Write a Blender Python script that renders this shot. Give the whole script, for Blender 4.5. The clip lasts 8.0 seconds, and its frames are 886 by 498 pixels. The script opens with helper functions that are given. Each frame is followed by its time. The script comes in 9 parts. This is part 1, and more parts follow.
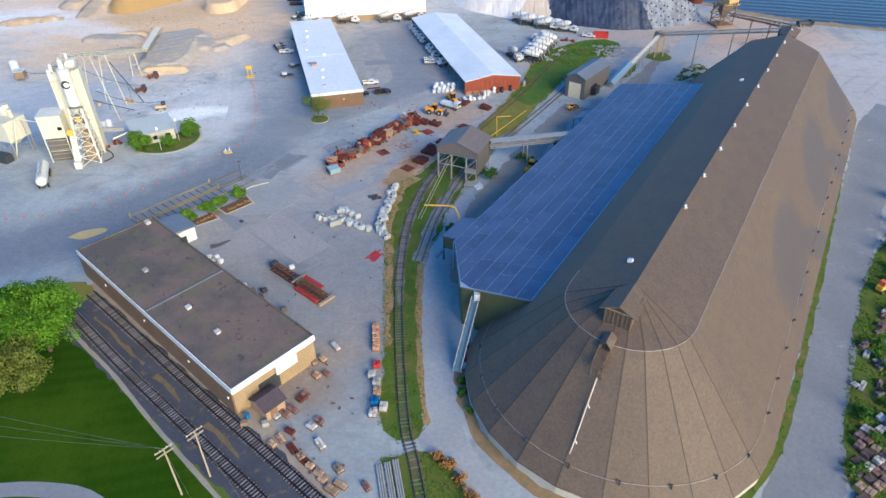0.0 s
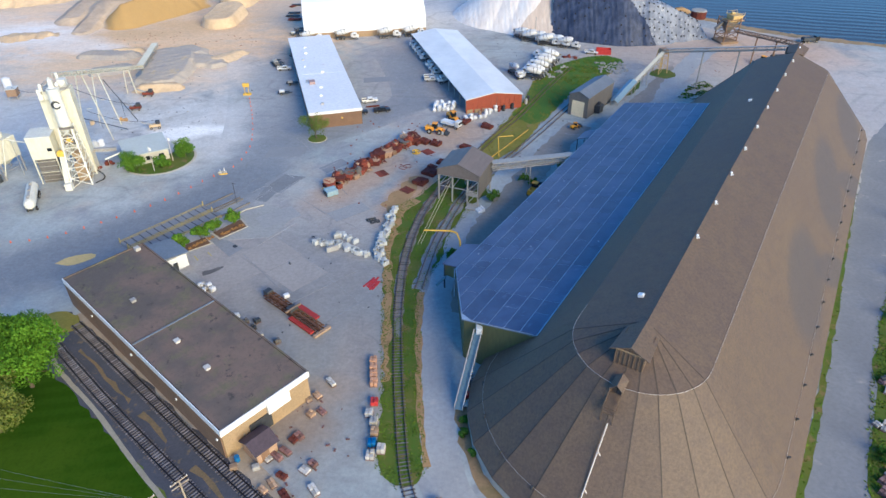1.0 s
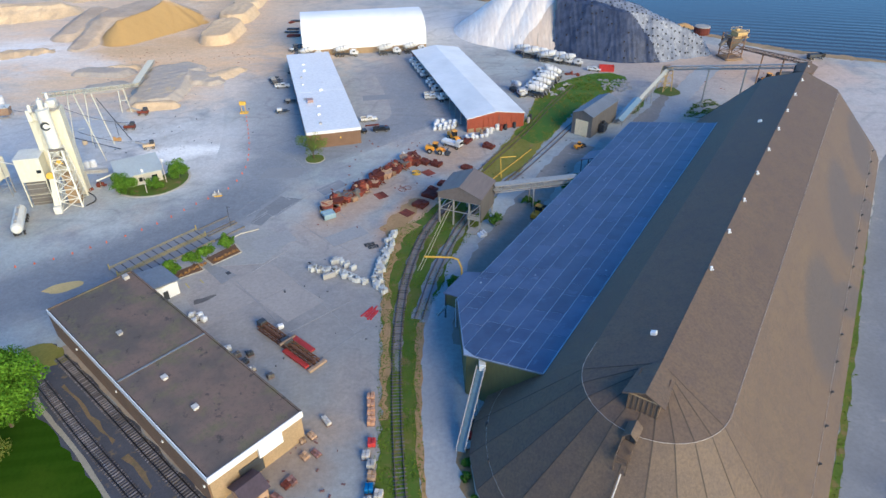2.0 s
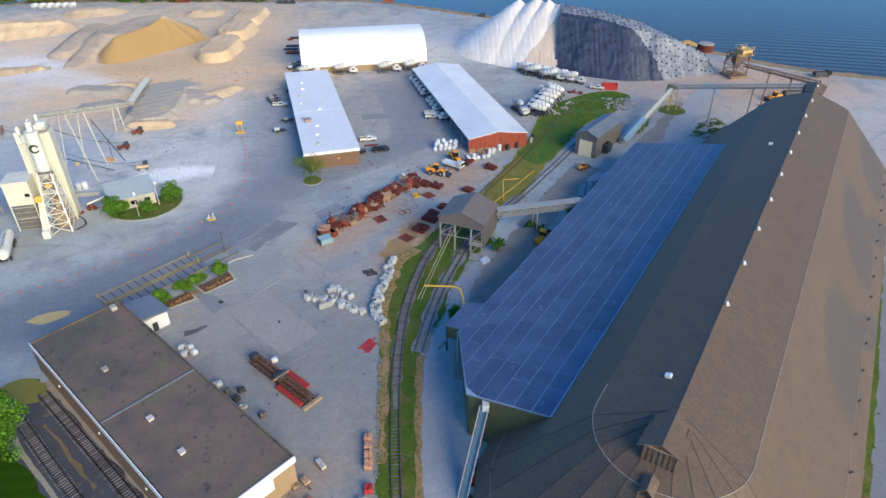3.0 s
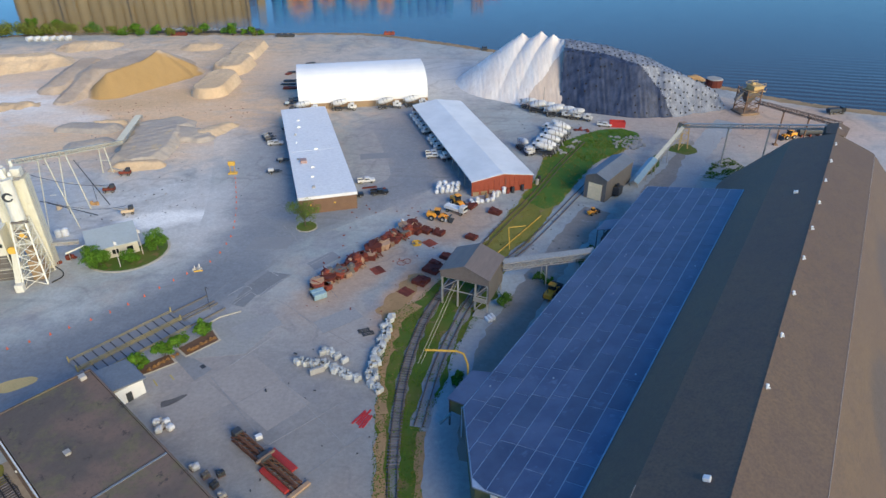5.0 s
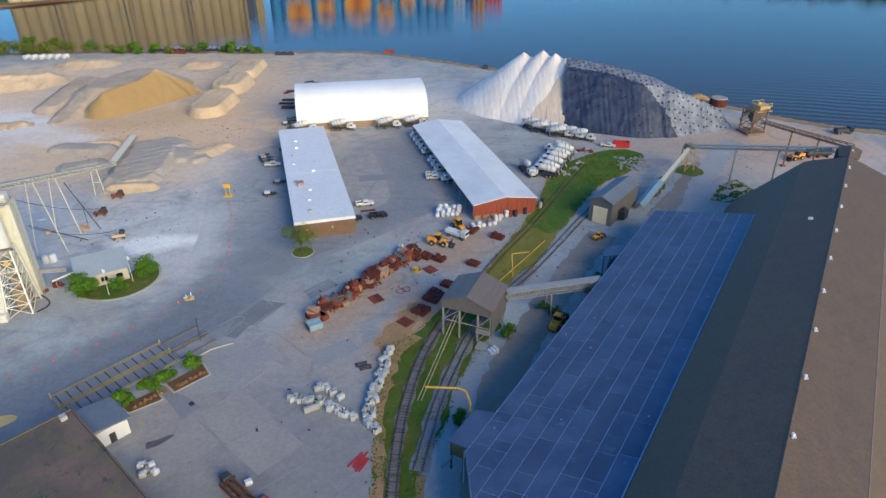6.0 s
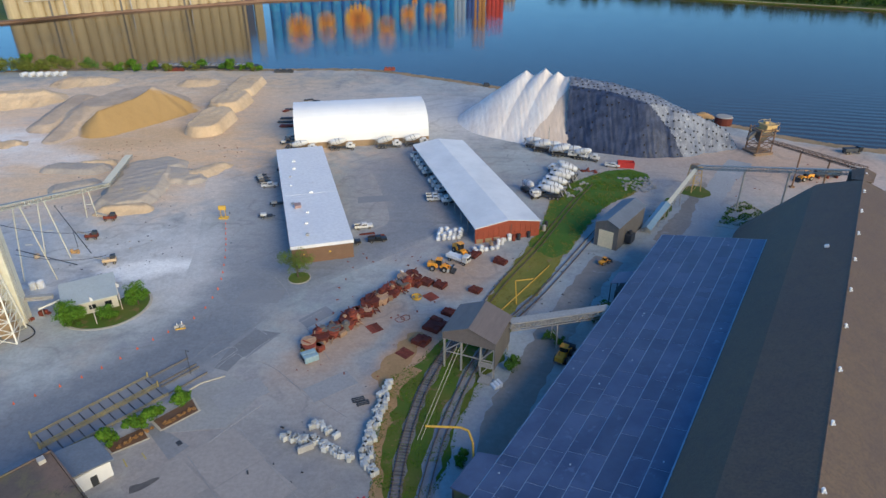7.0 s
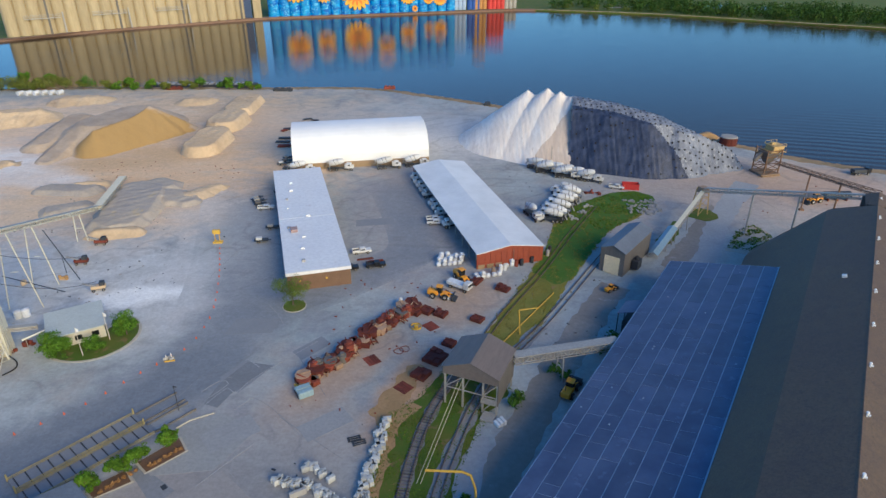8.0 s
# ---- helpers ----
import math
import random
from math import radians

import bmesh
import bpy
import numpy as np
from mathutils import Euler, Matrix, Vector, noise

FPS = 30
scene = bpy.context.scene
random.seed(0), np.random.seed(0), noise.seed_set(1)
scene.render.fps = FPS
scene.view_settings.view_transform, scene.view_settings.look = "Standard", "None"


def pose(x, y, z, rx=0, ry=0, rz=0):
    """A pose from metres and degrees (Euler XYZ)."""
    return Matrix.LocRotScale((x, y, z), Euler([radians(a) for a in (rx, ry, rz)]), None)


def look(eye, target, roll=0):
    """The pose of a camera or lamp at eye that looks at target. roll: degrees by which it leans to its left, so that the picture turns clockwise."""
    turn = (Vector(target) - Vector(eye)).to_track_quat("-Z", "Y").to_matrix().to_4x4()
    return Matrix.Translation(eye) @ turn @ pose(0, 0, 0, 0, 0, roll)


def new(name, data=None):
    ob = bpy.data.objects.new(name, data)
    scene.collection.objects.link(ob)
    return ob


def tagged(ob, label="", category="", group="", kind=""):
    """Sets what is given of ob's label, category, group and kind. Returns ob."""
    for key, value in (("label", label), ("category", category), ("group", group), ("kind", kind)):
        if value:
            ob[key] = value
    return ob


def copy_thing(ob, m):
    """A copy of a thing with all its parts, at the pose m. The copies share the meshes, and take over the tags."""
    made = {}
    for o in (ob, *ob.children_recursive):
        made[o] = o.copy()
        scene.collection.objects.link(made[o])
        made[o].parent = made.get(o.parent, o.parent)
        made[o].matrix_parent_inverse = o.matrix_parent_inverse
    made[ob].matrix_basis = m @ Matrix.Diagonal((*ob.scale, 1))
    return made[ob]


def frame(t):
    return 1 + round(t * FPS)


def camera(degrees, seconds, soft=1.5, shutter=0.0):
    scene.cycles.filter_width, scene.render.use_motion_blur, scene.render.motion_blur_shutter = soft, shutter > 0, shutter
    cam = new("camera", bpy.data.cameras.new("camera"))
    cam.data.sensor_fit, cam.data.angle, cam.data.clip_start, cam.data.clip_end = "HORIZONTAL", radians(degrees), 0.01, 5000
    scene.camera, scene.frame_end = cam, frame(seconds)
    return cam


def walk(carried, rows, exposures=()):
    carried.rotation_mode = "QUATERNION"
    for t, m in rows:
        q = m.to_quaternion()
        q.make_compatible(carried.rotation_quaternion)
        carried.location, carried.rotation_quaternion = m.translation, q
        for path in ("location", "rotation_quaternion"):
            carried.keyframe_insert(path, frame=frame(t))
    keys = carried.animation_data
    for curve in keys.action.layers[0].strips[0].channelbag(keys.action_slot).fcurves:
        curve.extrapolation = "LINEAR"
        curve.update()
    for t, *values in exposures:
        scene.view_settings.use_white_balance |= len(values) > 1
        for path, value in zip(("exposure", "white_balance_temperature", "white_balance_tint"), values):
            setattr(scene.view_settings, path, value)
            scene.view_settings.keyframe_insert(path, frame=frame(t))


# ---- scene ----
cam = camera(69.4, 8.0)
METRES, EYE, TILT, LEAN, TURN = 51.64, 87.6, 0.0, 0.0, 0.0
ROWS = [
    (0.0, 0.0, 0.0, 0.0, 0.08, -36.19, -0.1),
    (0.5, -0.0015, 0.0618, -0.0009, 0.08, -35.71, -0.11),
    (1.0, -0.0031, 0.1237, -0.0018, 0.09, -35.24, -0.12),
    (1.5, -0.0046, 0.1856, -0.0039, 0.09, -34.74, -0.1),
    (3.0, -0.0098, 0.3713, -0.0074, 0.13, -33.12, -0.11),
    (3.5, -0.0119, 0.4342, -0.0077, 0.14, -32.57, -0.11),
    (4.0, -0.0133, 0.4964, -0.0088, 0.16, -32.01, -0.11),
    (4.5, -0.0151, 0.5599, -0.009, 0.18, -31.46, -0.11),
    (6.0, -0.0207, 0.7504, -0.015, 0.21, -29.54, -0.1),
    (6.5, -0.0224, 0.8127, -0.0156, 0.23, -28.91, -0.11),
    (7.0, -0.0242, 0.875, -0.0166, 0.26, -28.29, -0.11),
    (7.5, -0.0254, 0.937, -0.0163, 0.27, -27.63, -0.11),
    (8.0, -0.0268, 0.9994, -0.0172, 0.29, -26.93, -0.13),
]
walk(cam, [(t, pose(0, 0, EYE, TILT, LEAN, TURN) @ pose(METRES * x, METRES * y, METRES * z, 90 + pitch, roll, yaw)) for t, x, y, z, yaw, pitch, roll in ROWS],
     exposures=[(0.0, 0.70, 4560, -3), (8.0, 0.12, 4650, -3)])

# ---- light: hazy low sun from behind the right shoulder, blue sky ----
SUN_AZ, SUN_EL = 142.0, 22.5
world = bpy.data.worlds.new("world")
scene.world = world
world.use_nodes = True
wn = world.node_tree.nodes
sky = wn.new("ShaderNodeTexSky")
sky.sky_type, sky.sun_disc = "NISHITA", False
sky.sun_elevation, sky.sun_rotation = radians(SUN_EL), radians(SUN_AZ)
sky.air_density, sky.dust_density, sky.ozone_density = 1.1, 0.5, 5.0
wn["Background"].inputs["Strength"].default_value = 0.13
world.node_tree.links.new(sky.outputs[0], wn["Background"].inputs["Color"])
sun = new("sun", bpy.data.lights.new("sun", "SUN"))
sun.data.energy, sun.data.angle, sun.data.color = 4.7, radians(42.0), (1.0, 0.61, 0.24)
sd = Vector((math.sin(radians(SUN_AZ)) * math.cos(radians(SUN_EL)), math.cos(radians(SUN_AZ)) * math.cos(radians(SUN_EL)), math.sin(radians(SUN_EL))))
sun.matrix_world = look(sd * 300, (0, 0, 0))


# ---- materials ----
def rgb(c):
    return (c[0], c[1], c[2], 1.0)


def mix_node(nt, fac, a, b):
    n = nt.nodes.new("ShaderNodeMix")
    n.data_type = "RGBA"
    for sock, v in ((n.inputs[0], fac), (n.inputs[6], a), (n.inputs[7], b)):
        if isinstance(v, (int, float)):
            sock.default_value = v
        elif isinstance(v, tuple):
            sock.default_value = rgb(v)
        else:
            nt.links.new(v, sock)
    return n.outputs[2]


def ramp_node(nt, val, lo, hi, a=0.0, b=1.0):
    n = nt.nodes.new("ShaderNodeMapRange")
    n.interpolation_type = "SMOOTHSTEP"
    nt.links.new(val, n.inputs[0])
    for i, v in zip((1, 2, 3, 4), (lo, hi, a, b)):
        n.inputs[i].default_value = v
    return n.outputs[0]


def math_node(nt, op, a, b=0.0):
    n = nt.nodes.new("ShaderNodeMath")
    n.operation = op
    for sock, v in zip(n.inputs, (a, b)):
        if isinstance(v, (int, float)):
            sock.default_value = v
        else:
            nt.links.new(v, sock)
    return n.outputs[0]


def coords(nt, stretch=(1, 1, 1), turn=0.0, local=True):
    n = nt.nodes.new("ShaderNodeMapping")
    n.inputs["Scale"].default_value = stretch
    n.inputs["Rotation"].default_value = (0, 0, radians(turn))
    if local:
        nt.links.new(nt.nodes.new("ShaderNodeTexCoord").outputs["Object"], n.inputs[0])
    else:
        nt.links.new(nt.nodes.new("ShaderNodeNewGeometry").outputs["Position"], n.inputs[0])
    return n.outputs[0]


def noise_node(nt, co, scale, detail=4.0, rough=0.6):
    n = nt.nodes.new("ShaderNodeTexNoise")
    n.inputs["Scale"].default_value, n.inputs["Detail"].default_value, n.inputs["Roughness"].default_value = scale, detail, rough
    nt.links.new(co, n.inputs["Vector"])
    return n.outputs[0]


def empty_mat(name, rough=0.8, metal=0.0):
    m = bpy.data.materials.new(name)
    m.use_nodes = True
    b = m.node_tree.nodes["Principled BSDF"]
    b.inputs["Roughness"].default_value, b.inputs["Metallic"].default_value = rough, metal
    return m, m.node_tree, b


def mat(name, col, col2=None, rough=0.8, metal=0.0, coarse=0.15, fine=2.0, amount=0.6, bump=0.15, vary=0.0, stain=None, stain_at=0.62, stretch=(1, 1, 1), local=True):
    """Two-scale surface: coarse patches of a second colour, fine grain, optional stains, and variation from piece to piece."""
    m, nt, b = empty_mat(name, rough, metal)
    co = coords(nt, stretch, local=local)
    col2 = col2 or tuple(c * 0.72 for c in col)
    big = noise_node(nt, co, coarse)
    small = noise_node(nt, co, fine, 6.0, 0.7)
    c = mix_node(nt, ramp_node(nt, big, 0.35, 0.68, 0.0, amount), col, col2)
    c = mix_node(nt, ramp_node(nt, small, 0.3, 0.75, 0.0, 0.55), c, tuple(x * 0.75 for x in col2))
    if stain:
        s = noise_node(nt, co, coarse * 2.7, 5.0, 0.65)
        c = mix_node(nt, ramp_node(nt, s, stain_at, stain_at + 0.12, 0.0, 0.8), c, stain)
    if vary:
        info = nt.nodes.new("ShaderNodeObjectInfo")
        h = nt.nodes.new("ShaderNodeHueSaturation")
        nt.links.new(ramp_node(nt, info.outputs["Random"], 0, 1, 1 - vary, 1 + vary), h.inputs["Value"])
        nt.links.new(c, h.inputs["Color"])
        c = h.outputs[0]
    nt.links.new(c, b.inputs["Base Color"])
    if bump:
        bp = nt.nodes.new("ShaderNodeBump")
        bp.inputs["Strength"].default_value, bp.inputs["Distance"].default_value = bump, 0.1
        nt.links.new(small, bp.inputs["Height"])
        nt.links.new(bp.outputs[0], b.inputs["Normal"])
    return m


M = {}
M["roof"] = None
M["seam"] = mat("roof_seam", (0.085, 0.07, 0.058), rough=0.9, fine=3)
M["pipe"] = mat("pale_pipe", (0.66, 0.60, 0.55), rough=0.5, bump=0.0)
M["panel"] = mat("blue_roof_panel", (0.060, 0.074, 0.150), (0.116, 0.136, 0.230), 0.45, 0.0, coarse=0.17, fine=0.9, amount=0.9, bump=0.08, vary=0.13, stain=(0.17, 0.19, 0.29), stain_at=0.58)
M["joint"] = mat("pale_roof_joint", (0.56, 0.61, 0.72), rough=0.6, coarse=0.3, bump=0.0)
M["annex"] = mat("olive_cladding", (0.135, 0.135, 0.05), (0.09, 0.095, 0.045), 0.7, coarse=0.3, stretch=(1, 1, 0.2))
M["dark"] = mat("dark_steel", (0.05, 0.055, 0.065), rough=0.6)
M["white"] = mat("white_metal", (0.84, 0.84, 0.84), (0.78, 0.79, 0.80), 0.45, coarse=0.08, fine=0.1, amount=0.5, bump=0.03)
M["tent"] = mat("white_fabric", (0.90, 0.90, 0.90), (0.88, 0.88, 0.88), 0.6, coarse=0.05, fine=0.02, amount=0.4, bump=0.0)
M["white_roof"] = mat("white_roof_sheet", (0.84, 0.84, 0.85), (0.77, 0.77, 0.80), 0.5, coarse=0.06, fine=0.9, amount=0.7, bump=0.04, stain=(0.52, 0.47, 0.46), stain_at=0.64)
M["redwall"] = mat("red_metal_wall", (0.33, 0.075, 0.035), (0.25, 0.06, 0.03), 0.6, coarse=0.4, bump=0.1)
M["brick"] = mat("brown_brick", (0.22, 0.135, 0.08), (0.16, 0.10, 0.062), 0.9, coarse=0.3, fine=4, bump=0.3)
M["tanwall"] = mat("tan_brick", (0.37, 0.265, 0.15), (0.28, 0.21, 0.12), 0.9, coarse=0.25, fine=3, bump=0.3)
M["flatroof"] = None
M["greyroof"] = mat("grey_metal_roof", (0.20, 0.22, 0.26), (0.15, 0.165, 0.19), 0.5, coarse=0.3, bump=0.05)
M["brownroof"] = mat("brown_metal_roof", (0.19, 0.16, 0.145), (0.145, 0.125, 0.115), 0.55, coarse=0.3, fine=2, bump=0.08, stretch=(1, 0.15, 1))
M["greywall"] = mat("grey_corrugated_wall", (0.17, 0.155, 0.14), (0.12, 0.115, 0.11), 0.7, coarse=0.3, stretch=(1, 1, 0.15))
M["concrete"] = mat("concrete", (0.42, 0.41, 0.39), (0.33, 0.32, 0.31), 0.9, coarse=0.5, fine=4, bump=0.2, vary=0.12)
M["cream"] = mat("cream_steel", (0.67, 0.65, 0.53), (0.57, 0.55, 0.44), 0.6, coarse=0.25, fine=1.8, bump=0.05, stain=(0.40, 0.34, 0.24), stain_at=0.64, stretch=(1, 1, 0.3))
M["silo_white"] = mat("off_white_steel", (0.74, 0.73, 0.66), (0.63, 0.62, 0.55), 0.55, coarse=0.3, fine=1.8, bump=0.05, stain=(0.42, 0.36, 0.26), stain_at=0.66, stretch=(1, 1, 0.25))
M["wrap"] = mat("dusty_white_wrap", (0.52, 0.50, 0.47), (0.40, 0.38, 0.36), 0.8, coarse=0.8, fine=3, vary=0.25)
M["feedcover"] = mat("cream_cover", (0.88, 0.80, 0.58), (0.80, 0.72, 0.50), 0.6, coarse=0.4)
M["steel"] = mat("pale_galvanised_steel", (0.48, 0.46, 0.42), (0.38, 0.36, 0.33), 0.55, 0.3, coarse=0.5)
M["yellow"] = mat("yellow_paint", (0.72, 0.47, 0.045), (0.58, 0.36, 0.04), 0.5, coarse=0.5, bump=0.05)
M["loader"] = mat("orange_yellow_paint", (0.88, 0.39, 0.02), (0.70, 0.33, 0.02), 0.5, coarse=0.5, bump=0.05)
M["tanscrap"] = mat("tan_weathered_steel", (0.44, 0.31, 0.20), (0.30, 0.18, 0.11), 0.9, coarse=0.5, fine=3, vary=0.3)
M["rust"] = mat("rusty_steel", (0.235, 0.055, 0.030), (0.13, 0.034, 0.022), 0.9, coarse=0.5, fine=3, bump=0.3, vary=0.35)
M["redpaint"] = mat("red_paint", (0.50, 0.035, 0.03), (0.36, 0.03, 0.03), 0.6, coarse=0.6, bump=0.05)
M["wood"] = mat("weathered_wood", (0.36, 0.26, 0.17), (0.25, 0.18, 0.13), 0.9, coarse=0.6, fine=5, vary=0.25, stretch=(0.3, 2, 1))
M["darkwood"] = mat("dark_weathered_boards", (0.15, 0.105, 0.07), (0.10, 0.07, 0.05), 0.9, coarse=0.6, fine=5, stretch=(2, 2, 0.2))
M["palewood"] = mat("weathered_pole", (0.42, 0.35, 0.26), (0.32, 0.26, 0.19), 0.9, coarse=0.6, stretch=(1, 1, 0.1))
M["pallet"] = mat("purple_brown_pallet", (0.23, 0.16, 0.155), (0.16, 0.115, 0.11), 0.9, coarse=0.7, vary=0.4)
M["dullbrick"] = mat("dull_brick", (0.215, 0.115, 0.105), (0.16, 0.09, 0.085), 0.9, coarse=0.7, vary=0.3)
M["ballast"] = mat("dark_ballast", (0.078, 0.080, 0.104), (0.050, 0.053, 0.068), 0.95, coarse=0.18, fine=2.5, bump=0.6, stain=(0.17, 0.13, 0.07), stain_at=0.56)
M["greyballast"] = mat("grey_ballast", (0.25, 0.25, 0.235), (0.16, 0.16, 0.145), 0.95, coarse=0.3, fine=2.5, bump=0.6, stain=(0.10, 0.11, 0.05), stain_at=0.6)
M["tie"] = mat("creosoted_sleeper", (0.165, 0.155, 0.175), (0.105, 0.10, 0.115), 0.95, coarse=0.8, vary=0.35)
M["oldrail"] = mat("rusty_rail", (0.16, 0.12, 0.09), (0.10, 0.075, 0.06), 0.8, coarse=0.6)
M["rail"] = mat("steel_rail", (0.035, 0.03, 0.032), rough=0.5, metal=0.6, coarse=0.6)
M["salt"] = mat("road_salt", (0.90, 0.86, 0.81), (0.80, 0.72, 0.65), 0.9, coarse=0.16, fine=1.2, amount=0.8, bump=0.5, stain=(0.50, 0.43, 0.38), stain_at=0.62, stretch=(1, 0.25, 0.06))
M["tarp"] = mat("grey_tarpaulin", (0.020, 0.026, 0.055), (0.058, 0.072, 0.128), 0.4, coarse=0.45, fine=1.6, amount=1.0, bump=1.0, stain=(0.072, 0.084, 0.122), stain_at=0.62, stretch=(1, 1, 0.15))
M["rubber"] = mat("black_rubber", (0.025, 0.025, 0.028), rough=0.85)
M["sand"] = mat("golden_sand", (0.50, 0.31, 0.12), (0.42, 0.26, 0.10), 0.95, coarse=0.06, fine=0.8, amount=0.7, bump=0.4)
M["palesand"] = mat("pale_sand", (0.68, 0.53, 0.34), (0.54, 0.41, 0.26), 0.95, coarse=0.05, fine=0.7, amount=0.9, bump=0.5, stain=(0.36, 0.26, 0.17), stain_at=0.62)
M["greysand"] = mat("grey_aggregate", (0.50, 0.43, 0.34), (0.40, 0.36, 0.32), 0.95, coarse=0.09, fine=0.8, amount=0.9, bump=0.6, stain=(0.52, 0.42, 0.26), stain_at=0.6, stretch=(1, 0.6, 1))
M["glass"] = mat("dark_glass", (0.02, 0.025, 0.03), rough=0.1, bump=0.0)
M["vwhite"] = mat("white_vehicle_paint", (0.75, 0.75, 0.74), (0.62, 0.61, 0.59), 0.4, coarse=0.5, bump=0.02, vary=0.12)
M["vblack"] = mat("black_vehicle_paint", (0.02, 0.02, 0.022), rough=0.3, bump=0.0)
M["bark"] = mat("bark", (0.12, 0.09, 0.06), rough=0.95, coarse=1.0)
M["teal"] = mat("blue_grey_paint", (0.16, 0.24, 0.30), (0.12, 0.18, 0.23), 0.6, coarse=0.5)
M["blue"] = mat("blue_plastic", (0.03, 0.16, 0.42), rough=0.5, coarse=0.6)
M["bag"] = mat("white_bulk_bag", (0.74, 0.75, 0.77), (0.60, 0.61, 0.64), 0.7, coarse=0.7, fine=3, bump=0.3, vary=0.15)
M["orange"] = mat("orange_plastic", (0.75, 0.16, 0.05), rough=0.5, bump=0.0)
M["darkred"] = mat("dark_red_heap", (0.125, 0.028, 0.018), (0.08, 0.022, 0.016), 0.95, coarse=0.5, fine=2, bump=0.5)
M["kerb"] = mat("concrete_kerb", (0.50, 0.47, 0.40), (0.42, 0.39, 0.33), 0.9, coarse=0.4)


def leaf_mat(name, c1, c2):
    m, nt, b = empty_mat(name, 0.85)
    b.inputs["Specular IOR Level"].default_value = 0.15
    n = nt.nodes.new("ShaderNodeNewGeometry")
    c = mix_node(nt, ramp_node(nt, n.outputs["Random Per Island"], 0, 1), c1, c2)
    big = noise_node(nt, coords(nt), 0.35, 3)
    c = mix_node(nt, ramp_node(nt, big, 0.4, 0.65, 0.0, 0.6), c, tuple(x * 0.5 for x in c1))
    nt.links.new(c, b.inputs["Base Color"])
    b.inputs["Subsurface Weight"].default_value = 0.0
    return m


M["leaf"] = leaf_mat("fresh_leaves", (0.075, 0.165, 0.006), (0.135, 0.255, 0.012))
M["leaf_mid"] = leaf_mat("garden_leaves", (0.078, 0.16, 0.010), (0.14, 0.25, 0.018))
M["leaf_dark"] = leaf_mat("shrub_leaves", (0.06, 0.135, 0.016), (0.12, 0.22, 0.03))
M["leaf_wood"] = leaf_mat("woodland_leaves", (0.035, 0.078, 0.012), (0.075, 0.135, 0.02))
M["leaf_olive"] = leaf_mat("spring_leaves", (0.115, 0.15, 0.02), (0.19, 0.21, 0.04))


def ellipse_mask(nt, co, cx, cy, rx, ry, turn=0.0, soft=0.5, wob=None):
    """1 inside an uneven oval on the ground, 0 outside."""
    n = nt.nodes.new("ShaderNodeMapping")
    n.vector_type = "TEXTURE"
    n.inputs["Location"].default_value = (cx, cy, 0)
    n.inputs["Rotation"].default_value = (0, 0, radians(turn))
    n.inputs["Scale"].default_value = (rx, ry, 1e6)
    nt.links.new(co, n.inputs[0])
    l = nt.nodes.new("ShaderNodeVectorMath")
    l.operation = "LENGTH"
    nt.links.new(n.outputs[0], l.inputs[0])
    d = l.outputs["Value"]
    if wob is not None:
        d = math_node(nt, "ADD", d, math_node(nt, "MULTIPLY", math_node(nt, "SUBTRACT", wob, 0.5), 1.4))
    return ramp_node(nt, d, 1.0 - soft, 1.0 + soft, 1.0, 0.0)


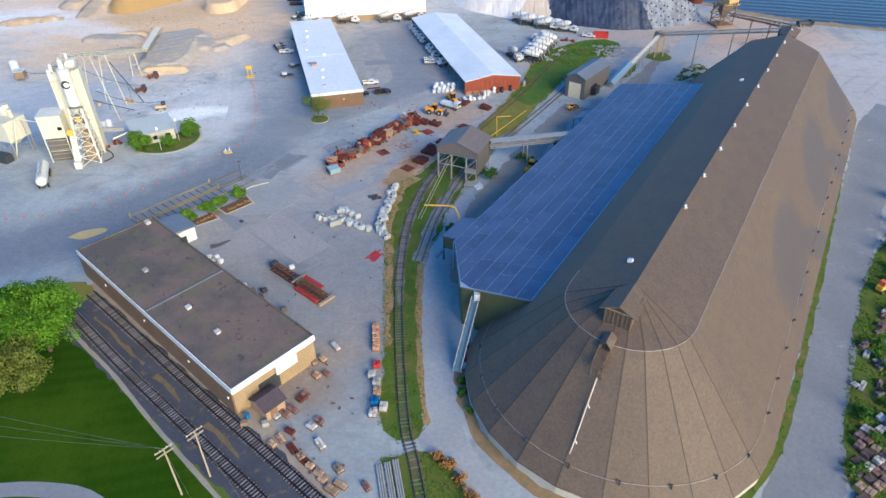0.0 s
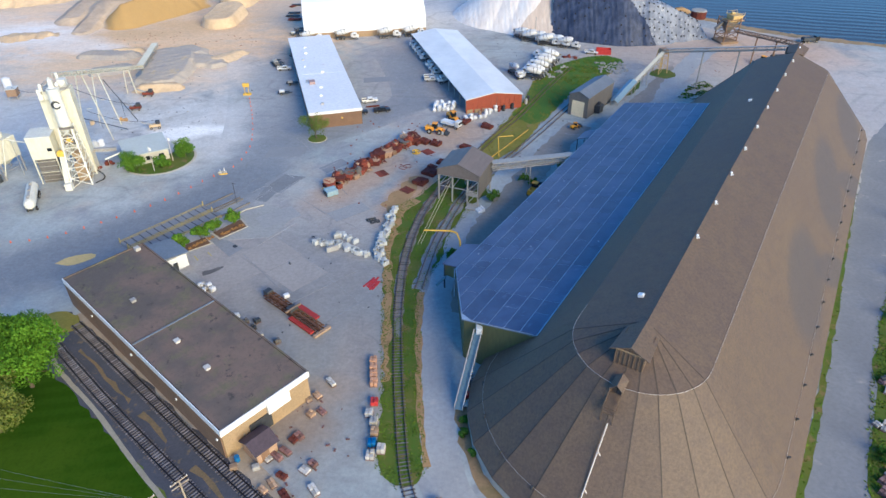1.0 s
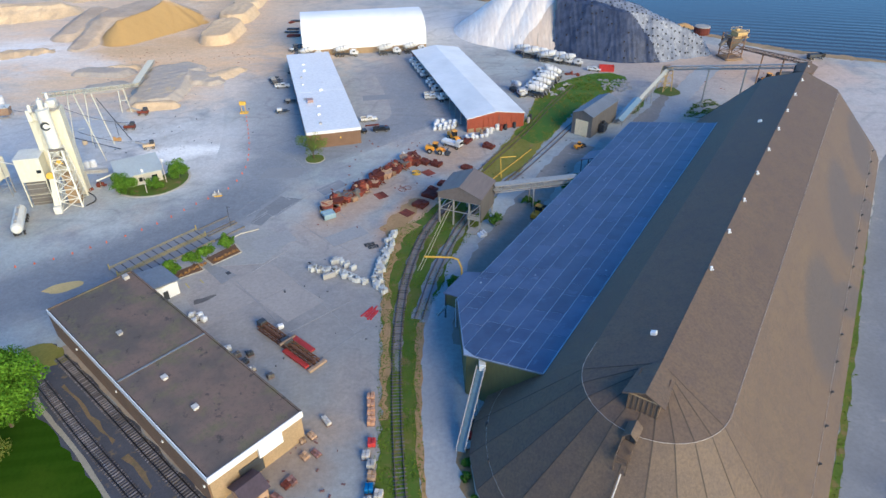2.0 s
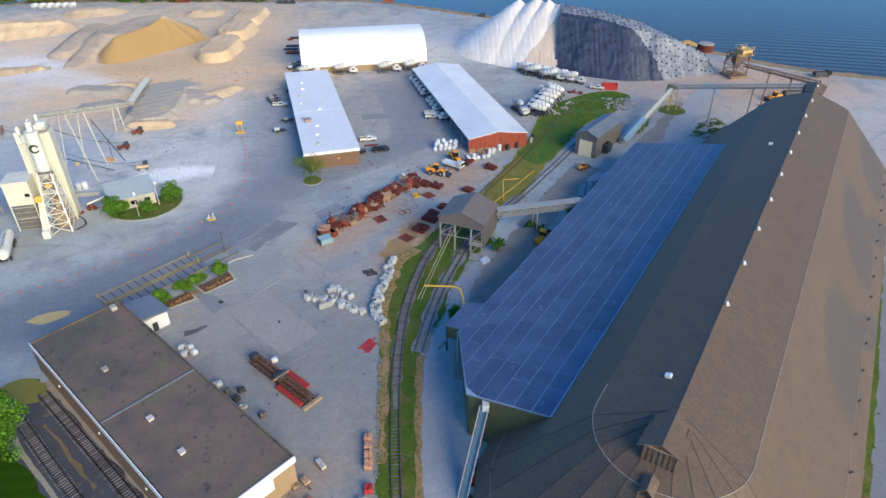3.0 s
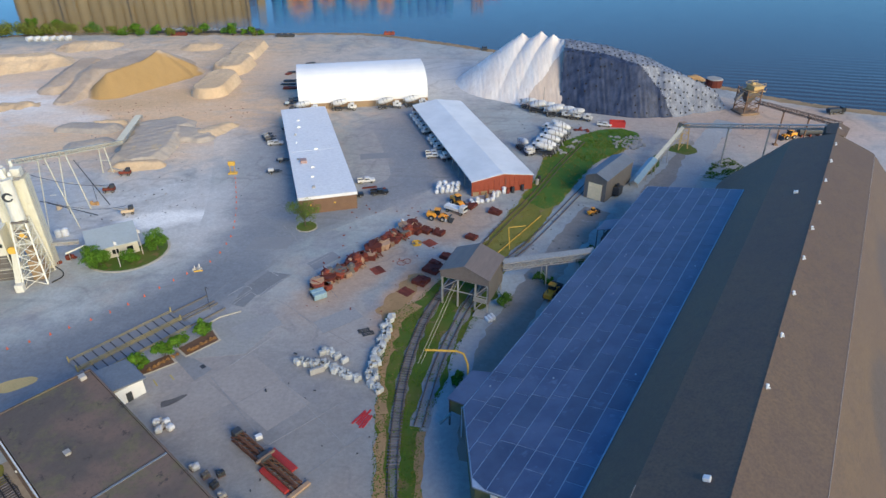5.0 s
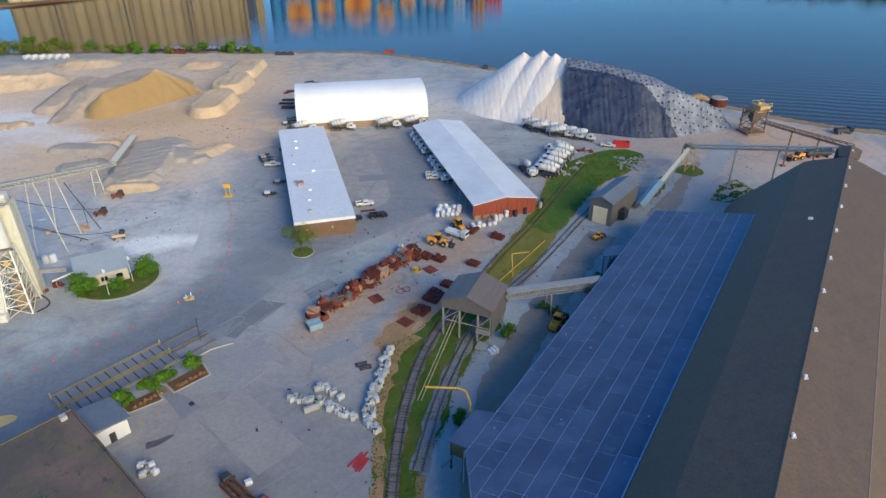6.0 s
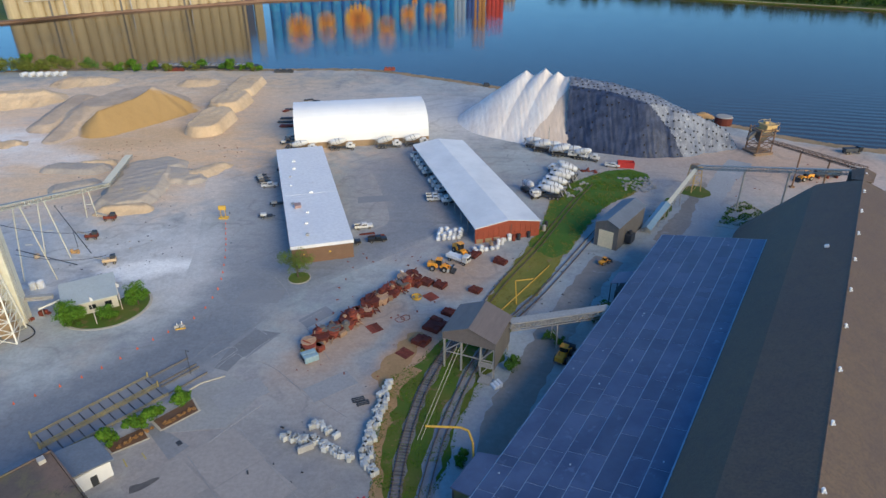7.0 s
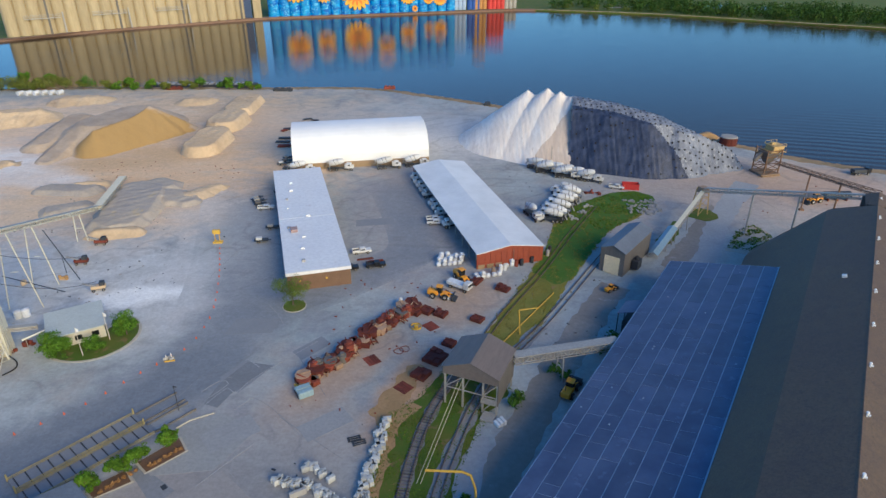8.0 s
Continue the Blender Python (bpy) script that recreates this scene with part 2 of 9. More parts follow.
def ground_mat(name, extra=(), reaches=lambda st: True):
    """Dusty gravel yard: grey base, pinkish and whitish patches, tan sand round the stockpiles, rust by the scrap."""
    m, nt, b = empty_mat(name, 0.95)
    co = coords(nt, local=False)
    big, mid, small = noise_node(nt, co, 0.018, 4), noise_node(nt, co, 0.09, 5, 0.65), noise_node(nt, co, 1.3, 6, 0.7)
    c = mix_node(nt, ramp_node(nt, big, 0.38, 0.62), (0.342, 0.374, 0.384), (0.442, 0.47, 0.476))
    c = mix_node(nt, ramp_node(nt, mid, 0.42, 0.7, 0.0, 0.7), c, (0.315, 0.312, 0.305))
    c = mix_node(nt, ramp_node(nt, noise_node(nt, co, 0.033, 5, 0.65), 0.49, 0.65, 0.0, 0.6), c, (0.425, 0.375, 0.33))
    c = mix_node(nt, ramp_node(nt, noise_node(nt, co, 0.045, 5, 0.6), 0.5, 0.66, 0.0, 0.7), c, (0.29, 0.31, 0.35))
    streak = noise_node(nt, coords(nt, (0.5, 0.04, 1), 30, local=False), 0.5, 4)
    c = mix_node(nt, ramp_node(nt, streak, 0.55, 0.75, 0.0, 0.4), c, (0.44, 0.43, 0.43))
    for cx, cy, rx, ry, turn, amt, col in [st for st in GROUND_STAINS if reaches(st)] + list(extra):
        c = mix_node(nt, math_node(nt, "MULTIPLY", ellipse_mask(nt, co, cx, cy, rx, ry, turn, 0.5, mid), amt), c, col)
    for turn, sc_, seen in ((48, 0.045, 0.07), (95, 0.04, 0.06)):   # curving tyre streaks
        w = nt.nodes.new("ShaderNodeTexWave")
        w.inputs["Scale"].default_value, w.inputs["Distortion"].default_value, w.inputs["Detail"].default_value, w.inputs["Detail Scale"].default_value = sc_, 9.0, 3.0, 0.22
        nt.links.new(coords(nt, turn=turn, local=False), w.inputs[0])
        lines = math_node(nt, "MULTIPLY", ramp_node(nt, w.outputs[1], 0.86, 1.0, 0.0, 1.0), ramp_node(nt, noise_node(nt, co, 0.03 + sc_ * 0.3, 3), 0.5, 0.62, 0.0, seen * 3))
        c = mix_node(nt, lines, c, (0.17, 0.175, 0.19))
    for sc_, seen, mask in ((0.022, 0.30, (0.46, 0.6)), (0.035, 0.34, (0.5, 0.62))):   # wandering wheel ruts
        ridge = math_node(nt, "ABSOLUTE", math_node(nt, "SUBTRACT", noise_node(nt, co, sc_, 3, 0.55), 0.5))
        rut = math_node(nt, "MULTIPLY", ramp_node(nt, ridge, 0.0, 0.014, 1.0, 0.0), ramp_node(nt, noise_node(nt, co, sc_ * 0.8 + 0.011, 2), mask[0], mask[1], 0.0, seen))
        c = mix_node(nt, rut, c, (0.20, 0.195, 0.20))
    for cx, cy, rx, ry in ((-130, 285, 75, 60), (-150, 360, 70, 60)):   # churned ground among the stockpiles
        churn = noise_node(nt, coords(nt, (1.0, 1.5, 1), 12, local=False), 0.075, 6, 0.68)
        c = mix_node(nt, math_node(nt, "MULTIPLY", ellipse_mask(nt, co, cx, cy, rx, ry, 0, 0.35), ramp_node(nt, churn, 0.54, 0.66, 0.0, 0.4)), c, (0.40, 0.31, 0.22))
        c = mix_node(nt, math_node(nt, "MULTIPLY", ellipse_mask(nt, co, cx, cy, rx, ry, 0, 0.35), ramp_node(nt, churn, 0.46, 0.36, 0.0, 0.45)), c, (0.74, 0.66, 0.56))
    blow = noise_node(nt, coords(nt, (0.7, 1.6, 1), 10, local=False), 0.05, 6, 0.66)
    for cx, cy, rx, ry, turn, amt, col in [st for st in SAND_DRIFTS if reaches(st)]:   # sand spilled and driven over the yard
        c = mix_node(nt, math_node(nt, "MULTIPLY", ellipse_mask(nt, co, cx, cy, rx, ry, turn, 0.55, mid), ramp_node(nt, blow, 0.36, 0.56, amt * 0.45, amt)), c, col)
    grit = noise_node(nt, co, 0.42, 6, 0.75)
    hs = nt.nodes.new("ShaderNodeHueSaturation")
    nt.links.new(math_node(nt, "MULTIPLY", ramp_node(nt, small, 0.3, 0.72, 1.07, 0.88), ramp_node(nt, grit, 0.36, 0.68, 0.93, 1.07)), hs.inputs["Value"])
    nt.links.new(c, hs.inputs["Color"])
    c = hs.outputs[0]
    nt.links.new(c, b.inputs["Base Color"])
    bp = nt.nodes.new("ShaderNodeBump")
    bp.inputs["Strength"].default_value, bp.inputs["Distance"].default_value = 0.4, 0.1
    nt.links.new(small, bp.inputs["Height"])
    nt.links.new(bp.outputs[0], b.inputs["Normal"])
    return m


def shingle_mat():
    """Brown shingles: grain, courses, weathered patches and broad grey shadow-like ovals on the slopes."""
    m, nt, b = empty_mat("roof_shingle", 0.65)
    co = coords(nt)
    big, mid, small = noise_node(nt, co, 0.05, 4), noise_node(nt, co, 0.4, 5, 0.65), noise_node(nt, co, 2.2, 6, 0.75)
    c = mix_node(nt, ramp_node(nt, big, 0.35, 0.65), (0.142, 0.100, 0.060), (0.122, 0.086, 0.059))
    c = mix_node(nt, ramp_node(nt, mid, 0.4, 0.7, 0.0, 0.5), c, (0.084, 0.062, 0.054))
    grain = noise_node(nt, co, 5.0, 3, 0.8)
    c = mix_node(nt, ramp_node(nt, grain, 0.35, 0.65, 0.0, 0.4), c, (0.180, 0.127, 0.080))
    # shadow-like dark ovals put into the shingle colour of the east slope
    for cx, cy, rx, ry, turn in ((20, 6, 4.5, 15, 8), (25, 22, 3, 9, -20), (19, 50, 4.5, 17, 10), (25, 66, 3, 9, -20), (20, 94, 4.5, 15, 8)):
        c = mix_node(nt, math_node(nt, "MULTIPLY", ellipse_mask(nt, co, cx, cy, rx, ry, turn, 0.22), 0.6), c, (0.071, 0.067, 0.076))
    c = mix_node(nt, ramp_node(nt, small, 0.35, 0.72, 0.0, 0.6), c, (0.056, 0.041, 0.036))
    nt.links.new(c, b.inputs["Base Color"])
    bp_ = nt.nodes.new("ShaderNodeBump")
    bp_.inputs["Strength"].default_value, bp_.inputs["Distance"].default_value = 0.6, 0.12
    nt.links.new(small, bp_.inputs["Height"])
    nt.links.new(bp_.outputs[0], b.inputs["Normal"])
    return m


def membrane_mat():
    """Old roof membrane: olive and rust-brown patches, dark tar streaks, fine grit."""
    m, nt, b = empty_mat("dark_roof_membrane", 0.9)
    co = coords(nt)
    n1, n2, n3, n4 = noise_node(nt, co, 0.10, 5, 0.6), noise_node(nt, co, 0.23, 6, 0.7), noise_node(nt, co, 1.6, 6, 0.75), noise_node(nt, co, 0.32, 6, 0.72)
    c = mix_node(nt, ramp_node(nt, n1, 0.38, 0.62), (0.108, 0.092, 0.082), (0.185, 0.132, 0.104))
    c = mix_node(nt, ramp_node(nt, n2, 0.48, 0.66, 0.0, 0.8), c, (0.155, 0.140, 0.076))
    c = mix_node(nt, ramp_node(nt, n4, 0.58, 0.66, 0.0, 0.8), c, (0.045, 0.042, 0.042))
    c = mix_node(nt, ramp_node(nt, n3, 0.40, 0.72, 0.0, 0.42), c, (0.060, 0.053, 0.048))
    nt.links.new(c, b.inputs["Base Color"])
    return m


M["flatroof"] = membrane_mat()
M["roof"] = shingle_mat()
TAN, PALE, RUSTY = (0.66, 0.50, 0.32), (0.72, 0.70, 0.69), (0.50, 0.32, 0.18)
SAND_DRIFTS = (
    (-118, 286, 60, 24, 5, 0.95, (0.78, 0.53, 0.29)), (-130, 254, 44, 26, 0, 0.8, (0.76, 0.55, 0.33)), (-176, 322, 48, 34, 0, 0.85, (0.78, 0.57, 0.37)),
    (-205, 366, 62, 30, 0, 0.85, (0.80, 0.62, 0.43)), (-104, 330, 28, 48, 0, 0.85, (0.72, 0.53, 0.34)), (-196, 296, 34, 16, 10, 0.9, (0.88, 0.84, 0.80)),
    (-124, 306, 38, 12, 22, 0.9, (0.64, 0.45, 0.25)), (-158, 282, 22, 9, -20, 0.8, (0.86, 0.80, 0.74)), (-81, 194.5, 14, 4.5, 12, 1.0, (0.90, 0.89, 0.87)),
)
GROUND_STAINS = [
    (-28, 92, 24, 32, -40, 0.75, (0.255, 0.252, 0.255)), (-46, 125, 14, 12, -40, 0.5, (0.30, 0.27, 0.25)), (-22, 145, 12, 9, 20, 0.5, (0.40, 0.36, 0.32)),
    (-118, 288, 60, 30, 0, 0.9, (0.54, 0.38, 0.22)), (136, 276, 34, 24, -20, 0.8, (0.56, 0.37, 0.23)),
    (-112, 256, 38, 26, 0, 0.8, (0.50, 0.39, 0.27)), (-110, 300, 50, 22, 0, 0.8, (0.56, 0.43, 0.29)), (-70, 215, 12, 50, 5, 0.4, (0.50, 0.49, 0.49)),
    (-140, 345, 95, 85, 0, 0.95, TAN), (-118, 262, 46, 30, 10, 0.85, TAN), (-140, 215, 60, 45, 0, 0.5, PALE),
    (-75, 195, 30, 22, 0, 0.4, PALE), (-170, 290, 45, 35, 0, 0.7, PALE), (-30, 340, 70, 50, 0, 0.55, (0.52, 0.50, 0.49)),
    (-86, 193, 10, 4, 0, 0.9, (0.80, 0.78, 0.76)), (15, 335, 40, 30, 0, 0.6, (0.66, 0.64, 0.63)),
    (-10, 153, 6, 13, -20, 0.85, RUSTY), (-24, 163, 6, 20, -40, 0.6, RUSTY), (-6, 165, 6, 9, -20, 0.6, RUSTY), (4, 192, 8, 14, -35, 0.6, RUSTY),
    (-114, 288, 50, 21, 4, 0.95, (0.76, 0.58, 0.38)), (-88, 266, 13, 34, 8, 0.8, (0.68, 0.61, 0.54)), (-120, 305, 16, 14, 30, 0.9, (0.62, 0.45, 0.28)), (-178, 312, 20, 16, 0, 0.8, (0.72, 0.55, 0.40)), (-205, 322, 24, 12, 0, 0.8, (0.76, 0.68, 0.62)), (-165, 282, 16, 20, 0, 0.85, (0.76, 0.72, 0.69)), (-92, 300, 10, 46, -8, 0.7, (0.56, 0.49, 0.40)), (-118, 330, 5, 34, 5, 0.7, (0.36, 0.32, 0.29)), (-185, 330, 8, 40, 20, 0.7, (0.50, 0.50, 0.52)),
    (-25, 78, 7, 5, -40, 0.75, (0.27, 0.215, 0.17)), (-21, 86, 6, 4, 20, 0.6, (0.36, 0.28, 0.21)), (-17, 96, 4, 10, 5, 0.5, (0.42, 0.34, 0.28)), (-30, 110, 10, 9, 0, 0.5, (0.24, 0.255, 0.285)),
    (105, 270, 45, 30, 0, 0.6, (0.50, 0.38, 0.30)), (50, 235, 18, 14, 0, 0.45, (0.40, 0.28, 0.22)),
    (-12, 250, 22, 50, 10, 0.5, (0.36, 0.30, 0.275)), (150, 210, 40, 60, -30, 0.6, (0.56, 0.50, 0.48)),
    (-40, 135, 30, 25, 0, 0.4, (0.36, 0.30, 0.27)), (-32, 122, 20, 14, -40, 0.55, (0.262, 0.258, 0.262)), (-21, 106, 10, 16, 10, 0.5, (0.29, 0.275, 0.26)), (-42, 108, 10, 7, 40, 0.5, (0.30, 0.285, 0.275)), (-34, 112, 5, 4, 0, 0.6, (0.20, 0.20, 0.21)), (95, 300, 40, 14, -20, 0.5, (0.55, 0.46, 0.38)),
]
M["ground"] = ground_mat("gravel_yard")
ROAD_MAIN = [(-165, 108), (-140, 110), (-118, 114), (-98, 119), (-84, 128.5), (-71, 142), (-60, 156), (-53, 172), (-52, 190), (-56, 214), (-64, 244), (-76, 284), (-86, 312)]
ROAD_YARD = [(-50, 184), (-36, 195.5), (-21, 209), (-11, 222), (-14, 244), (-21, 270)]
worn = []
for line, half in ((ROAD_MAIN, 10.5), (ROAD_YARD, 8.0)):
    for (ax, ay), (cx, cy) in zip(line[:-1], line[1:]):
        light = cy > 185 or half < 9
        dusty = cy > 220 and half > 9
        worn.append(((ax + cx) / 2, (ay + cy) / 2, half, math.hypot(cx - ax, cy - ay) * 0.75, math.degrees(math.atan2(cy - ay, cx - ax)) - 90, 0.65 if dusty else 0.75 if light else 0.97, (0.36, 0.365, 0.38) if dusty else (0.235, 0.25, 0.283) if light else (0.205, 0.222, 0.256)))
touches_road = lambda st: any(math.hypot(px - st[0], py - st[1]) < 1.25 * max(st[2], st[3]) + 6 for px, py in ROAD_MAIN + ROAD_YARD)
M["road"] = ground_mat("worn_asphalt_road", worn, touches_road)

M["gravelroad"] = mat("dusty_gravel_road", (0.27, 0.278, 0.30), (0.22, 0.226, 0.245), 0.95, coarse=0.07, fine=1.2, amount=0.9, bump=0.3, stain=(0.42, 0.39, 0.36), stain_at=0.62, local=False)
M["asphalt"] = mat("worn_asphalt", (0.205, 0.215, 0.245), (0.255, 0.262, 0.285), 0.9, coarse=0.05, fine=1.2, amount=0.9, bump=0.2, stain=(0.31, 0.31, 0.315), stain_at=0.58, local=False)
M["concreteroad"] = mat("dusty_concrete_road", (0.41, 0.415, 0.43), (0.33, 0.335, 0.35), 0.9, coarse=0.07, fine=1.2, amount=0.9, bump=0.2, stain=(0.48, 0.455, 0.43), stain_at=0.6, local=False)
M["grass"] = mat("grass", (0.068, 0.132, 0.006), (0.120, 0.138, 0.013), 0.95, coarse=0.11, fine=1.5, amount=1.0, bump=0.6, stain=(0.19, 0.135, 0.055), stain_at=0.54, local=False)
M["freshgrass"] = mat("fresh_grass", (0.062, 0.150, 0.008), (0.098, 0.168, 0.012), 0.95, coarse=0.11, fine=1.5, amount=1.0, bump=0.6, stain=(0.15, 0.14, 0.045), stain_at=0.6, local=False)
M["drygrass"] = mat("dry_grass", (0.26, 0.225, 0.04), (0.165, 0.185, 0.022), 0.95, coarse=0.09, fine=1.5, amount=0.9, bump=0.6, stain=(0.25, 0.17, 0.07), stain_at=0.6, local=False)


def lawn_mat():
    m, nt, b = empty_mat("mown_lawn", 1.0)
    b.inputs["Specular IOR Level"].default_value = 0.05
    w = nt.nodes.new("ShaderNodeTexWave")
    w.inputs["Scale"].default_value, w.inputs["Distortion"].default_value, w.inputs["Detail"].default_value = 0.11, 3.0, 2.0
    w.inputs["Detail Scale"].default_value = 0.4
    co = coords(nt, turn=78, local=False)
    nt.links.new(co, w.inputs[0])
    n1, n2 = noise_node(nt, co, 0.05, 4), noise_node(nt, co, 1.5, 6, 0.7)
    c = mix_node(nt, ramp_node(nt, w.outputs[1], 0.2, 0.8), (0.028, 0.064, 0.001), (0.033, 0.072, 0.002))
    c = mix_node(nt, ramp_node(nt, n1, 0.42, 0.66, 0.0, 0.75), c, (0.062, 0.102, 0.005))
    c = mix_node(nt, ramp_node(nt, n2, 0.4, 0.8, 0.0, 0.5), c, (0.016, 0.038, 0.003))
    nt.links.new(c, b.inputs["Base Color"])
    return m


M["lawn"] = lawn_mat()


def water_mat():
    m, nt, b = empty_mat("river_water", 0.06)
    b.inputs["Base Color"].default_value = (0.050, 0.038, 0.024, 1)
    b.inputs["IOR"].default_value = 1.26
    co = coords(nt, (1, 3.2, 1), -12, local=False)
    w = nt.nodes.new("ShaderNodeTexWave")
    w.bands_direction = "Y"
    w.inputs["Scale"].default_value, w.inputs["Distortion"].default_value, w.inputs["Detail"].default_value = 0.06, 4.0, 3.0
    nt.links.new(co, w.inputs[0])
    h = math_node(nt, "ADD", noise_node(nt, co, 0.25, 3), math_node(nt, "MULTIPLY", w.outputs[1], 0.5))
    w2 = nt.nodes.new("ShaderNodeTexWave")   # breeze ripples off the point
    w2.bands_direction = "Y"
    w2.inputs["Scale"].default_value, w2.inputs["Distortion"].default_value, w2.inputs["Detail"].default_value = 0.052, 2.5, 2.0
    flat = coords(nt, turn=14, local=False)
    nt.links.new(flat, w2.inputs[0])
    breeze = math_node(nt, "MULTIPLY", ellipse_mask(nt, flat, 230, 300, 260, 120, 14, 0.5), ramp_node(nt, noise_node(nt, flat, 0.012, 3), 0.4, 0.6, 0.4, 1.0))
    h = math_node(nt, "ADD", h, math_node(nt, "MULTIPLY", math_node(nt, "MULTIPLY", w2.outputs[1], breeze), 8.0))
    bp = nt.nodes.new("ShaderNodeBump")
    bp.inputs["Strength"].default_value, bp.inputs["Distance"].default_value = 0.032, 1.0
    nt.links.new(h, bp.inputs["Height"])
    nt.links.new(bp.outputs[0], b.inputs["Normal"])
    return m


M["water"] = water_mat()


# ---- mesh helpers ----
def box(bm, x, y, z, sx, sy, sz, rz=0.0, rx=0.0, ry=0.0, bevel=0.0):
    """A box whose base centre is at x, y, z."""
    r = bmesh.ops.create_cube(bm, size=1.0, matrix=pose(x, y, z, rx, ry, rz) @ Matrix.Translation((0, 0, sz / 2)) @ Matrix.Diagonal((sx, sy, sz, 1)))
    if bevel:
        es = list({e for v in r["verts"] for e in v.link_edges})
        bmesh.ops.bevel(bm, geom=es, offset=bevel, segments=1, affect="EDGES")


def tube(bm, pts, r, seg=6):
    """One closed round tube along a line of points."""
    rings = []
    for k, p in enumerate(pts):
        d = (pts[min(k + 1, len(pts) - 1)] - pts[max(k - 1, 0)]).normalized()
        u = d.cross(Vector((0, 0, 1))).normalized()
        v = u.cross(d)
        rings.append([bm.verts.new(p + u * (r * math.cos(2 * math.pi * i / seg)) + v * (r * math.sin(2 * math.pi * i / seg))) for i in range(seg)])
    for a, c in zip(rings[:-1], rings[1:]):
        for i in range(seg):
            bm.faces.new((a[i], a[(i + 1) % seg], c[(i + 1) % seg], c[i]))
    bm.faces.new(rings[0][::-1])
    bm.faces.new(rings[-1])


def cyl(bm, x, y, z, r, h, r2=None, seg=16, rx=0.0, ry=0.0, rz=0.0):
    """A cylinder or cone whose base centre is at x, y, z and whose axis is local z."""
    bmesh.ops.create_cone(bm, cap_ends=True, segments=seg, radius1=r, radius2=r if r2 is None else r2, depth=h,
                          matrix=pose(x, y, z, rx, ry, rz) @ Matrix.Translation((0, 0, h / 2)))


def bar(bm, a, b, w, h=None, seg=4):
    """A straight bar from a to b: square (seg 4, w by h) or round."""
    a, b = Vector(a), Vector(b)
    d = b - a
    m = Matrix.Translation(a) @ d.to_track_quat("Z", "Y").to_matrix().to_4x4()
    if seg == 4:
        bmesh.ops.create_cube(bm, size=1.0, matrix=m @ Matrix.Translation((0, 0, d.length / 2)) @ Matrix.Diagonal((w, h or w, d.length, 1)))
    else:
        bmesh.ops.create_cone(bm, cap_ends=True, segments=seg, radius1=w / 2, radius2=w / 2, depth=d.length, matrix=m @ Matrix.Translation((0, 0, d.length / 2)))


def slab(bm, pts, thick):
    """A plate from a ring of 3D points, thickened straight down."""
    top = [bm.verts.new(p) for p in pts]
    low = [bm.verts.new((p[0], p[1], p[2] - thick)) for p in pts]
    bm.faces.new(top)
    bm.faces.new(low[::-1])
    n = len(pts)
    for i in range(n):
        j = (i + 1) % n
        bm.faces.new((top[j], top[i], low[i], low[j]))


def prism(bm, pts, z0, z1):
    slab(bm, [(x, y, z1) for x, y in pts], z1 - z0)


def gable(bm, x0, x1, y0, y1, z0, ze, zr):
    """A solid house block, ridge along y."""
    xm = (x0 + x1) / 2
    ring = [(x0, z0), (x1, z0), (x1, ze), (xm, zr), (x0, ze)]
    a = [bm.verts.new((x, y0, z)) for x, z in ring]
    b = [bm.verts.new((x, y1, z)) for x, z in ring]
    bm.faces.new(a)
    bm.faces.new(b[::-1])
    for i in range(5):
        j = (i + 1) % 5
        bm.faces.new((a[j], a[i], b[i], b[j]))


def mesh_of(name, bm, material, smooth=False):
    bmesh.ops.recalc_face_normals(bm, faces=bm.faces[:])
    me = bpy.data.meshes.new(name)
    bm.to_mesh(me)
    bm.free()
    me.materials.append(material)
    if smooth:
        me.polygons.foreach_set("use_smooth", [True] * len(me.polygons))
    return me


def part(name, bm, material, parent=None, label="", smooth=False, m=None):
    ob = new(name, mesh_of(name, bm, material, smooth))
    if parent:
        ob.parent = parent
    if m is not None:
        ob.matrix_basis = m
    if label:
        tagged(ob, label)
    return ob


def shared(name, me, parent, m, label=""):
    """One more piece on mesh data that is shared."""
    ob = new(name, me)
    ob.parent = parent
    ob.matrix_basis = m
    if label:
        tagged(ob, label)
    return ob


def thing(name, m, label, category, group="", kind=""):
    ob = new(name)
    ob.matrix_basis = m
    ob.empty_display_size = 0.5
    return tagged(ob, label, category, group, kind)


def single(name, bm, material, label, category, group="", kind="", m=None, smooth=False):
    ob = part(name, bm, material, None, "", smooth, m)
    return tagged(ob, label, category, group, kind)


def BM():
    return bmesh.new()


def arrays(name, verts, faces, material, smooth=False):
    me = bpy.data.meshes.new(name)
    me.from_pydata([tuple(map(float, v)) for v in verts], [], [tuple(map(int, f)) for f in faces])
    me.materials.append(material)
    if smooth:
        me.polygons.foreach_set("use_smooth", [True] * len(me.polygons))
    me.update()
    return me


def smooth_line(pts, step=2.0):
    """A rounded polyline through pts, evenly stepped (Catmull-Rom)."""
    p = [np.array(q, float) for q in pts]
    p = [2 * p[0] - p[1]] + p + [2 * p[-1] - p[-2]]
    out = []
    for i in range(1, len(p) - 2):
        n = max(2, int(np.linalg.norm(p[i + 1] - p[i]) / step))
        for k in range(n):
            t = k / n
            out.append(0.5 * (2 * p[i] + (p[i + 1] - p[i - 1]) * t + (2 * p[i - 1] - 5 * p[i] + 4 * p[i + 1] - p[i + 2]) * t ** 2 + (3 * p[i] - p[i - 1] - 3 * p[i + 1] + p[i + 2]) * t ** 3))
    out.append(p[-2])
    return out


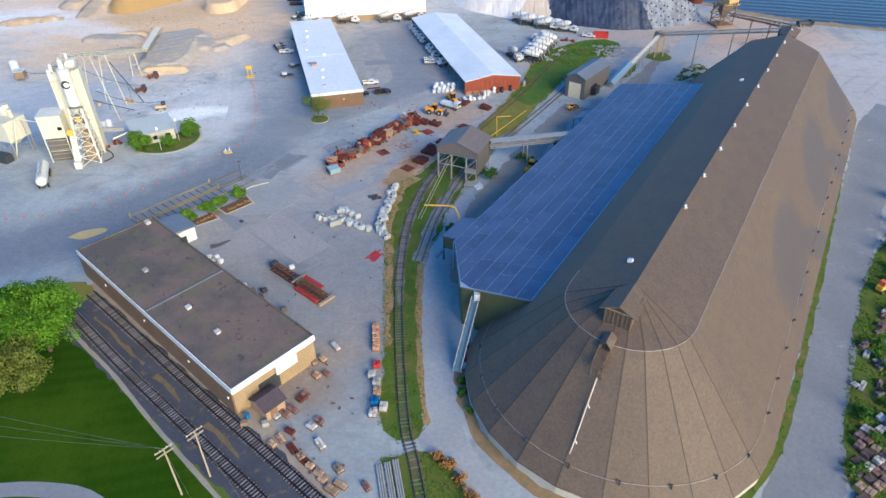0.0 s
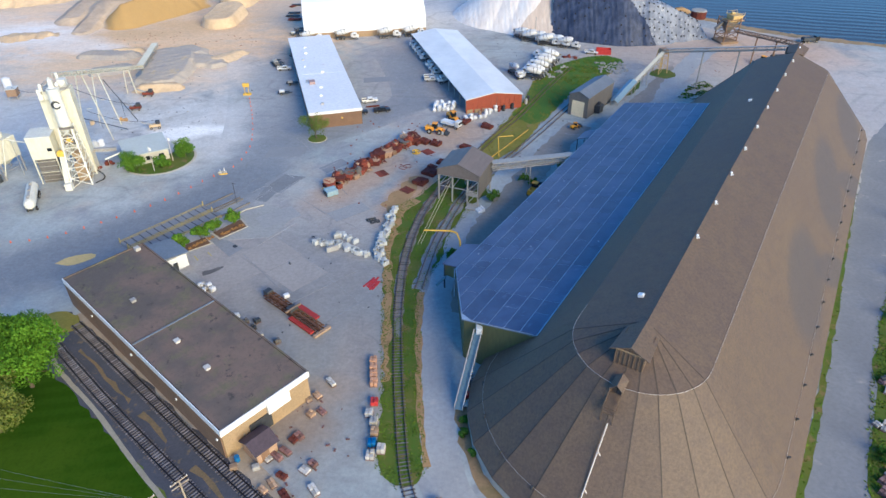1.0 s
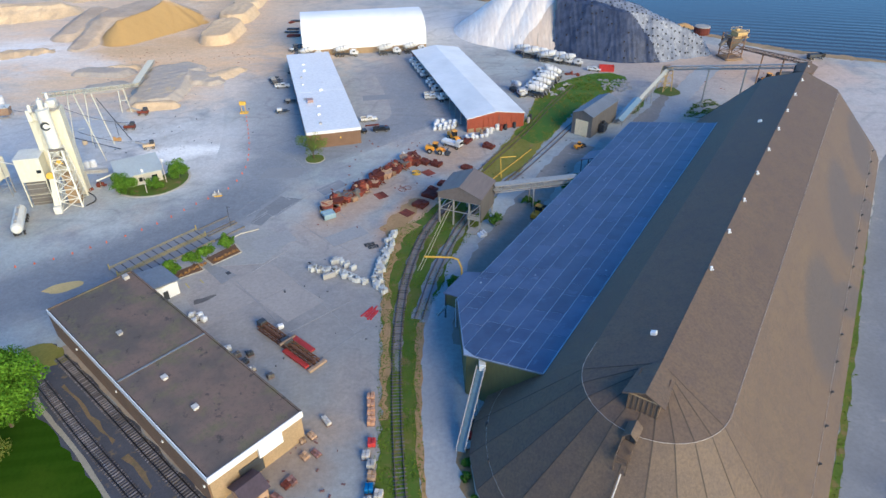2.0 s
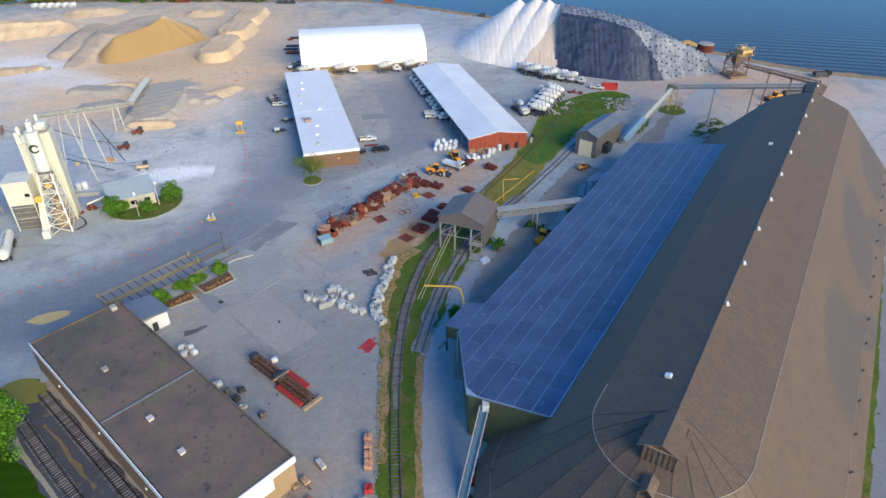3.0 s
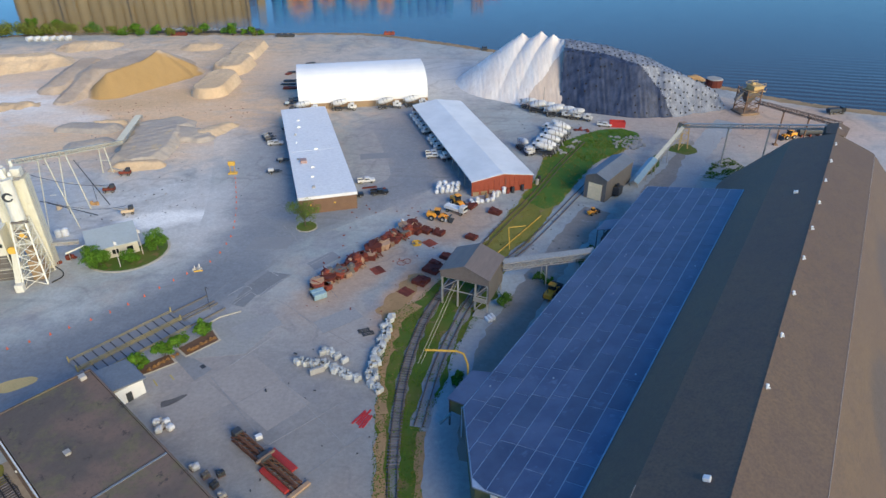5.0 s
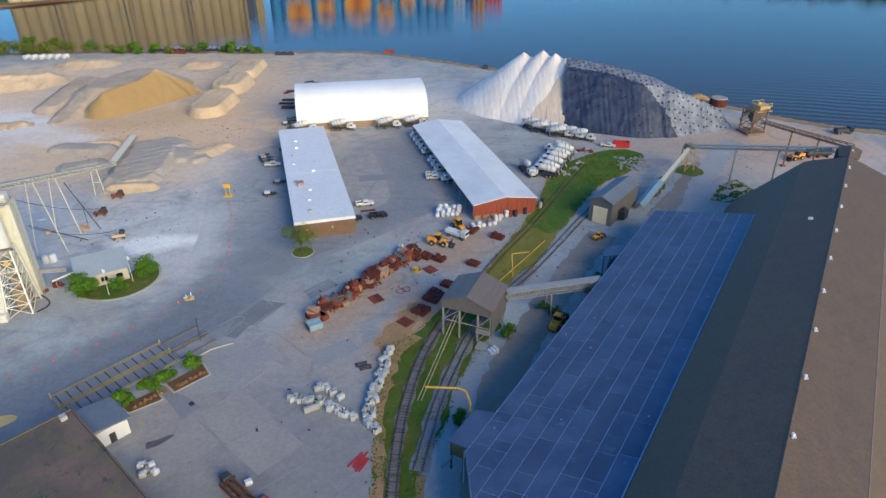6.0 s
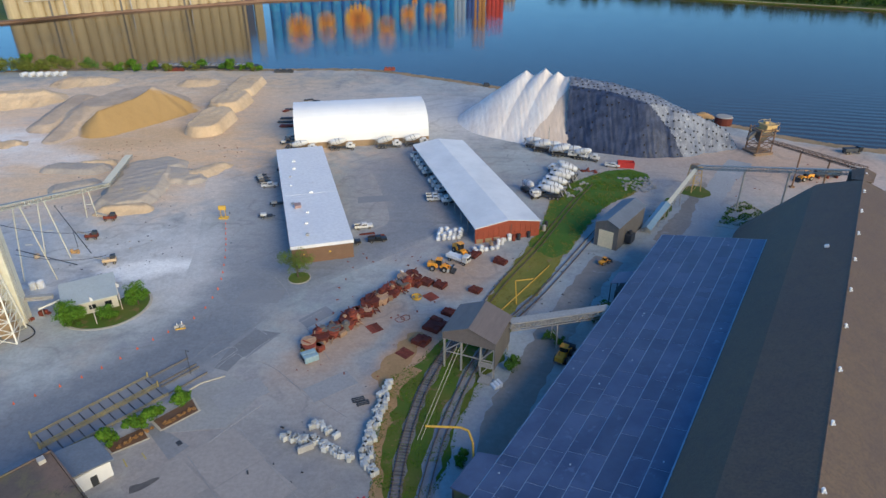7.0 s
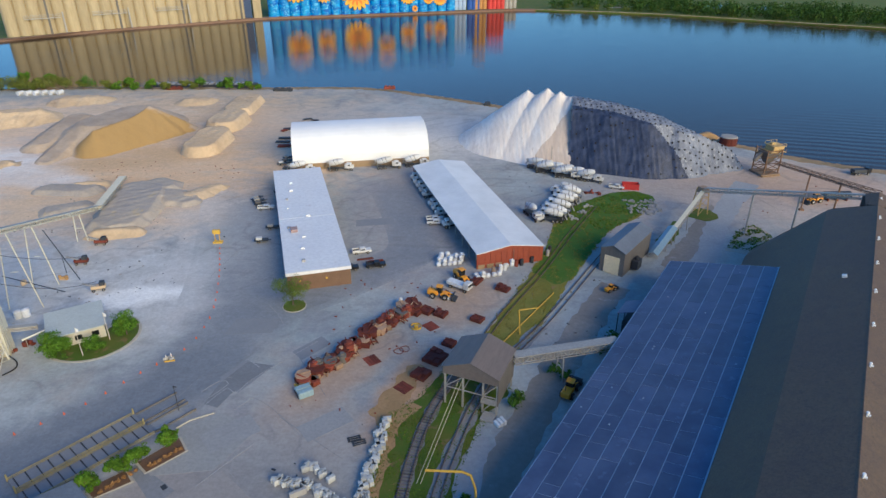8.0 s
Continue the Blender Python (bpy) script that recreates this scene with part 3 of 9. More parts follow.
def sheet(name, pts, z, material, label, category, rounded=0.0, wobble=0.0):
    """A flat piece of the ground, laid on what is below it."""
    if rounded:
        pts = smooth_line(list(pts) + [pts[0]], rounded)[:-1]
    rng = random.Random(len(pts) * 7 + int(z * 1000))
    if wobble:
        P = np.array([(p[0], p[1]) for p in pts])
        d = np.roll(P, -1, 0) - np.roll(P, 1, 0)
        d = d / (np.linalg.norm(d, axis=1)[:, None] + 1e-9)
        off = np.array([rng.uniform(-wobble, wobble) for _ in pts])
        off = off * 0.6 + np.roll(off, 1) * 0.4
        pts = P + np.stack([d[:, 1], -d[:, 0]], 1) * off[:, None]
    bm = BM()
    slab(bm, [(p[0], p[1], z) for p in pts], 0.12)
    return single(name, bm, material, label, category, kind="structure")


def ribbon(name, line, width, z, material, label, category, wobble=0.0):
    """A strip of ground along a line; width may vary from end to end."""
    line = smooth_line(line, 2.0)
    n = len(line)
    w = width if isinstance(width, (list, tuple)) else (width, width)
    rng = random.Random(n)
    a, b = [], []
    for i, p in enumerate(line):
        d = line[min(i + 1, n - 1)] - line[max(i - 1, 0)]
        d = d / np.linalg.norm(d)
        h = (w[0] + (w[1] - w[0]) * i / (n - 1)) / 2
        a.append((p[0] - d[1] * (h + rng.uniform(-wobble, wobble)), p[1] + d[0] * (h + rng.uniform(-wobble, wobble)), z))
        b.append((p[0] + d[1] * (h + rng.uniform(-wobble, wobble)), p[1] - d[0] * (h + rng.uniform(-wobble, wobble)), z))
    v = a + b + [(x, y, q - 0.12) for x, y, q in a] + [(x, y, q - 0.12) for x, y, q in b]
    f = []
    for i in range(n - 1):
        f += [(i, n + i, n + i + 1, i + 1), (i, i + 1, 2 * n + i + 1, 2 * n + i), (n + i + 1, n + i, 3 * n + i, 3 * n + i + 1)]
    ob = new(name, arrays(name, v, f, material))
    return tagged(ob, label, category, kind="structure")

# ---- ground, river, roads ----
SHORE = [(-420, 415), (-260, 424), (-198, 430), (-115, 430), (-51, 431), (-10, 412), (26, 390), (70, 362), (116, 333), (146, 305), (172, 291), (230, 268), (420, 200), (900, 60)]
site = [(-900, 400)] + SHORE + [(900, -400), (-900, -400)]
bm = BM()
slab(bm, [(x, y, 0.0) for x, y in site], 4.0)
ground = single("ground", bm, M["ground"], "dusty grey gravel yard with sand stains", "ground", kind="structure")
bm = BM()
slab(bm, [(-3000, 150, -1.6), (3000, -200, -1.6), (3000, 4000, -1.6), (-3000, 4000, -1.6)], 0.5)
single("water", bm, M["water"], "calm steel-blue river with faint ripples", "river", kind="structure")
FAR = [(-700, 430), (-373, 604), (-307, 666), (-187, 748), (69, 824), (101, 826), (220, 792), (342, 727), (414, 689), (700, 540), (1500, 300)]
bm = BM()
slab(bm, [(x, y, -0.2) for x, y in FAR] + [(2500, 3500, -0.2), (-2500, 3500, -0.2), (-2500, 430, -0.2)], 3.0)
single("far_bank", bm, M["grass"], "far river bank with rough grass", "river bank", kind="structure")
ribbon("bank_edge", SHORE[1:12], 5.0, 0.06, mat("shore_rubble", (0.40, 0.28, 0.15), (0.22, 0.17, 0.09), 0.95, coarse=0.1, fine=1.0, amount=0.9, bump=0.6), "tan rubble edge of the yard along the river", "river bank", wobble=1.2)

ribbon("road", ROAD_MAIN, 36.0, 0.012, M["road"], "worn blue-grey asphalt site road with dusty edges", "road")
ribbon("road", [(-40, 192), (-36, 195.5), (-21, 209), (-11, 222), (-14, 244), (-21, 270), (-24, 281)], 16.0, 0.024, M["road"], "worn asphalt yard road between the buildings", "road")
ribbon("barn_road", [(9, 48), (5.5, 55), (0.5, 65.5), (-1.4, 76), (-1.8, 88), (-1.4, 100), (-1.2, 112), (0.4, 122), (2.6, 132), (5.2, 144)], (8.4, 4.2), 0.03, M["concreteroad"], "pale dusty concrete road curving round the barn", "road", wobble=0.25)
ribbon("dirt_lane", [(0.5, 108), (4.5, 124), (12, 142), (19, 156), (29, 175), (36, 187.5), (44, 201)], (7.0, 8.0), 0.026, mat("packed_dirt", (0.33, 0.30, 0.265), (0.25, 0.225, 0.20), 0.95, coarse=0.06, fine=0.8, amount=0.9, bump=0.4, stain=(0.42, 0.40, 0.38), stain_at=0.6, local=False), "brownish packed dirt lane beside the annex", "road", wobble=0.7)
ribbon("pale_lane", [(112, 278), (99, 260), (94.5, 253), (87.4, 241.8), (80, 227), (75, 218), (66, 205)], (8.6, 6.0), 0.034, M["concreteroad"], "pale dusty lane under the conveyor", "road", wobble=0.5)
ribbon("side_road", [(40, 34), (56, 58), (70, 80), (89, 112), (116, 153), (134, 182), (150, 200)], 10.5, 0.03, M["gravelroad"], "pale dusty gravel road beside the barn", "road", wobble=0.5)
sheet("lawn", [(-140, 93), (-112, 101), (-94, 105.5), (-88, 106), (-83.3, 104.4), (-76, 96), (-70.1, 89.9), (-60.7, 81.8), (-49.4, 70.8), (-39.8, 61.9), (-33.2, 55.8), (-15, 40), (-20, 10), (-140, 10)], 0.035, M["lawn"], "mown bright green lawn with faint stripes", "lawn", rounded=0)
ribbon("lawn_path", [(-110, 52), (-80, 56), (-67.6, 57.0), (-62.5, 57.2), (-54.2, 55.9), (-45, 50)], 2.6, 0.06, M["gravelroad"], "pale curved path through the lawn", "path")
ribbon("gravel_edge", [(-76, 95.5), (-70.6, 89.7), (-60.9, 81.3), (-49.6, 70.3), (-40, 61.4), (-33.4, 55.3), (-18, 41)], 0.8, 0.07, mat("pale_gravel_edge", (0.36, 0.33, 0.26), (0.25, 0.23, 0.17), 0.95, fine=2, local=False), "pale gravel strip between lawn and railway", "path", wobble=0.1)
ribbon("railway_bed", [(-81.6, 104), (-76.6, 100), (-60.6, 86.3), (-45.1, 73.3), (-30.6, 60.8), (-15.6, 47.8)], 10.0, 0.05, M["ballast"], "dark ballast railway bed", "railway bed", wobble=0.8)
sheet("grass_strip", [(-12, 149), (-13.4, 137), (-13.6, 126), (-12.6, 110), (-11.8, 97), (-11, 87), (-10.8, 76), (-10.3, 69.5), (-7.5, 66.4), (-4.5, 66.8), (-3.2, 69.5), (-4.0, 78.6), (-5.0, 95), (-5.4, 108), (-4.5, 117), (-0.8, 126), (1, 135), (3.5, 142), (7, 150), (12, 158), (4, 165), (0, 166), (-6, 156)],
      0.045, M["grass"], "strip of patchy green and brown grass along the track", "grass", rounded=0.9, wobble=0.55)
ribbon("dirt_edge", [(-7, 153), (-11.2, 147), (-12.6, 137), (-12.9, 126), (-12.0, 112), (-11.3, 98), (-10.6, 88)], (2.6, 1.2), 0.052, mat("brown_dirt", (0.42, 0.27, 0.13), (0.33, 0.22, 0.10), 0.95, coarse=0.2, fine=1.5, amount=0.9, bump=0.4, stain=(0.17, 0.17, 0.04), stain_at=0.58, local=False), "orange-brown dirt edge of the grass strip", "dirt", wobble=0.7)
sheet("dirt_patch", [(-16.4, 150.5), (-13, 158), (-9.5, 165), (-6, 165), (-8.2, 156), (-10.2, 149), (-10.4, 144), (-13.4, 145.5)], 0.05, bpy.data.materials["brown_dirt"], "rust-brown dirt patch at the head of the grass strip", "dirt", rounded=0.9, wobble=0.7)
ribbon("dirt_edge", [(-2.6, 69.8), (-3.6, 76), (-4.2, 84), (-4.7, 94), (-5.1, 106), (-4.8, 114)], (0.9, 1.5), 0.06, bpy.data.materials["brown_dirt"], "orange-brown dirt edge between grass and road", "dirt", wobble=0.3)
sheet("grass_corner", [(-9.8, 62.6), (-5, 63.8), (0, 63.2), (2.5, 59.5), (6, 52), (8, 44), (-4, 40), (-7, 55)], 0.045, M["grass"], "patch of rough grass with dry brush", "grass", rounded=0.9, wobble=0.55)
sheet("grass_strip", [(8.4, 178.2), (12.6, 187), (15.8, 193.7), (27.3, 219.3), (35.2, 243.6), (45, 254), (56.9, 266), (66, 268), (71.4, 262), (62.8, 246), (54, 240), (45.6, 227), (38, 213), (30.7, 199.6), (24, 186), (17.3, 173.7), (12, 164), (8, 166)],
      0.045, M["drygrass"], "yellow-green grass along the railway siding", "grass", rounded=0.9, wobble=0.6)
sheet("grass_strip", [(23, 209), (28, 220), (35.2, 243), (41, 251), (53, 241), (45.4, 227.4), (38, 213.6), (31.6, 202.6), (27, 203)], 0.05, M["freshgrass"], "green grass along the far siding", "grass", rounded=0.9, wobble=0.9)
sheet("grass_strip", [(38, 250), (45, 257), (57, 267), (67, 269), (72.5, 262), (62, 247), (50, 236), (46, 240)], 0.055, M["freshgrass"], "bright green grass beside the yard", "grass", rounded=0.9, wobble=0.7)
ribbon("grass_verge", [(40, 52.5), (46.6, 56.6), (53.6, 63.6), (62.5, 77), (79.2, 104), (106, 148.4), (128, 185)], (1.3, 1.0), 0.06, M["grass"], "narrow grass verge at the foot of the barn", "grass", wobble=0.35)
sheet("rough_ground", [(61, 48), (64, 62), (69, 71.2), (78.4, 87.3), (91.4, 107.8), (105.6, 124.9), (125, 150), (150, 165), (190, 150), (150, 40)], 0.045, M["grass"], "overgrown storage ground with rough grass", "grass", rounded=2.5, wobble=0.7)
sheet("grass_strip", [(63, 228), (70, 238), (74, 243), (72, 234), (66, 226)], 0.06, M["grass"], "small green weed patch by the conveyor", "grass", rounded=1.0, wobble=0.4)
sheet("dirt_patch", [(60, 213), (66, 222), (73, 231), (80, 243), (85, 251), (91, 257), (89.5, 248), (84, 238), (77, 226), (70, 214), (64, 208)], 0.03, bpy.data.materials["packed_dirt"], "brown dirt beside the low conveyor", "dirt", rounded=0.9, wobble=0.6)
sheet("grass_strip", [(79, 247), (83, 253), (88, 253), (89.5, 247), (85, 243.5)], 0.062, M["grass"], "weedy grass round the feet of the transfer tower", "grass", rounded=1.0, wobble=0.7)
sheet("verge", [(82, 222), (92, 236), (98, 240), (100, 232), (90, 220)], 0.06, M["greysand"], "grey rubble patch beside the barn end", "rubble", rounded=1.0, wobble=0.4)
sheet("sand_patch", [(-89, 124), (-87, 126.5), (-82.5, 128), (-81, 126.6), (-85, 123.4)], 0.06, mat("yellow_sand", (0.62, 0.48, 0.20), (0.52, 0.40, 0.17), 0.95, coarse=0.5, fine=3, bump=0.3), "small patch of yellow sand on the road", "sand patch", rounded=0.7)


def rail_track(line, label, spacing=0.62, tie_len=2.4, ties_to=1e9, half=0.09, steel="rail", sunk=0.0):
    """Two rails on sleepers; the sleepers are pieces on one mesh."""
    pts = smooth_line(line, 1.0)
    t = thing("railway_track", pose(0, 0, 0), label, "railway track", kind="structure")
    seg = np.cumsum([0] + [np.linalg.norm(pts[i + 1] - pts[i]) for i in range(len(pts) - 1)])
    at = lambda s: np.array([np.interp(s, seg, [p[0] for p in pts]), np.interp(s, seg, [p[1] for p in pts])])
    b = BM()
    box(b, 0, 0, 0, tie_len, 0.24, 0.16, bevel=0.02)
    tie = mesh_of("sleeper", b, M["tie"])
    for k in range(int(seg[-1] / spacing)):
        s = (k + 0.5) * spacing
        if s > ties_to:
            break
        p, d = at(s), at(min(s + 0.5, seg[-1])) - at(max(s - 0.5, 0))
        shared("sleeper", tie, t, pose(p[0], p[1], 0.07 if s > sunk else -0.085, 0, 0, math.degrees(math.atan2(d[1], d[0])) - 90))
    for side in (-0.76, 0.76):
        b = BM()
        prev = None
        for i in range(0, len(pts)):
            d = pts[min(i + 1, len(pts) - 1)] - pts[max(i - 1, 0)]
            d = d / np.linalg.norm(d)
            q = (pts[i][0] + d[1] * side, pts[i][1] - d[0] * side)
            ring = [b.verts.new((q[0] + d[1] * o, q[1] - d[0] * o, z)) for o, z in ((-half, 0.1), (half, 0.1), (half, 0.38), (-half, 0.38))]
            if prev:
                for a in range(4):
                    b.faces.new((prev[a], prev[(a + 1) % 4], ring[(a + 1) % 4], ring[a]))
            prev = ring
        part("rail", b, M[steel], t)
    return t


ribbon("weed_strip", [(-75, 96.6), (-69.6, 90.8), (-59.9, 82.4), (-48.6, 71.4), (-39, 62.5), (-32.4, 56.4), (-17, 42.1)], 2.6, 0.04, M["grass"], "weedy grass strip between gravel edge and ballast", "grass", wobble=0.3)
ribbon("wall_strip", [(-75.5, 106.5), (-56.2, 91.6), (-40.6, 77.8), (-27, 66), (-17, 57)], 3.2, 0.046, mat("tan_gravel", (0.40, 0.34, 0.26), (0.32, 0.27, 0.21), 0.95, coarse=0.2, fine=1.5, amount=0.8, local=False), "tan gravel strip between railway and brick building", "gravel", wobble=0.4)
sheet("weed_patch", [(-83.5, 104.5), (-80, 107.5), (-75.5, 106), (-73, 103), (-76, 100.6), (-80, 101.4)], 0.09, M["drygrass"], "yellow-green weeds at the head of the tracks", "grass", rounded=0.8, wobble=0.5)
dry = mat("dry_brown_weeds", (0.20, 0.14, 0.07), (0.12, 0.10, 0.06), 0.95, coarse=0.5, fine=2.5, bump=0.5, stain=(0.11, 0.12, 0.05), stain_at=0.58)
for pts in ([(-70.5, 96.2), (-66, 92.4), (-60.2, 87.3), (-55.5, 83.2)], [(-52.5, 80.5), (-48.5, 77.0), (-45.8, 74.7)], [(-40, 69.6), (-36, 66.2), (-32.5, 63.2)]):
    ribbon("weed_strip", pts, 0.7, 0.085, dry, "dry brown weeds between the railway tracks", "grass", wobble=0.5)
rail_track([(-81, 102.2), (-78, 99.5), (-61.5, 84.6), (-46.5, 71.7), (-32.2, 59.6), (-17, 46.5)], "railway track on dark ballast beside the lawn")
rail_track([(-74.5, 103.4), (-58.4, 89.5), (-43.2, 76.2), (-28.2, 63.5), (-13, 50.5)], "railway track on dark ballast beside the brick building")
STRIP = [(-2.5, 52), (-4.5, 62), (-6.2, 69), (-7.9, 84), (-9.1, 100), (-9.5, 112), (-8.9, 127), (-6.6, 141.5), (-3.2, 153), (1.5, 163), (8, 176), (14, 188), (26, 209), (38, 233), (50, 255)]
ribbon("track_ballast", STRIP[4:10], (1.6, 2.8), 0.08, M["greyballast"], "weedy grey ballast under the siding track", "railway bed", wobble=0.5)
rail_track(STRIP, "old siding track through patchy grass", 0.75, 2.2, 114.0, 0.055, "oldrail", 54.0)
SIDING = [(-5.5, 115), (-2.6, 130), (1.2, 143), (6, 156), (12, 167), (22, 181), (32, 197), (41, 212), (47, 222)]
ribbon("track_ballast", SIDING[:6], 3.0, 0.07, M["gravelroad"], "pale dusty ballast under the loading track", "railway bed", wobble=0.5)
rail_track(SIDING, "loading track that runs under the hopper shed", 0.9, 2.2, 0.0, 0.055, "oldrail")

# ---- the storage barn ----
BARN = pose(51.36, 111.4, 0, 0, 0, -32.1)
Y0, Y1, RING, ZRIDGE, ZRING, EAVE, ZEAVE = -40.1, 104.5, 10.4, 24.3, 20.0, 26.7, 2.1
barn = thing("storage_barn", BARN, "long brown shingled salt storage barn with round ends", "barn")


def squash(r, far=0):
    """The round ends are a little flattened: the near one towards the foot, the far one towards the top."""
    f = max(0.0, r - RING) / (EAVE - RING)
    return 0.62 + 0.28 * f if far else 1.0 - 0.08 * f


def roof_z(r):
    return ZRIDGE + (ZRING - ZRIDGE) * r / RING if r < RING else ZRING + (ZEAVE - ZRING) * (r - RING) / (EAVE - RING)


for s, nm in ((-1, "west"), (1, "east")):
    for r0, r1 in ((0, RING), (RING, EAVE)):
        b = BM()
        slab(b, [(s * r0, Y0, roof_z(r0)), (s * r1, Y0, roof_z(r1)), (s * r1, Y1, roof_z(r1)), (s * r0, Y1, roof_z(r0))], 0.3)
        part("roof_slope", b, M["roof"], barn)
N = 12
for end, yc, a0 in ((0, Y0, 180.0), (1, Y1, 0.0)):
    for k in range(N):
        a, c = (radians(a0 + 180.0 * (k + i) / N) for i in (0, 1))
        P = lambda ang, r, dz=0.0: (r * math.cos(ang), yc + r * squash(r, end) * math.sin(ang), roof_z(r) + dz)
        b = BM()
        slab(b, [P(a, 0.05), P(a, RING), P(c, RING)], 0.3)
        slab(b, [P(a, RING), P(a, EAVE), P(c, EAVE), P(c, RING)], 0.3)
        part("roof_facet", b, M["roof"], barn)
        if k:
            b = BM()
            for r0, r1 in ((0.3, RING), (RING, EAVE)):
                bar(b, P(a, r0, 0.0), P(a, r1, 0.0), 0.13, 0.06)
            part("roof_seam", b, M["seam"], barn)
for s in (-1, 1):
    b = BM()
    box(b, s * (EAVE - 0.55), (Y0 + Y1) / 2, 0, 0.5, Y1 - Y0, 2.0)
    part("foot_wall", b, M["kerb"], barn)
for yc, a0, q in ((Y0, 180.0, 0.92), (Y1, 0.0, 0.9)):
    for k in range(N):
        b = BM()
        a, c = (radians(a0 + 180.0 * (k + i) / N) for i in (0, 1))
        r = EAVE - 0.12
        prism(b, [(r * math.cos(a), yc + r * q * math.sin(a)), (r * math.cos(c), yc + r * q * math.sin(c)), ((r - 0.5) * math.cos(c), yc + (r - 0.5) * q * math.sin(c)), ((r - 0.5) * math.cos(a), yc + (r - 0.5) * q * math.sin(a))], 0, 2.02)
        part("foot_wall", b, M["kerb"], barn)
# ridge cap, end dormers
b = BM()
for s in (-1, 1):
    slab(b, [(0, Y0 + 1, ZRIDGE + 0.05), (s * 0.22, Y0 + 1, ZRIDGE - 0.05), (s * 0.22, Y1, ZRIDGE - 0.05), (0, Y1, ZRIDGE + 0.05)], 0.05)
part("ridge_cap", b, M["roof"], barn)


def ridge_dormer(m, label):
    """A gabled dormer of boards that carries the ridge past the centre of a round end; local y points outwards."""
    d = part("dormer", BM(), M["roof"], barn, label, m=m)
    b = BM()
    for q in (-1, 1):
        slab(b, [(0, 7.7, 25.15), (q * 2.9, 7.9, 23.95), (q * 2.5, 1.6, 23.4), (0, -0.6, 24.36)], 0.14)
    bmesh.ops.recalc_face_normals(b, faces=b.faces)
    b.to_mesh(d.data)
    b.free()
    b = BM()
    v = [(-2.1, 20.9), (2.1, 20.9), (2.1, 24.1), (0, 24.95), (-2.1, 24.1)]
    fr, bk = ([b.verts.new((x, y, z)) for x, z in v] for y in (7.35, 7.2))
    b.faces.new(fr)
    b.faces.new(bk[::-1])
    for k in range(5):
        b.faces.new((fr[k], bk[k], bk[(k + 1) % 5], fr[(k + 1) % 5]))
    part("gable_wall", b, M["darkwood"], d, "brown board gable under the dormer roof")
    for q in (-2.05, 2.05):
        b = BM()
        prism(b, [(q - 0.08, 7.2), (q + 0.08, 7.2), (q + 0.08, 2.0), (q - 0.08, 2.0)], 20.9, 23.8)
        part("side_wall", b, M["darkwood"], d)
    for k in range(7):
        b = BM()
        x = -2.0 + k * 4.0 / 6
        box(b, x, 7.42, 20.9, 0.12, 0.1, 3.2 + 0.8 * (1 - abs(x) / 2))
        part("batten", b, M["darkwood"], d)
    b = BM()
    box(b, 0, 7.45, 23.9, 4.4, 0.14, 0.18)
    part("lintel", b, M["tanwall"], d)


ridge_dormer(pose(0, Y0, 0, 0, 0, 180), "gabled dormer at the end of the ridge")
ridge_dormer(pose(0, Y1, 0), "gabled dormer where the conveyor enters the ridge")

soil = [BARN @ Vector(((EAVE + 0.7) * math.cos(radians(a)), Y0 + (EAVE + 0.7) * 0.92 * math.sin(radians(a)), 0)) for a in range(190, 300, 10)]
ribbon("soil_strip", [(p.x, p.y) for p in soil], 1.9, 0.05, mat("brown_soil", (0.34, 0.225, 0.12), (0.22, 0.17, 0.08), 0.95, coarse=0.3, fine=1.6, amount=0.9, bump=0.4, local=False), "orange-brown soil along the barn foot", "soil", wobble=0.5)


def roof_line(r, dz, name, rad):
    """A pale line laid round the roof at one height."""
    pts = [(r, y) for y in np.linspace(Y1, Y0, 12)] + [(r * math.cos(a), Y0 + r * squash(r) * math.sin(a)) for a in np.linspace(0, -math.pi, 25)] + [(-r, Y0 + 4.0)]
    b = BM()
    for p, q in zip(pts[:-1], pts[1:]):
        bar(b, (p[0], p[1], roof_z(r) + dz), (q[0], q[1], roof_z(r) + dz), rad, seg=6)
    return part(name, b, M["pipe"], barn, "pale line round the roof at the change of slope")


roof_line(RING, 0.04, "roof_line", 0.055)
roof_line(24.0, 0.06, "roof_line", 0.04)
# white vents along the ridge
b = BM()
cyl(b, 0, 0, -0.3, 0.15, 1.0, seg=10)
cyl(b, 0, 0, 0.5, 0.27, 0.2, 0.2, seg=12)
box(b, 0.25, 0, 0.05, 0.4, 0.24, 0.2)
vent = mesh_of("ridge_vent", b, M["white"])
for k in range(-1, 9):
    shared("ridge_vent", vent, barn, pose(0.5, 13.6 * k, ZRIDGE - 0.1), "white ridge vent")
b = BM()
box(b, 0, 0, -0.2, 0.9, 0.8, 0.7, bevel=0.06)
sqv = mesh_of("roof_hatch", b, M["white"])
shared("roof_hatch", sqv, barn, pose(-2.9, -33.3, roof_z(2.9), 0, -19, 0), "white square roof vent")
shared("roof_hatch", sqv, barn, pose(-4.5, 62.0, roof_z(4.5), 0, -19, 0), "white square roof vent")
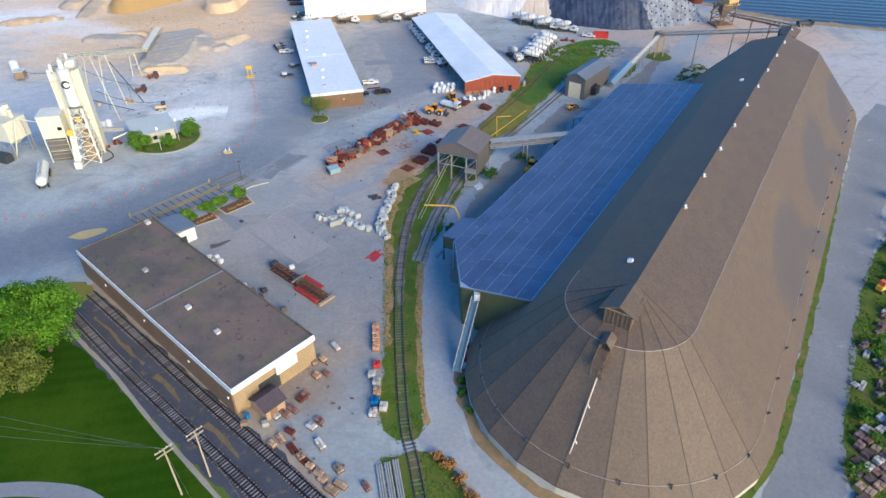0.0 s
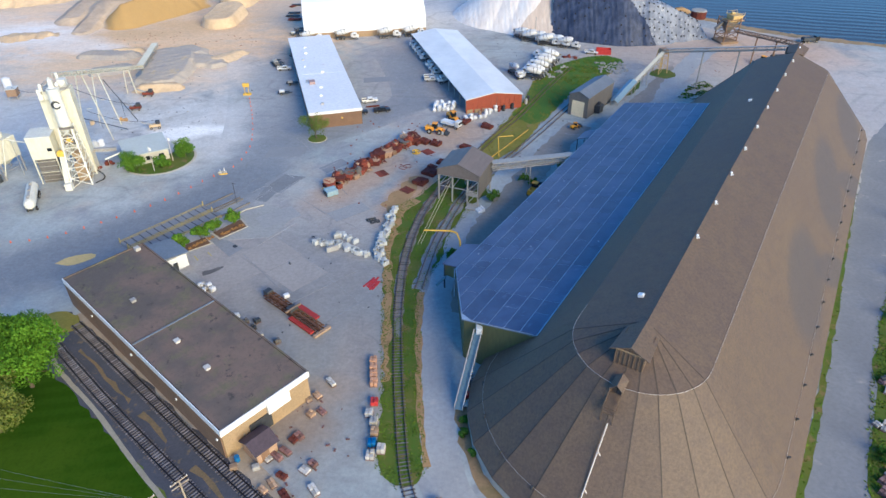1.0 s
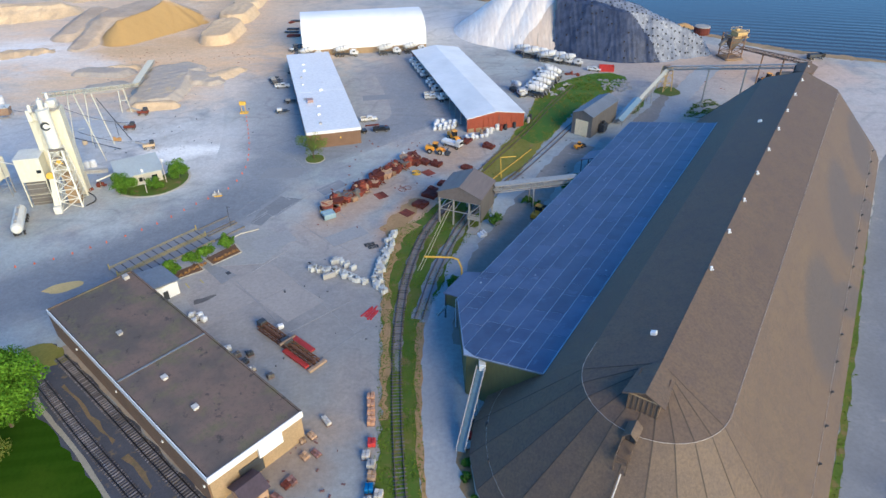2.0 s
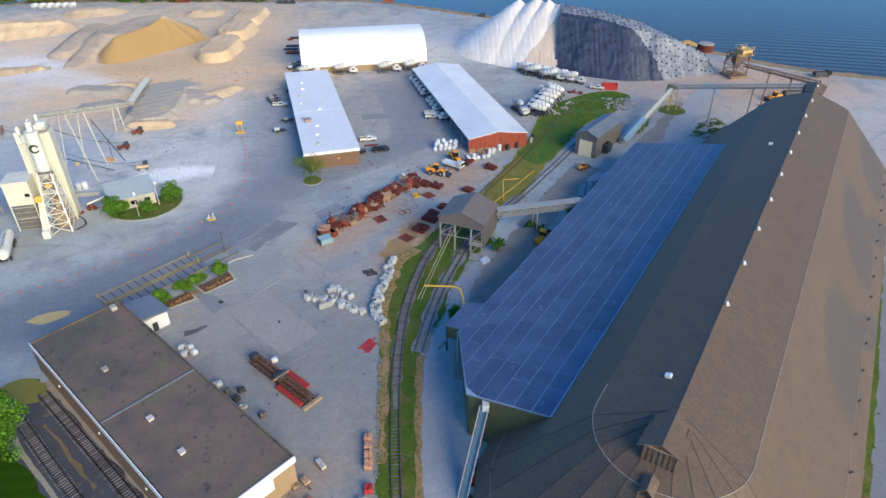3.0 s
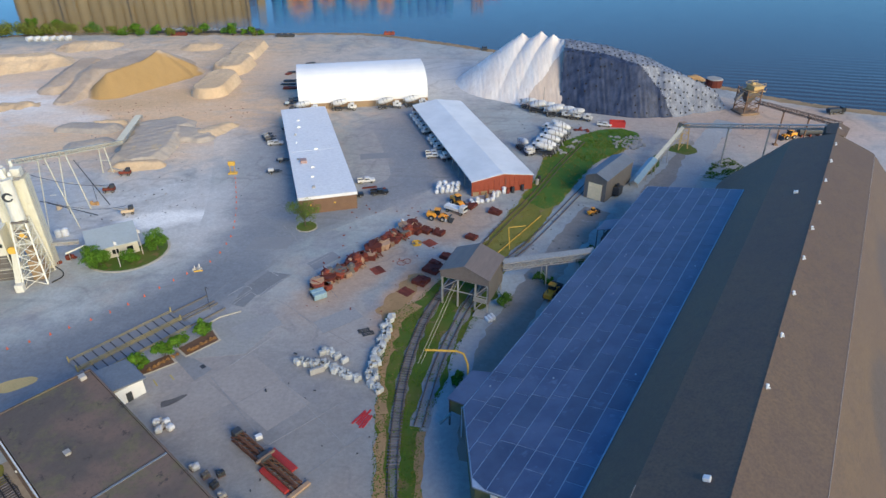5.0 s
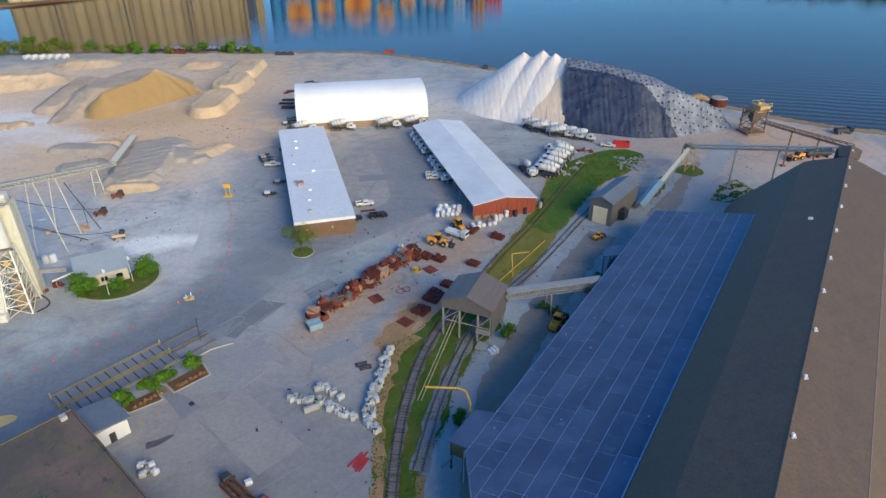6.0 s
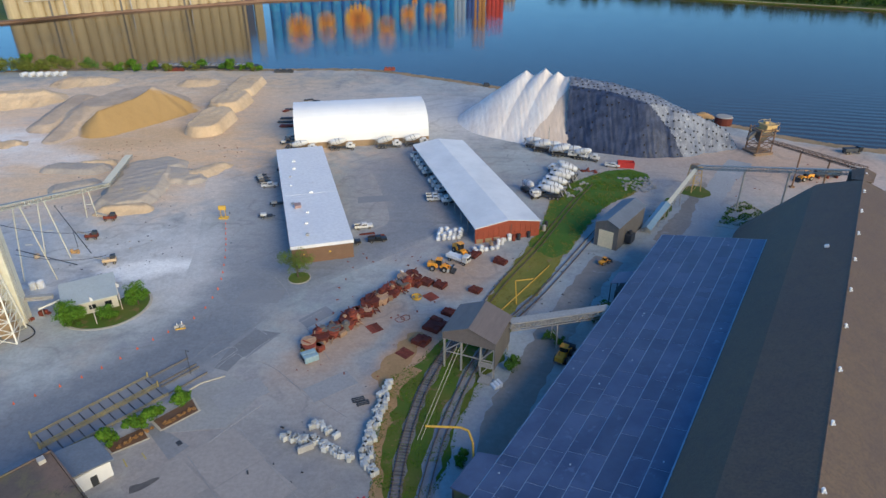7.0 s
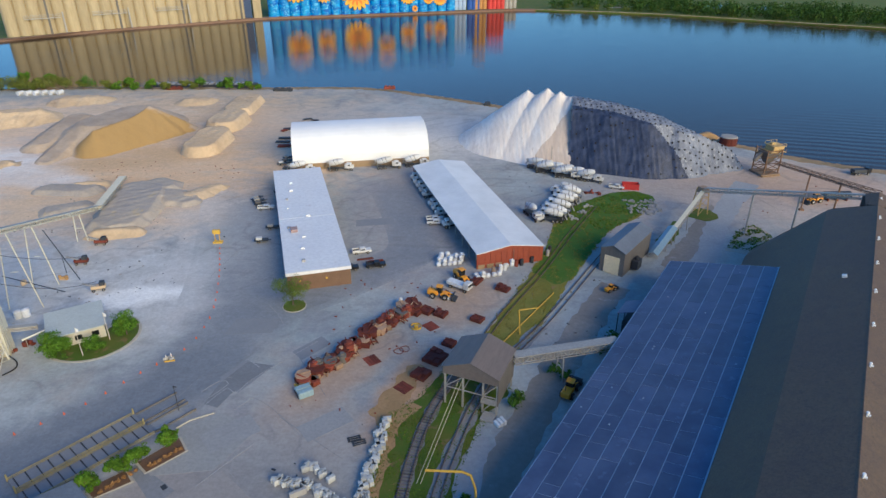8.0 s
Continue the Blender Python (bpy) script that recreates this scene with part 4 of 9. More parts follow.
# small stub vents round the foot of the roof
b = BM()
cyl(b, 0, 0, -0.2, 0.11, 0.75, seg=8)
box(b, 0, 0.12, 0.4, 0.24, 0.4, 0.22)
stub = mesh_of("stub_vent", b, M["dark"])
for k in range(17):
    shared("stub_vent", stub, barn, pose(24.2, Y0 + 4 + 8.7 * k, roof_z(24.2), 0, 0, -90))
for a in range(200, 350, 18):
    r = 24.2
    shared("stub_vent", stub, barn, pose(r * math.cos(radians(a)), Y0 + r * squash(r) * math.sin(radians(a)), roof_z(r), 0, 0, a + 90))
for y in (Y0 + 2, ):
    shared("stub_vent", stub, barn, pose(-24.2, y, roof_z(24.2), 0, 0, 90))
# roof hatch house with its landing, and the pale pipe down the round end
b = BM()
for q in (-1, 1):
    slab(b, [(0, -51.6, 21.1), (q * 1.0, -51.7, 20.2), (q * 1.0, -49.4, 20.8), (0, -49.2, 21.5)], 0.12)
hut = part("hatch_house", b, M["roof"], barn, "small gabled roof hatch house")
b = BM()
for q in (-0.8, 0.8):
    prism(b, [(q - 0.08, -51.4), (q + 0.08, -51.4), (q + 0.08, -49.4), (q - 0.08, -49.4)], 18.2, 20.5)
part("side_wall", b, M["darkwood"], hut)
b = BM()
box(b, 0, -50.4, 18.4, 1.5, 0.12, 2.3)
part("hatch_door", b, M["dark"], hut)
b = BM()
slab(b, [(-0.8, -51.2, 19.3), (0.8, -51.2, 19.3), (0.8, -53.8, 17.6), (-0.8, -53.8, 17.6)], 0.14)
land = part("landing", b, M["darkwood"], barn, "wooden landing with railings")
for x in (-0.85, 0.85):
    for f in (0.0, 0.5, 1.0):
        b = BM()
        y, z = -51.3 - 2.5 * f, 19.3 - 1.7 * f
        bar(b, (x, y, z - 1.9), (x, y, z + 1.1), 0.12)
        part("post", b, M["darkwood"], land)
    for h in (0.55, 1.1):
        b = BM()
        bar(b, (x, -51.3, 19.3 + h), (x, -53.8, 17.6 + h), 0.09)
        part("handrail", b, M["darkwood"], land)
for h in (0.55, 1.1):
    b = BM()
    bar(b, (-0.85, -53.8, 17.6 + h), (0.85, -53.8, 17.6 + h), 0.09)
    part("handrail", b, M["darkwood"], land)
b = BM()
bar(b, (0.4, -54.4, 16.4), (0.3, Y0 - 23.6, 2.6), 0.2, seg=8)
for f in (0.25, 0.6):
    p = Vector((0.4, -54.8, 17.0)).lerp(Vector((0.3, Y0 - 23.6, 2.6)), f)
    bar(b, p, p + Vector((0.5, 0, -0.8)), 0.15)
part("down_pipe", b, M["pipe"], barn, "long pale pipe down the round end")

# ---- lean-to annex with the blue panel roof ----
annex = thing("lean_to_annex", BARN, "lean-to annex with a blue panelled roof along the barn", "annex")
AX0, AX1, AY0, AY1 = -42.0, -16.9, -40.0, 79.6
az = lambda x: 12.98 + 0.214 * (x - AX1)
outline = [(AX1, AY0), (-31.6, AY0), (AX0, -25.0), (AX0, AY1), (AX1, AY1)]
b = BM()
slab(b, [(x, y, az(x)) for x, y in outline], 0.35)
part("roof_deck", b, M["joint"], annex, "pale roof deck showing in the joints")
b = BM()
inner = [(AX1 + 0.4, AY0 + 0.5), (-31.3, AY0 + 0.5), (AX0 + 0.6, -24.8), (AX0 + 0.6, AY1 - 0.5), (AX1 + 0.4, AY1 - 0.5)]
for (x0, y0), (x1, y1) in zip(inner, inner[1:] + inner[:1]):
    if abs(x0 - x1) < 0.01 and x0 > -20:
        continue
    v = [b.verts.new(p) for p in ((x0, y0, 0), (x1, y1, 0), (x1, y1, az(x1) - 0.3), (x0, y0, az(x0) - 0.3))]
    b.faces.new(v)
walls = part("wall", b, M["annex"], annex, "olive metal cladding")
sol = walls.modifiers.new("thick", "SOLIDIFY")
sol.thickness, sol.offset = 0.25, 0
rng = random.Random(4)
cols = 8
cw = (AX1 - AX0 - 0.16) / cols
for i in range(cols):
    x0 = AX0 + 0.08 + i * cw + 0.075
    x1 = x0 + cw - 0.15
    cut = lambda x: AY0 + 0.08 + max(0.0, -31.5 - x) / (-31.5 - AX0) * 15.0
    y = cut(x1)
    while y < AY1 - 0.3:
        L = rng.choice((2.4, 4.0, 6.0, 8.0, 10.0, 13.0))
        y2 = min(max(y + L, cut(x0) + 2.5), AY1 - 0.08)
        if AY1 - y2 < 3:
            y2 = AY1 - 0.08
        ya, yb = max(y, cut(x0)), max(y, cut(x1))
        b = BM()
        slab(b, [(x0, ya, az(x0) + 0.05), (x1, yb, az(x1) + 0.05), (x1, y2 - 0.11, az(x1) + 0.05), (x0, y2 - 0.11, az(x0) + 0.05)], 0.05)
        part("roof_panel", b, M["panel"], annex)
        y = y2
for i in range(14):
    x = AX0 + 1.7 + rng.choice(range(cols)) * cw
    b = BM()
    y = rng.uniform(-24, 75)
    box(b, x, y, az(x) + 0.05, 0.25, 0.3, 0.12)
    part("roof_fitting", b, M["joint"], annex)
b = BM()
bar(b, (AX1 + 0.02, AY0, az(AX1) + 0.06), (AX1 + 0.02, AY1, az(AX1) + 0.06), 0.16, 0.1)
part("flashing", b, M["joint"], annex, "pale flashing where the lean-to roof meets the barn")
b = BM()
bar(b, (AX0 - 0.1, -25, az(AX0) - 0.15), (AX0 - 0.1, AY1, az(AX0) - 0.15), 0.13)
bar(b, (AX0 - 0.1, -25, az(AX0) - 0.15), (-31.6, AY0 - 0.1, az(-31.6) - 0.15), 0.13)
bar(b, (-31.6, AY0 - 0.1, az(-31.6) - 0.15), (AX1, AY0 - 0.1, az(AX1) - 0.1), 0.13)
part("gutter", b, M["greyroof"], annex, "grey eaves gutter")
b = BM()
bar(b, (AX0 - 0.3, -25, 0), (AX0 - 0.3, -25, az(AX0) - 0.3), 0.22, seg=8)
part("downpipe", b, M["joint"], annex)

# open bay that carries the roof out over the road side
bay = part("bay_roof", BM(), M["panel"], annex, "blue roof carried out over an open bay")
b = BM()
slab(b, [(AX0 - 0.05, -24.4, az(AX0)), (AX0 - 0.05, -14.8, az(AX0)), (-45.9, -15.4, az(-45.9)), (-45.9, -24.0, az(-45.9))], 0.3)
b.to_mesh(bay.data)
b.free()
for y in (-23.6, -15.9):
    b = BM()
    bar(b, (-45.6, y, 0), (-45.6, y, az(-45.6) - 0.25), 0.25)
    part("post", b, M["dark"], bay)
b = BM()
box(b, -45.5, -19.8, 3.2, 0.2, 7.6, az(-45.6) - 3.6)
box(b, -44.0, -15.8, 0.0, 3.4, 0.2, az(-45.6) - 0.4)
box(b, -44.0, -23.5, 3.6, 3.4, 0.2, az(-45.6) - 4.0)
part("bay_wall", b, M["annex"], bay, "dark olive cladding of the open bay")
b = BM()
bar(b, (-45.2, -23.9, 3.4), (-46.4, -25.6, 1.6), 0.4)
part("chute", b, M["teal"], bay)

# inclined stair gallery at the annex gable
st = thing("inclined_gallery", pose(0, 0, 0), "blue-grey inclined conveyor gallery against the annex gable", "conveyor")
A, C = Vector((2.6, 81.0, 0.6)), Vector((6.2, 92.0, 8.4))
b = BM()
bar(b, A, C, 1.3, 0.25)
part("deck", b, M["teal"], st)
for s in (-0.7, 0.7):
    b = BM()
    o = Vector((s, -0.25 * s, 0))
    bar(b, A + o + Vector((0, 0, 0.9)), C + o + Vector((0, 0, 0.9)), 0.14)
    for k in range(11):
        p = A.lerp(C, k / 10) + o
        bar(b, p, p + Vector((0, 0, 0.9)), 0.1)
    part("railing", b, M["pipe"], st)
b = BM()
box(b, C.x + 0.2, C.y + 0.5, C.z - 0.1, 1.1, 1.6, 1.4, bevel=0.05)
part("head_box", b, M["white"], st)
b = BM()
for k in (0.35, 0.7):
    p = A.lerp(C, k)
    for s in (-0.6, 0.6):
        bar(b, (p.x + s, p.y, 0), (p.x + s, p.y, p.z), 0.14)
part("leg", b, M["teal"], st)

# ---- flat-roofed brick building ----
FLAT = pose(-34.9, 71.2, 0, 0, 0, 138.3)   # local x along the long side, away from the near corner
flat = thing("brick_building", FLAT, "low brown brick building with a dark flat roof and white fascia", "building")
FL, FW, FH = 58.2, -17.4, 6.7
b = BM()
box(b, FL / 2, FW / 2, 0, FL - 0.4, -FW - 0.4, FH - 1.3)
part("wall", b, M["tanwall"], flat)
b = BM()
box(b, FL / 2, -0.06, FH - 1.3, FL, 0.16, 1.3)
box(b, 0.04, FW / 2, FH - 1.3, 0.2, -FW, 1.3)
part("fascia", b, M["white"], flat, "white metal fascia")
b = BM()
box(b, FL / 2, FW + 0.12, FH - 1.3, FL, 0.3, 1.3)
box(b, FL - 0.12, FW / 2, FH - 1.3, 0.3, -FW - 0.4, 1.3)
part("parapet", b, M["flatroof"], flat, "dark parapet edge")
b = BM()
box(b, FL / 4 - 0.1, FW / 2, FH - 1.3, FL / 2 - 0.6, -FW - 0.7, 1.15)
part("roof", b, M["flatroof"], flat, "dark stained roof membrane")
b = BM()
box(b, FL * 3 / 4 - 0.1, FW / 2, FH - 1.3, FL / 2 - 0.6, -FW - 0.7, 1.12)
part("roof", b, M["flatroof"], flat, "dark stained roof membrane")
b = BM()
box(b, FL / 2 - 0.25, FW / 2, FH - 1.3, 0.35, -FW - 0.7, 1.28)
part("roof_joint", b, M["greyroof"], flat, "pale expansion joint across the roof")
for x, y in ((13.6, -6.2), (23.6, -6.2), (40.5, -6.4)):
    u = part("roof_unit", BM(), M["wrap"], flat, "small pale roof ventilator")
    b = BM()
    box(b, x, y, FH - 0.2, 0.95, 0.85, 0.5, bevel=0.05)
    box(b, x, y, FH + 0.25, 1.1, 1.0, 0.1)
    b.to_mesh(u.data)
    b.free()
b = BM()
box(b, 56.6, -15.4, FH - 0.2, 1.3, 1.1, 0.8, bevel=0.05)
part("roof_unit", b, M["wrap"], flat)
b = BM()
box(b, -0.2, -10.7, 3.6, 0.5, 4.4, 2.4)
part("door_canopy", b, M["white"], flat, "deeper white panel over the loading door")
b = BM()
box(b, 0.12, -7.0, 0.4, 0.3, 4.2, 3.2)
part("door", b, M["dark"], flat, "dark loading door opening")
for x in np.arange(3.5, FL - 2, 4.6):
    b = BM()
    box(b, x, -0.1, 0, 0.5, 0.28, FH - 1.3)
    part("pilaster", b, M["brick"], flat)
b = BM()
box(b, FL / 2, -0.05, 0.0, FL - 0.6, 0.22, FH - 1.5)
part("wall", b, M["brick"], flat, "brown brick long wall")
for x in (1.5, 14, 30, 46):
    b = BM()
    box(b, x, 0.12, 3.6, 0.3, 0.3, 0.35)
    part("wall_lamp", b, M["white"], flat)

# low annex at its far corner
low = thing("office_annex", pose(-34.9, 71.2, 0, 0, 0, 138.3) @ pose(FL - 5.0, FW, 0), "low annex with a grey metal roof and white gable", "building")
b = BM()
box(b, 2.6, -3.2, 0, 7.0, 6.2, 3.4)
part("wall", b, M["white"], low)
b = BM()
slab(b, [(-1.4, 0.3, 4.7), (6.6, 0.3, 4.7), (6.6, -6.9, 3.7), (-1.4, -6.9, 3.7)], 0.25)
part("roof", b, M["greyroof"], low)
b = BM()
box(b, -0.95, -3.3, 0.0, 0.1, 1.1, 2.1)
part("door", b, M["dark"], low)

# lean-to shed at the near end
sh = thing("timber_shed", FLAT @ pose(-2.7, -4.6, 0), "small pale timber shed with a dark purple-brown roof", "shed")
b = BM()
gable(b, -2.0, 2.0, -1.9, 1.9, 0, 2.7, 3.7)
part("wall", b, M["tanscrap"], sh)
shed_roof = mat("dark_purple_roof", (0.075, 0.055, 0.075), (0.055, 0.042, 0.055), 0.8, coarse=0.5)
for s in (-1, 1):
    b = BM()
    slab(b, [(s * 2.4, -2.3, 2.62), (0, -2.3, 3.85), (0, 2.3, 3.85), (s * 2.4, 2.3, 2.62)], 0.14)
    part("roof", b, shed_roof, sh)
b = BM()
box(b, -2.06, 0.4, 0.1, 0.1, 1.4, 2.1)
part("door", b, M["brick"], sh)

# ---- white workshop ----

WLM = pose(-42.9, 196.6, 0, 0, 0, 15.8)
wl = thing("workshop", WLM, "long white-roofed workshop with brown brick walls", "building")
WW, WLEN, WH = 17.2, 80.5, 5.6
b = BM()
box(b, WW / 2, WLEN / 2, 0, WW - 0.5, WLEN - 0.5, WH - 0.9)
part("wall", b, M["brick"], wl)
b = BM()
box(b, WW / 2, WLEN / 2, WH - 0.95, WW, WLEN, 0.95)
part("roof", b, M["white_roof"], wl, "white sheet roof with pinkish stains")
b = BM()
box(b, WW / 2, WLEN * 0.44, WH - 0.1, WW - 0.4, 0.3, 0.14)
part("roof_seam", b, M["white"], wl)
rng = random.Random(11)
for k in range(9):
    b = BM()
    box(b, rng.uniform(2, 9), 6 + k * 7.5, WH, rng.uniform(0.6, 1.2), rng.uniform(0.6, 1.0), rng.uniform(0.35, 0.7), bevel=0.05)
    part("roof_unit", b, M["white"] if k % 3 else M["concrete"], wl)
b = BM()
box(b, 4.0, 26.0, WH, 2.0, 2.4, 0.9, bevel=0.06)
part("roof_unit", b, mat("pink_grey_unit", (0.42, 0.30, 0.28), rough=0.7), wl, "pinkish rooftop unit")
for x in (3.5, 10.5):
    b = BM()
    box(b, x, 0.2, 2.6, 0.5, 0.3, 0.4)
    part("wall_lamp", b, M["yellow"], wl)
b = BM()
box(b, 13.5, 0.2, 0, 1.1, 0.2, 2.1)
part("door", b, M["brick"], wl)

# ---- open truck shelter with the red gable ----
WR = pose(7.3, 209.6, 0, 0, 0, 16.3)
wr = thing("truck_shelter", WR, "white-roofed truck shelter with a red metal gable and open side", "shelter")
RW, RL = 20.4, 75.5
b = BM()
for s in (0, 1):
    x0, x1 = (0, RW / 2) if s == 0 else (RW, RW / 2)
    slab(b, [(x0, -0.4, 5.0), (x1, -0.4, 6.6), (x1, RL, 6.6), (x0, RL, 5.0)], 0.25)
part("roof", b, M["white"], wr, "white metal roof")
for y in (0.0, RL - 0.6):
    b = BM()
    v = [(0.2, 0), (RW - 0.2, 0), (RW - 0.2, 4.85), (RW / 2, 6.4), (0.2, 4.85)]
    a = [b.verts.new((x, y, z)) for x, z in v]
    c = [b.verts.new((x, y + 0.3, z)) for x, z in v]
    b.faces.new(a)
    b.faces.new(c[::-1])
    for i in range(5):
        b.faces.new((a[(i + 1) % 5], a[i], c[i], c[(i + 1) % 5]))
    part("gable_wall", b, M["redwall"], wr, "red ribbed metal gable")
b = BM()
box(b, RW - 0.3, RL / 2, 0, 0.3, RL - 0.8, 4.9)
part("wall", b, M["redwall"], wr)
for k in range(12):
    b = BM()
    bar(b, (0.4, 1 + k * 6.65, 0), (0.4, 1 + k * 6.65, 4.9), 0.25)
    part("post", b, M["steel"], wr)
b = BM()
box(b, RW / 2 + 1, 6, 0, 0.25, 12, 4.9)
part("wall", b, M["greywall"], wr)
for x in (1.5, 4.2, 6.8):
    b = BM()
    box(b, x, -0.1, 0.0, 2.0, 0.16, 1.3, bevel=0.03)
    part("wall_opening", b, M["tanwall"] if x < 6 else M["wood"], wr)
for k in range(12):
    b = BM()
    box(b, 0.9 + k * 1.65, -0.06, 1.4, 0.08, 0.1, 3.4)
    part("rib", b, M["redwall"], wr)

# ---- white fabric hall ----
TM = pose(-61.2, 290.2, 0, 0, 0, 11.0)
tent = thing("fabric_hall", TM, "large white fabric storage hall with a curved roof", "hall")
TL, TD, TH = 54.0, 30.0, 14.0
prof = [(0, 0)] + [(TD / 2 * (1 - math.cos(a) ** 0.8), 2.6 + (TH - 2.6) * math.sin(a) ** 0.8) for a in [math.pi / 2 * k / 9 for k in range(9)]] + [(TD / 2, TH)]
prof = prof + [(TD - y, z) for y, z in prof[-2::-1]]
nb = 9
for k in range(nb):
    b = BM()
    x0, x1 = TL * k / nb, TL * (k + 1) / nb
    r0 = [b.verts.new((x0, y, z)) for y, z in prof]
    rm = [b.verts.new(((x0 + x1) / 2, y, z - 0.05)) for y, z in prof]
    r1 = [b.verts.new((x1, y, z)) for y, z in prof]
    for i in range(len(prof) - 1):
        b.faces.new((r0[i], rm[i], rm[i + 1], r0[i + 1]))
        b.faces.new((rm[i], r1[i], r1[i + 1], rm[i + 1]))
    o = part("fabric_bay", b, M["tent"], tent)
    md = o.modifiers.new("thick", "SOLIDIFY")
    md.thickness = 0.08
for x in (0.05, TL - 0.05):
    b = BM()
    b.faces.new([b.verts.new((x, y, z)) for y, z in prof])
    o = part("end_wall", b, M["tent"], tent)
    md = o.modifiers.new("thick", "SOLIDIFY")
    md.thickness = 0.1
b = BM()
box(b, TL / 2, -0.1, 0, TL, 0.4, 2.4)
part("base_wall", b, M["tanwall"], tent, "tan base wall")

# ---- hopper shed over the tracks ----
HP = pose(5.6, 156.2, 0, 0, 0, -22)
hp = thing("hopper_shed", HP, "brown metal loading shed on a steel frame over the tracks", "shed")
b = BM()
slab(b, [(-6, -5.6, 9.2), (0, -5.6, 11.6), (0, 5.6, 11.6), (-6, 5.6, 9.2)], 0.2)
slab(b, [(6, -5.6, 9.2), (0, -5.6, 11.6), (0, 5.6, 11.6), (6, 5.6, 9.2)], 0.2)
part("roof", b, M["brownroof"], hp)
for y in (-5.3, 5.3):
    b = BM()
    v = [(-5.7, 7.6), (5.7, 7.6), (5.7, 9.2), (0, 11.4), (-5.7, 9.2)]
    a = [b.verts.new((x, y - 0.1, z)) for x, z in v]
    c = [b.verts.new((x, y + 0.1, z)) for x, z in v]
    b.faces.new(a)
    b.faces.new(c[::-1])
    for i in range(5):
        b.faces.new((a[(i + 1) % 5], a[i], c[i], c[(i + 1) % 5]))
    part("gable_wall", b, M["brownroof"], hp)
b = BM()
box(b, 5.7, 0, 2.6, 0.2, 10.6, 6.7)
part("wall", b, M["greywall"], hp)
b = BM()
box(b, -5.7, 0, 7.2, 0.2, 10.6, 2.1)
part("wall", b, M["greywall"], hp)
for x, y in ((-5.4, -5), (-1.6, -5), (2.6, -5), (5.5, -5), (-5.4, 5), (-1.6, 5), (2.6, 5), (5.5, 5)):
    b = BM()
    bar(b, (x, y, 0), (x, y, 8.6), 0.35)
    part("leg", b, M["steel"], hp, "pale steel leg")
braces = []
for y in (-5, 5):
    braces += [((-5.4, y, z), (5.5, y, z)) for z in (4.2, 7.4)]
    braces += [((-5.4, y, 4.2), (-1.6, y, 7.4)), ((2.6, y, 0.3), (5.5, y, 4.2)), ((2.6, y, 4.2), (5.5, y, 7.4))]
for z in (4.2, 7.4):
    braces += [((x, -5, z), (x, 5, z)) for x in (-5.4, -1.6, 2.6, 5.5)]
for p, q in braces:
    b = BM()
    bar(b, p, q, 0.18)
    part("brace", b, M["steel"], hp)
b = BM()
cyl(b, 0.5, 0, 4.6, 0.7, 3.2, 2.4, seg=4, rz=45)
part("hopper", b, M["steel"], hp)
b = BM()
box(b, 4.1, -5.7, 3.6, 3.0, 1.6, 0.12)
for x in (2.7, 5.5):
    bar(b, (x, -6.4, 3.7), (x, -6.4, 4.7), 0.09)
bar(b, (2.7, -6.4, 4.7), (5.5, -6.4, 4.7), 0.09)
part("platform", b, M["steel"], hp)
b = BM()
box(b, 4.2, -6.2, 0.02, 2.6, 2.6, 0.5, bevel=0.05)
part("footing", b, M["concrete"], hp)


def truss(name, A, C, w, h, label, mats=("steel", "steel"), bays=10, legs=(), roofed=False, parent=None, cat="conveyor"):
    """A lattice conveyor bridge between two points, with its belt or cover and trestles."""
    A, C = Vector(A), Vector(C)
    d = C - A
    L = d.length
    m = Matrix.Translation(A) @ Matrix(((d.x / L, -d.y / math.hypot(d.x, d.y), 0), (d.y / L, d.x / math.hypot(d.x, d.y), 0), (d.z / L, 0, 1))).to_4x4()
    t = thing(name, pose(0, 0, 0), label, cat)
    P = lambda s, y, z: m @ Vector((s, y, z))
    for y in (-w / 2, w / 2):
        b = BM()
        for z in (0, h):
            bar(b, P(0, y, z), P(L, y, z), 0.16)
        for k in range(bays + 1):
            s = L * k / bays
            bar(b, P(s, y, 0), P(s, y, h), 0.1)
            if k < bays:
                bar(b, P(s, y, 0 if k % 2 else h), P(s + L / bays, y, h if k % 2 else 0), 0.1)
        part("lattice_side", b, M[mats[0]], t)
    b = BM()
    bar(b, P(0, 0, 0.25), P(L, 0, 0.25), w * 0.7, 0.16)
    part("belt", b, M["rubber" if not roofed else mats[1]], t)
    if roofed:
        b = BM()
        bar(b, P(0, 0, h), P(L, 0, h), w * 1.05, 0.2)
        part("cover", b, M[mats[1]], t)
    for f, spread in legs:
        q = P(L * f, 0, 0)
        b = BM()
        side = Vector((-d.y, d.x, 0)).normalized()
        if spread:
            for s in (-1, 1):
                bar(b, q + side * (s * w * 0.45), Vector((q.x, q.y, 0)) + side * (s * (w * 0.45 + spread)), 0.22)
            bar(b, q + side * (-w * 0.45) - Vector((0, 0, q.z * 0.5)), q + side * (w * 0.45) - Vector((0, 0, q.z * 0.5)), 0.14)
        else:
            bar(b, q, (q.x, q.y, 0), 0.55, seg=10)
            bar(b, q + side * (-w * 0.5), q + side * (w * 0.5), 0.3)
            bar(b, (q.x, q.y, 0), (q.x, q.y, 0.5), 1.4)
        part("trestle", b, M[mats[0]], t)
    return t


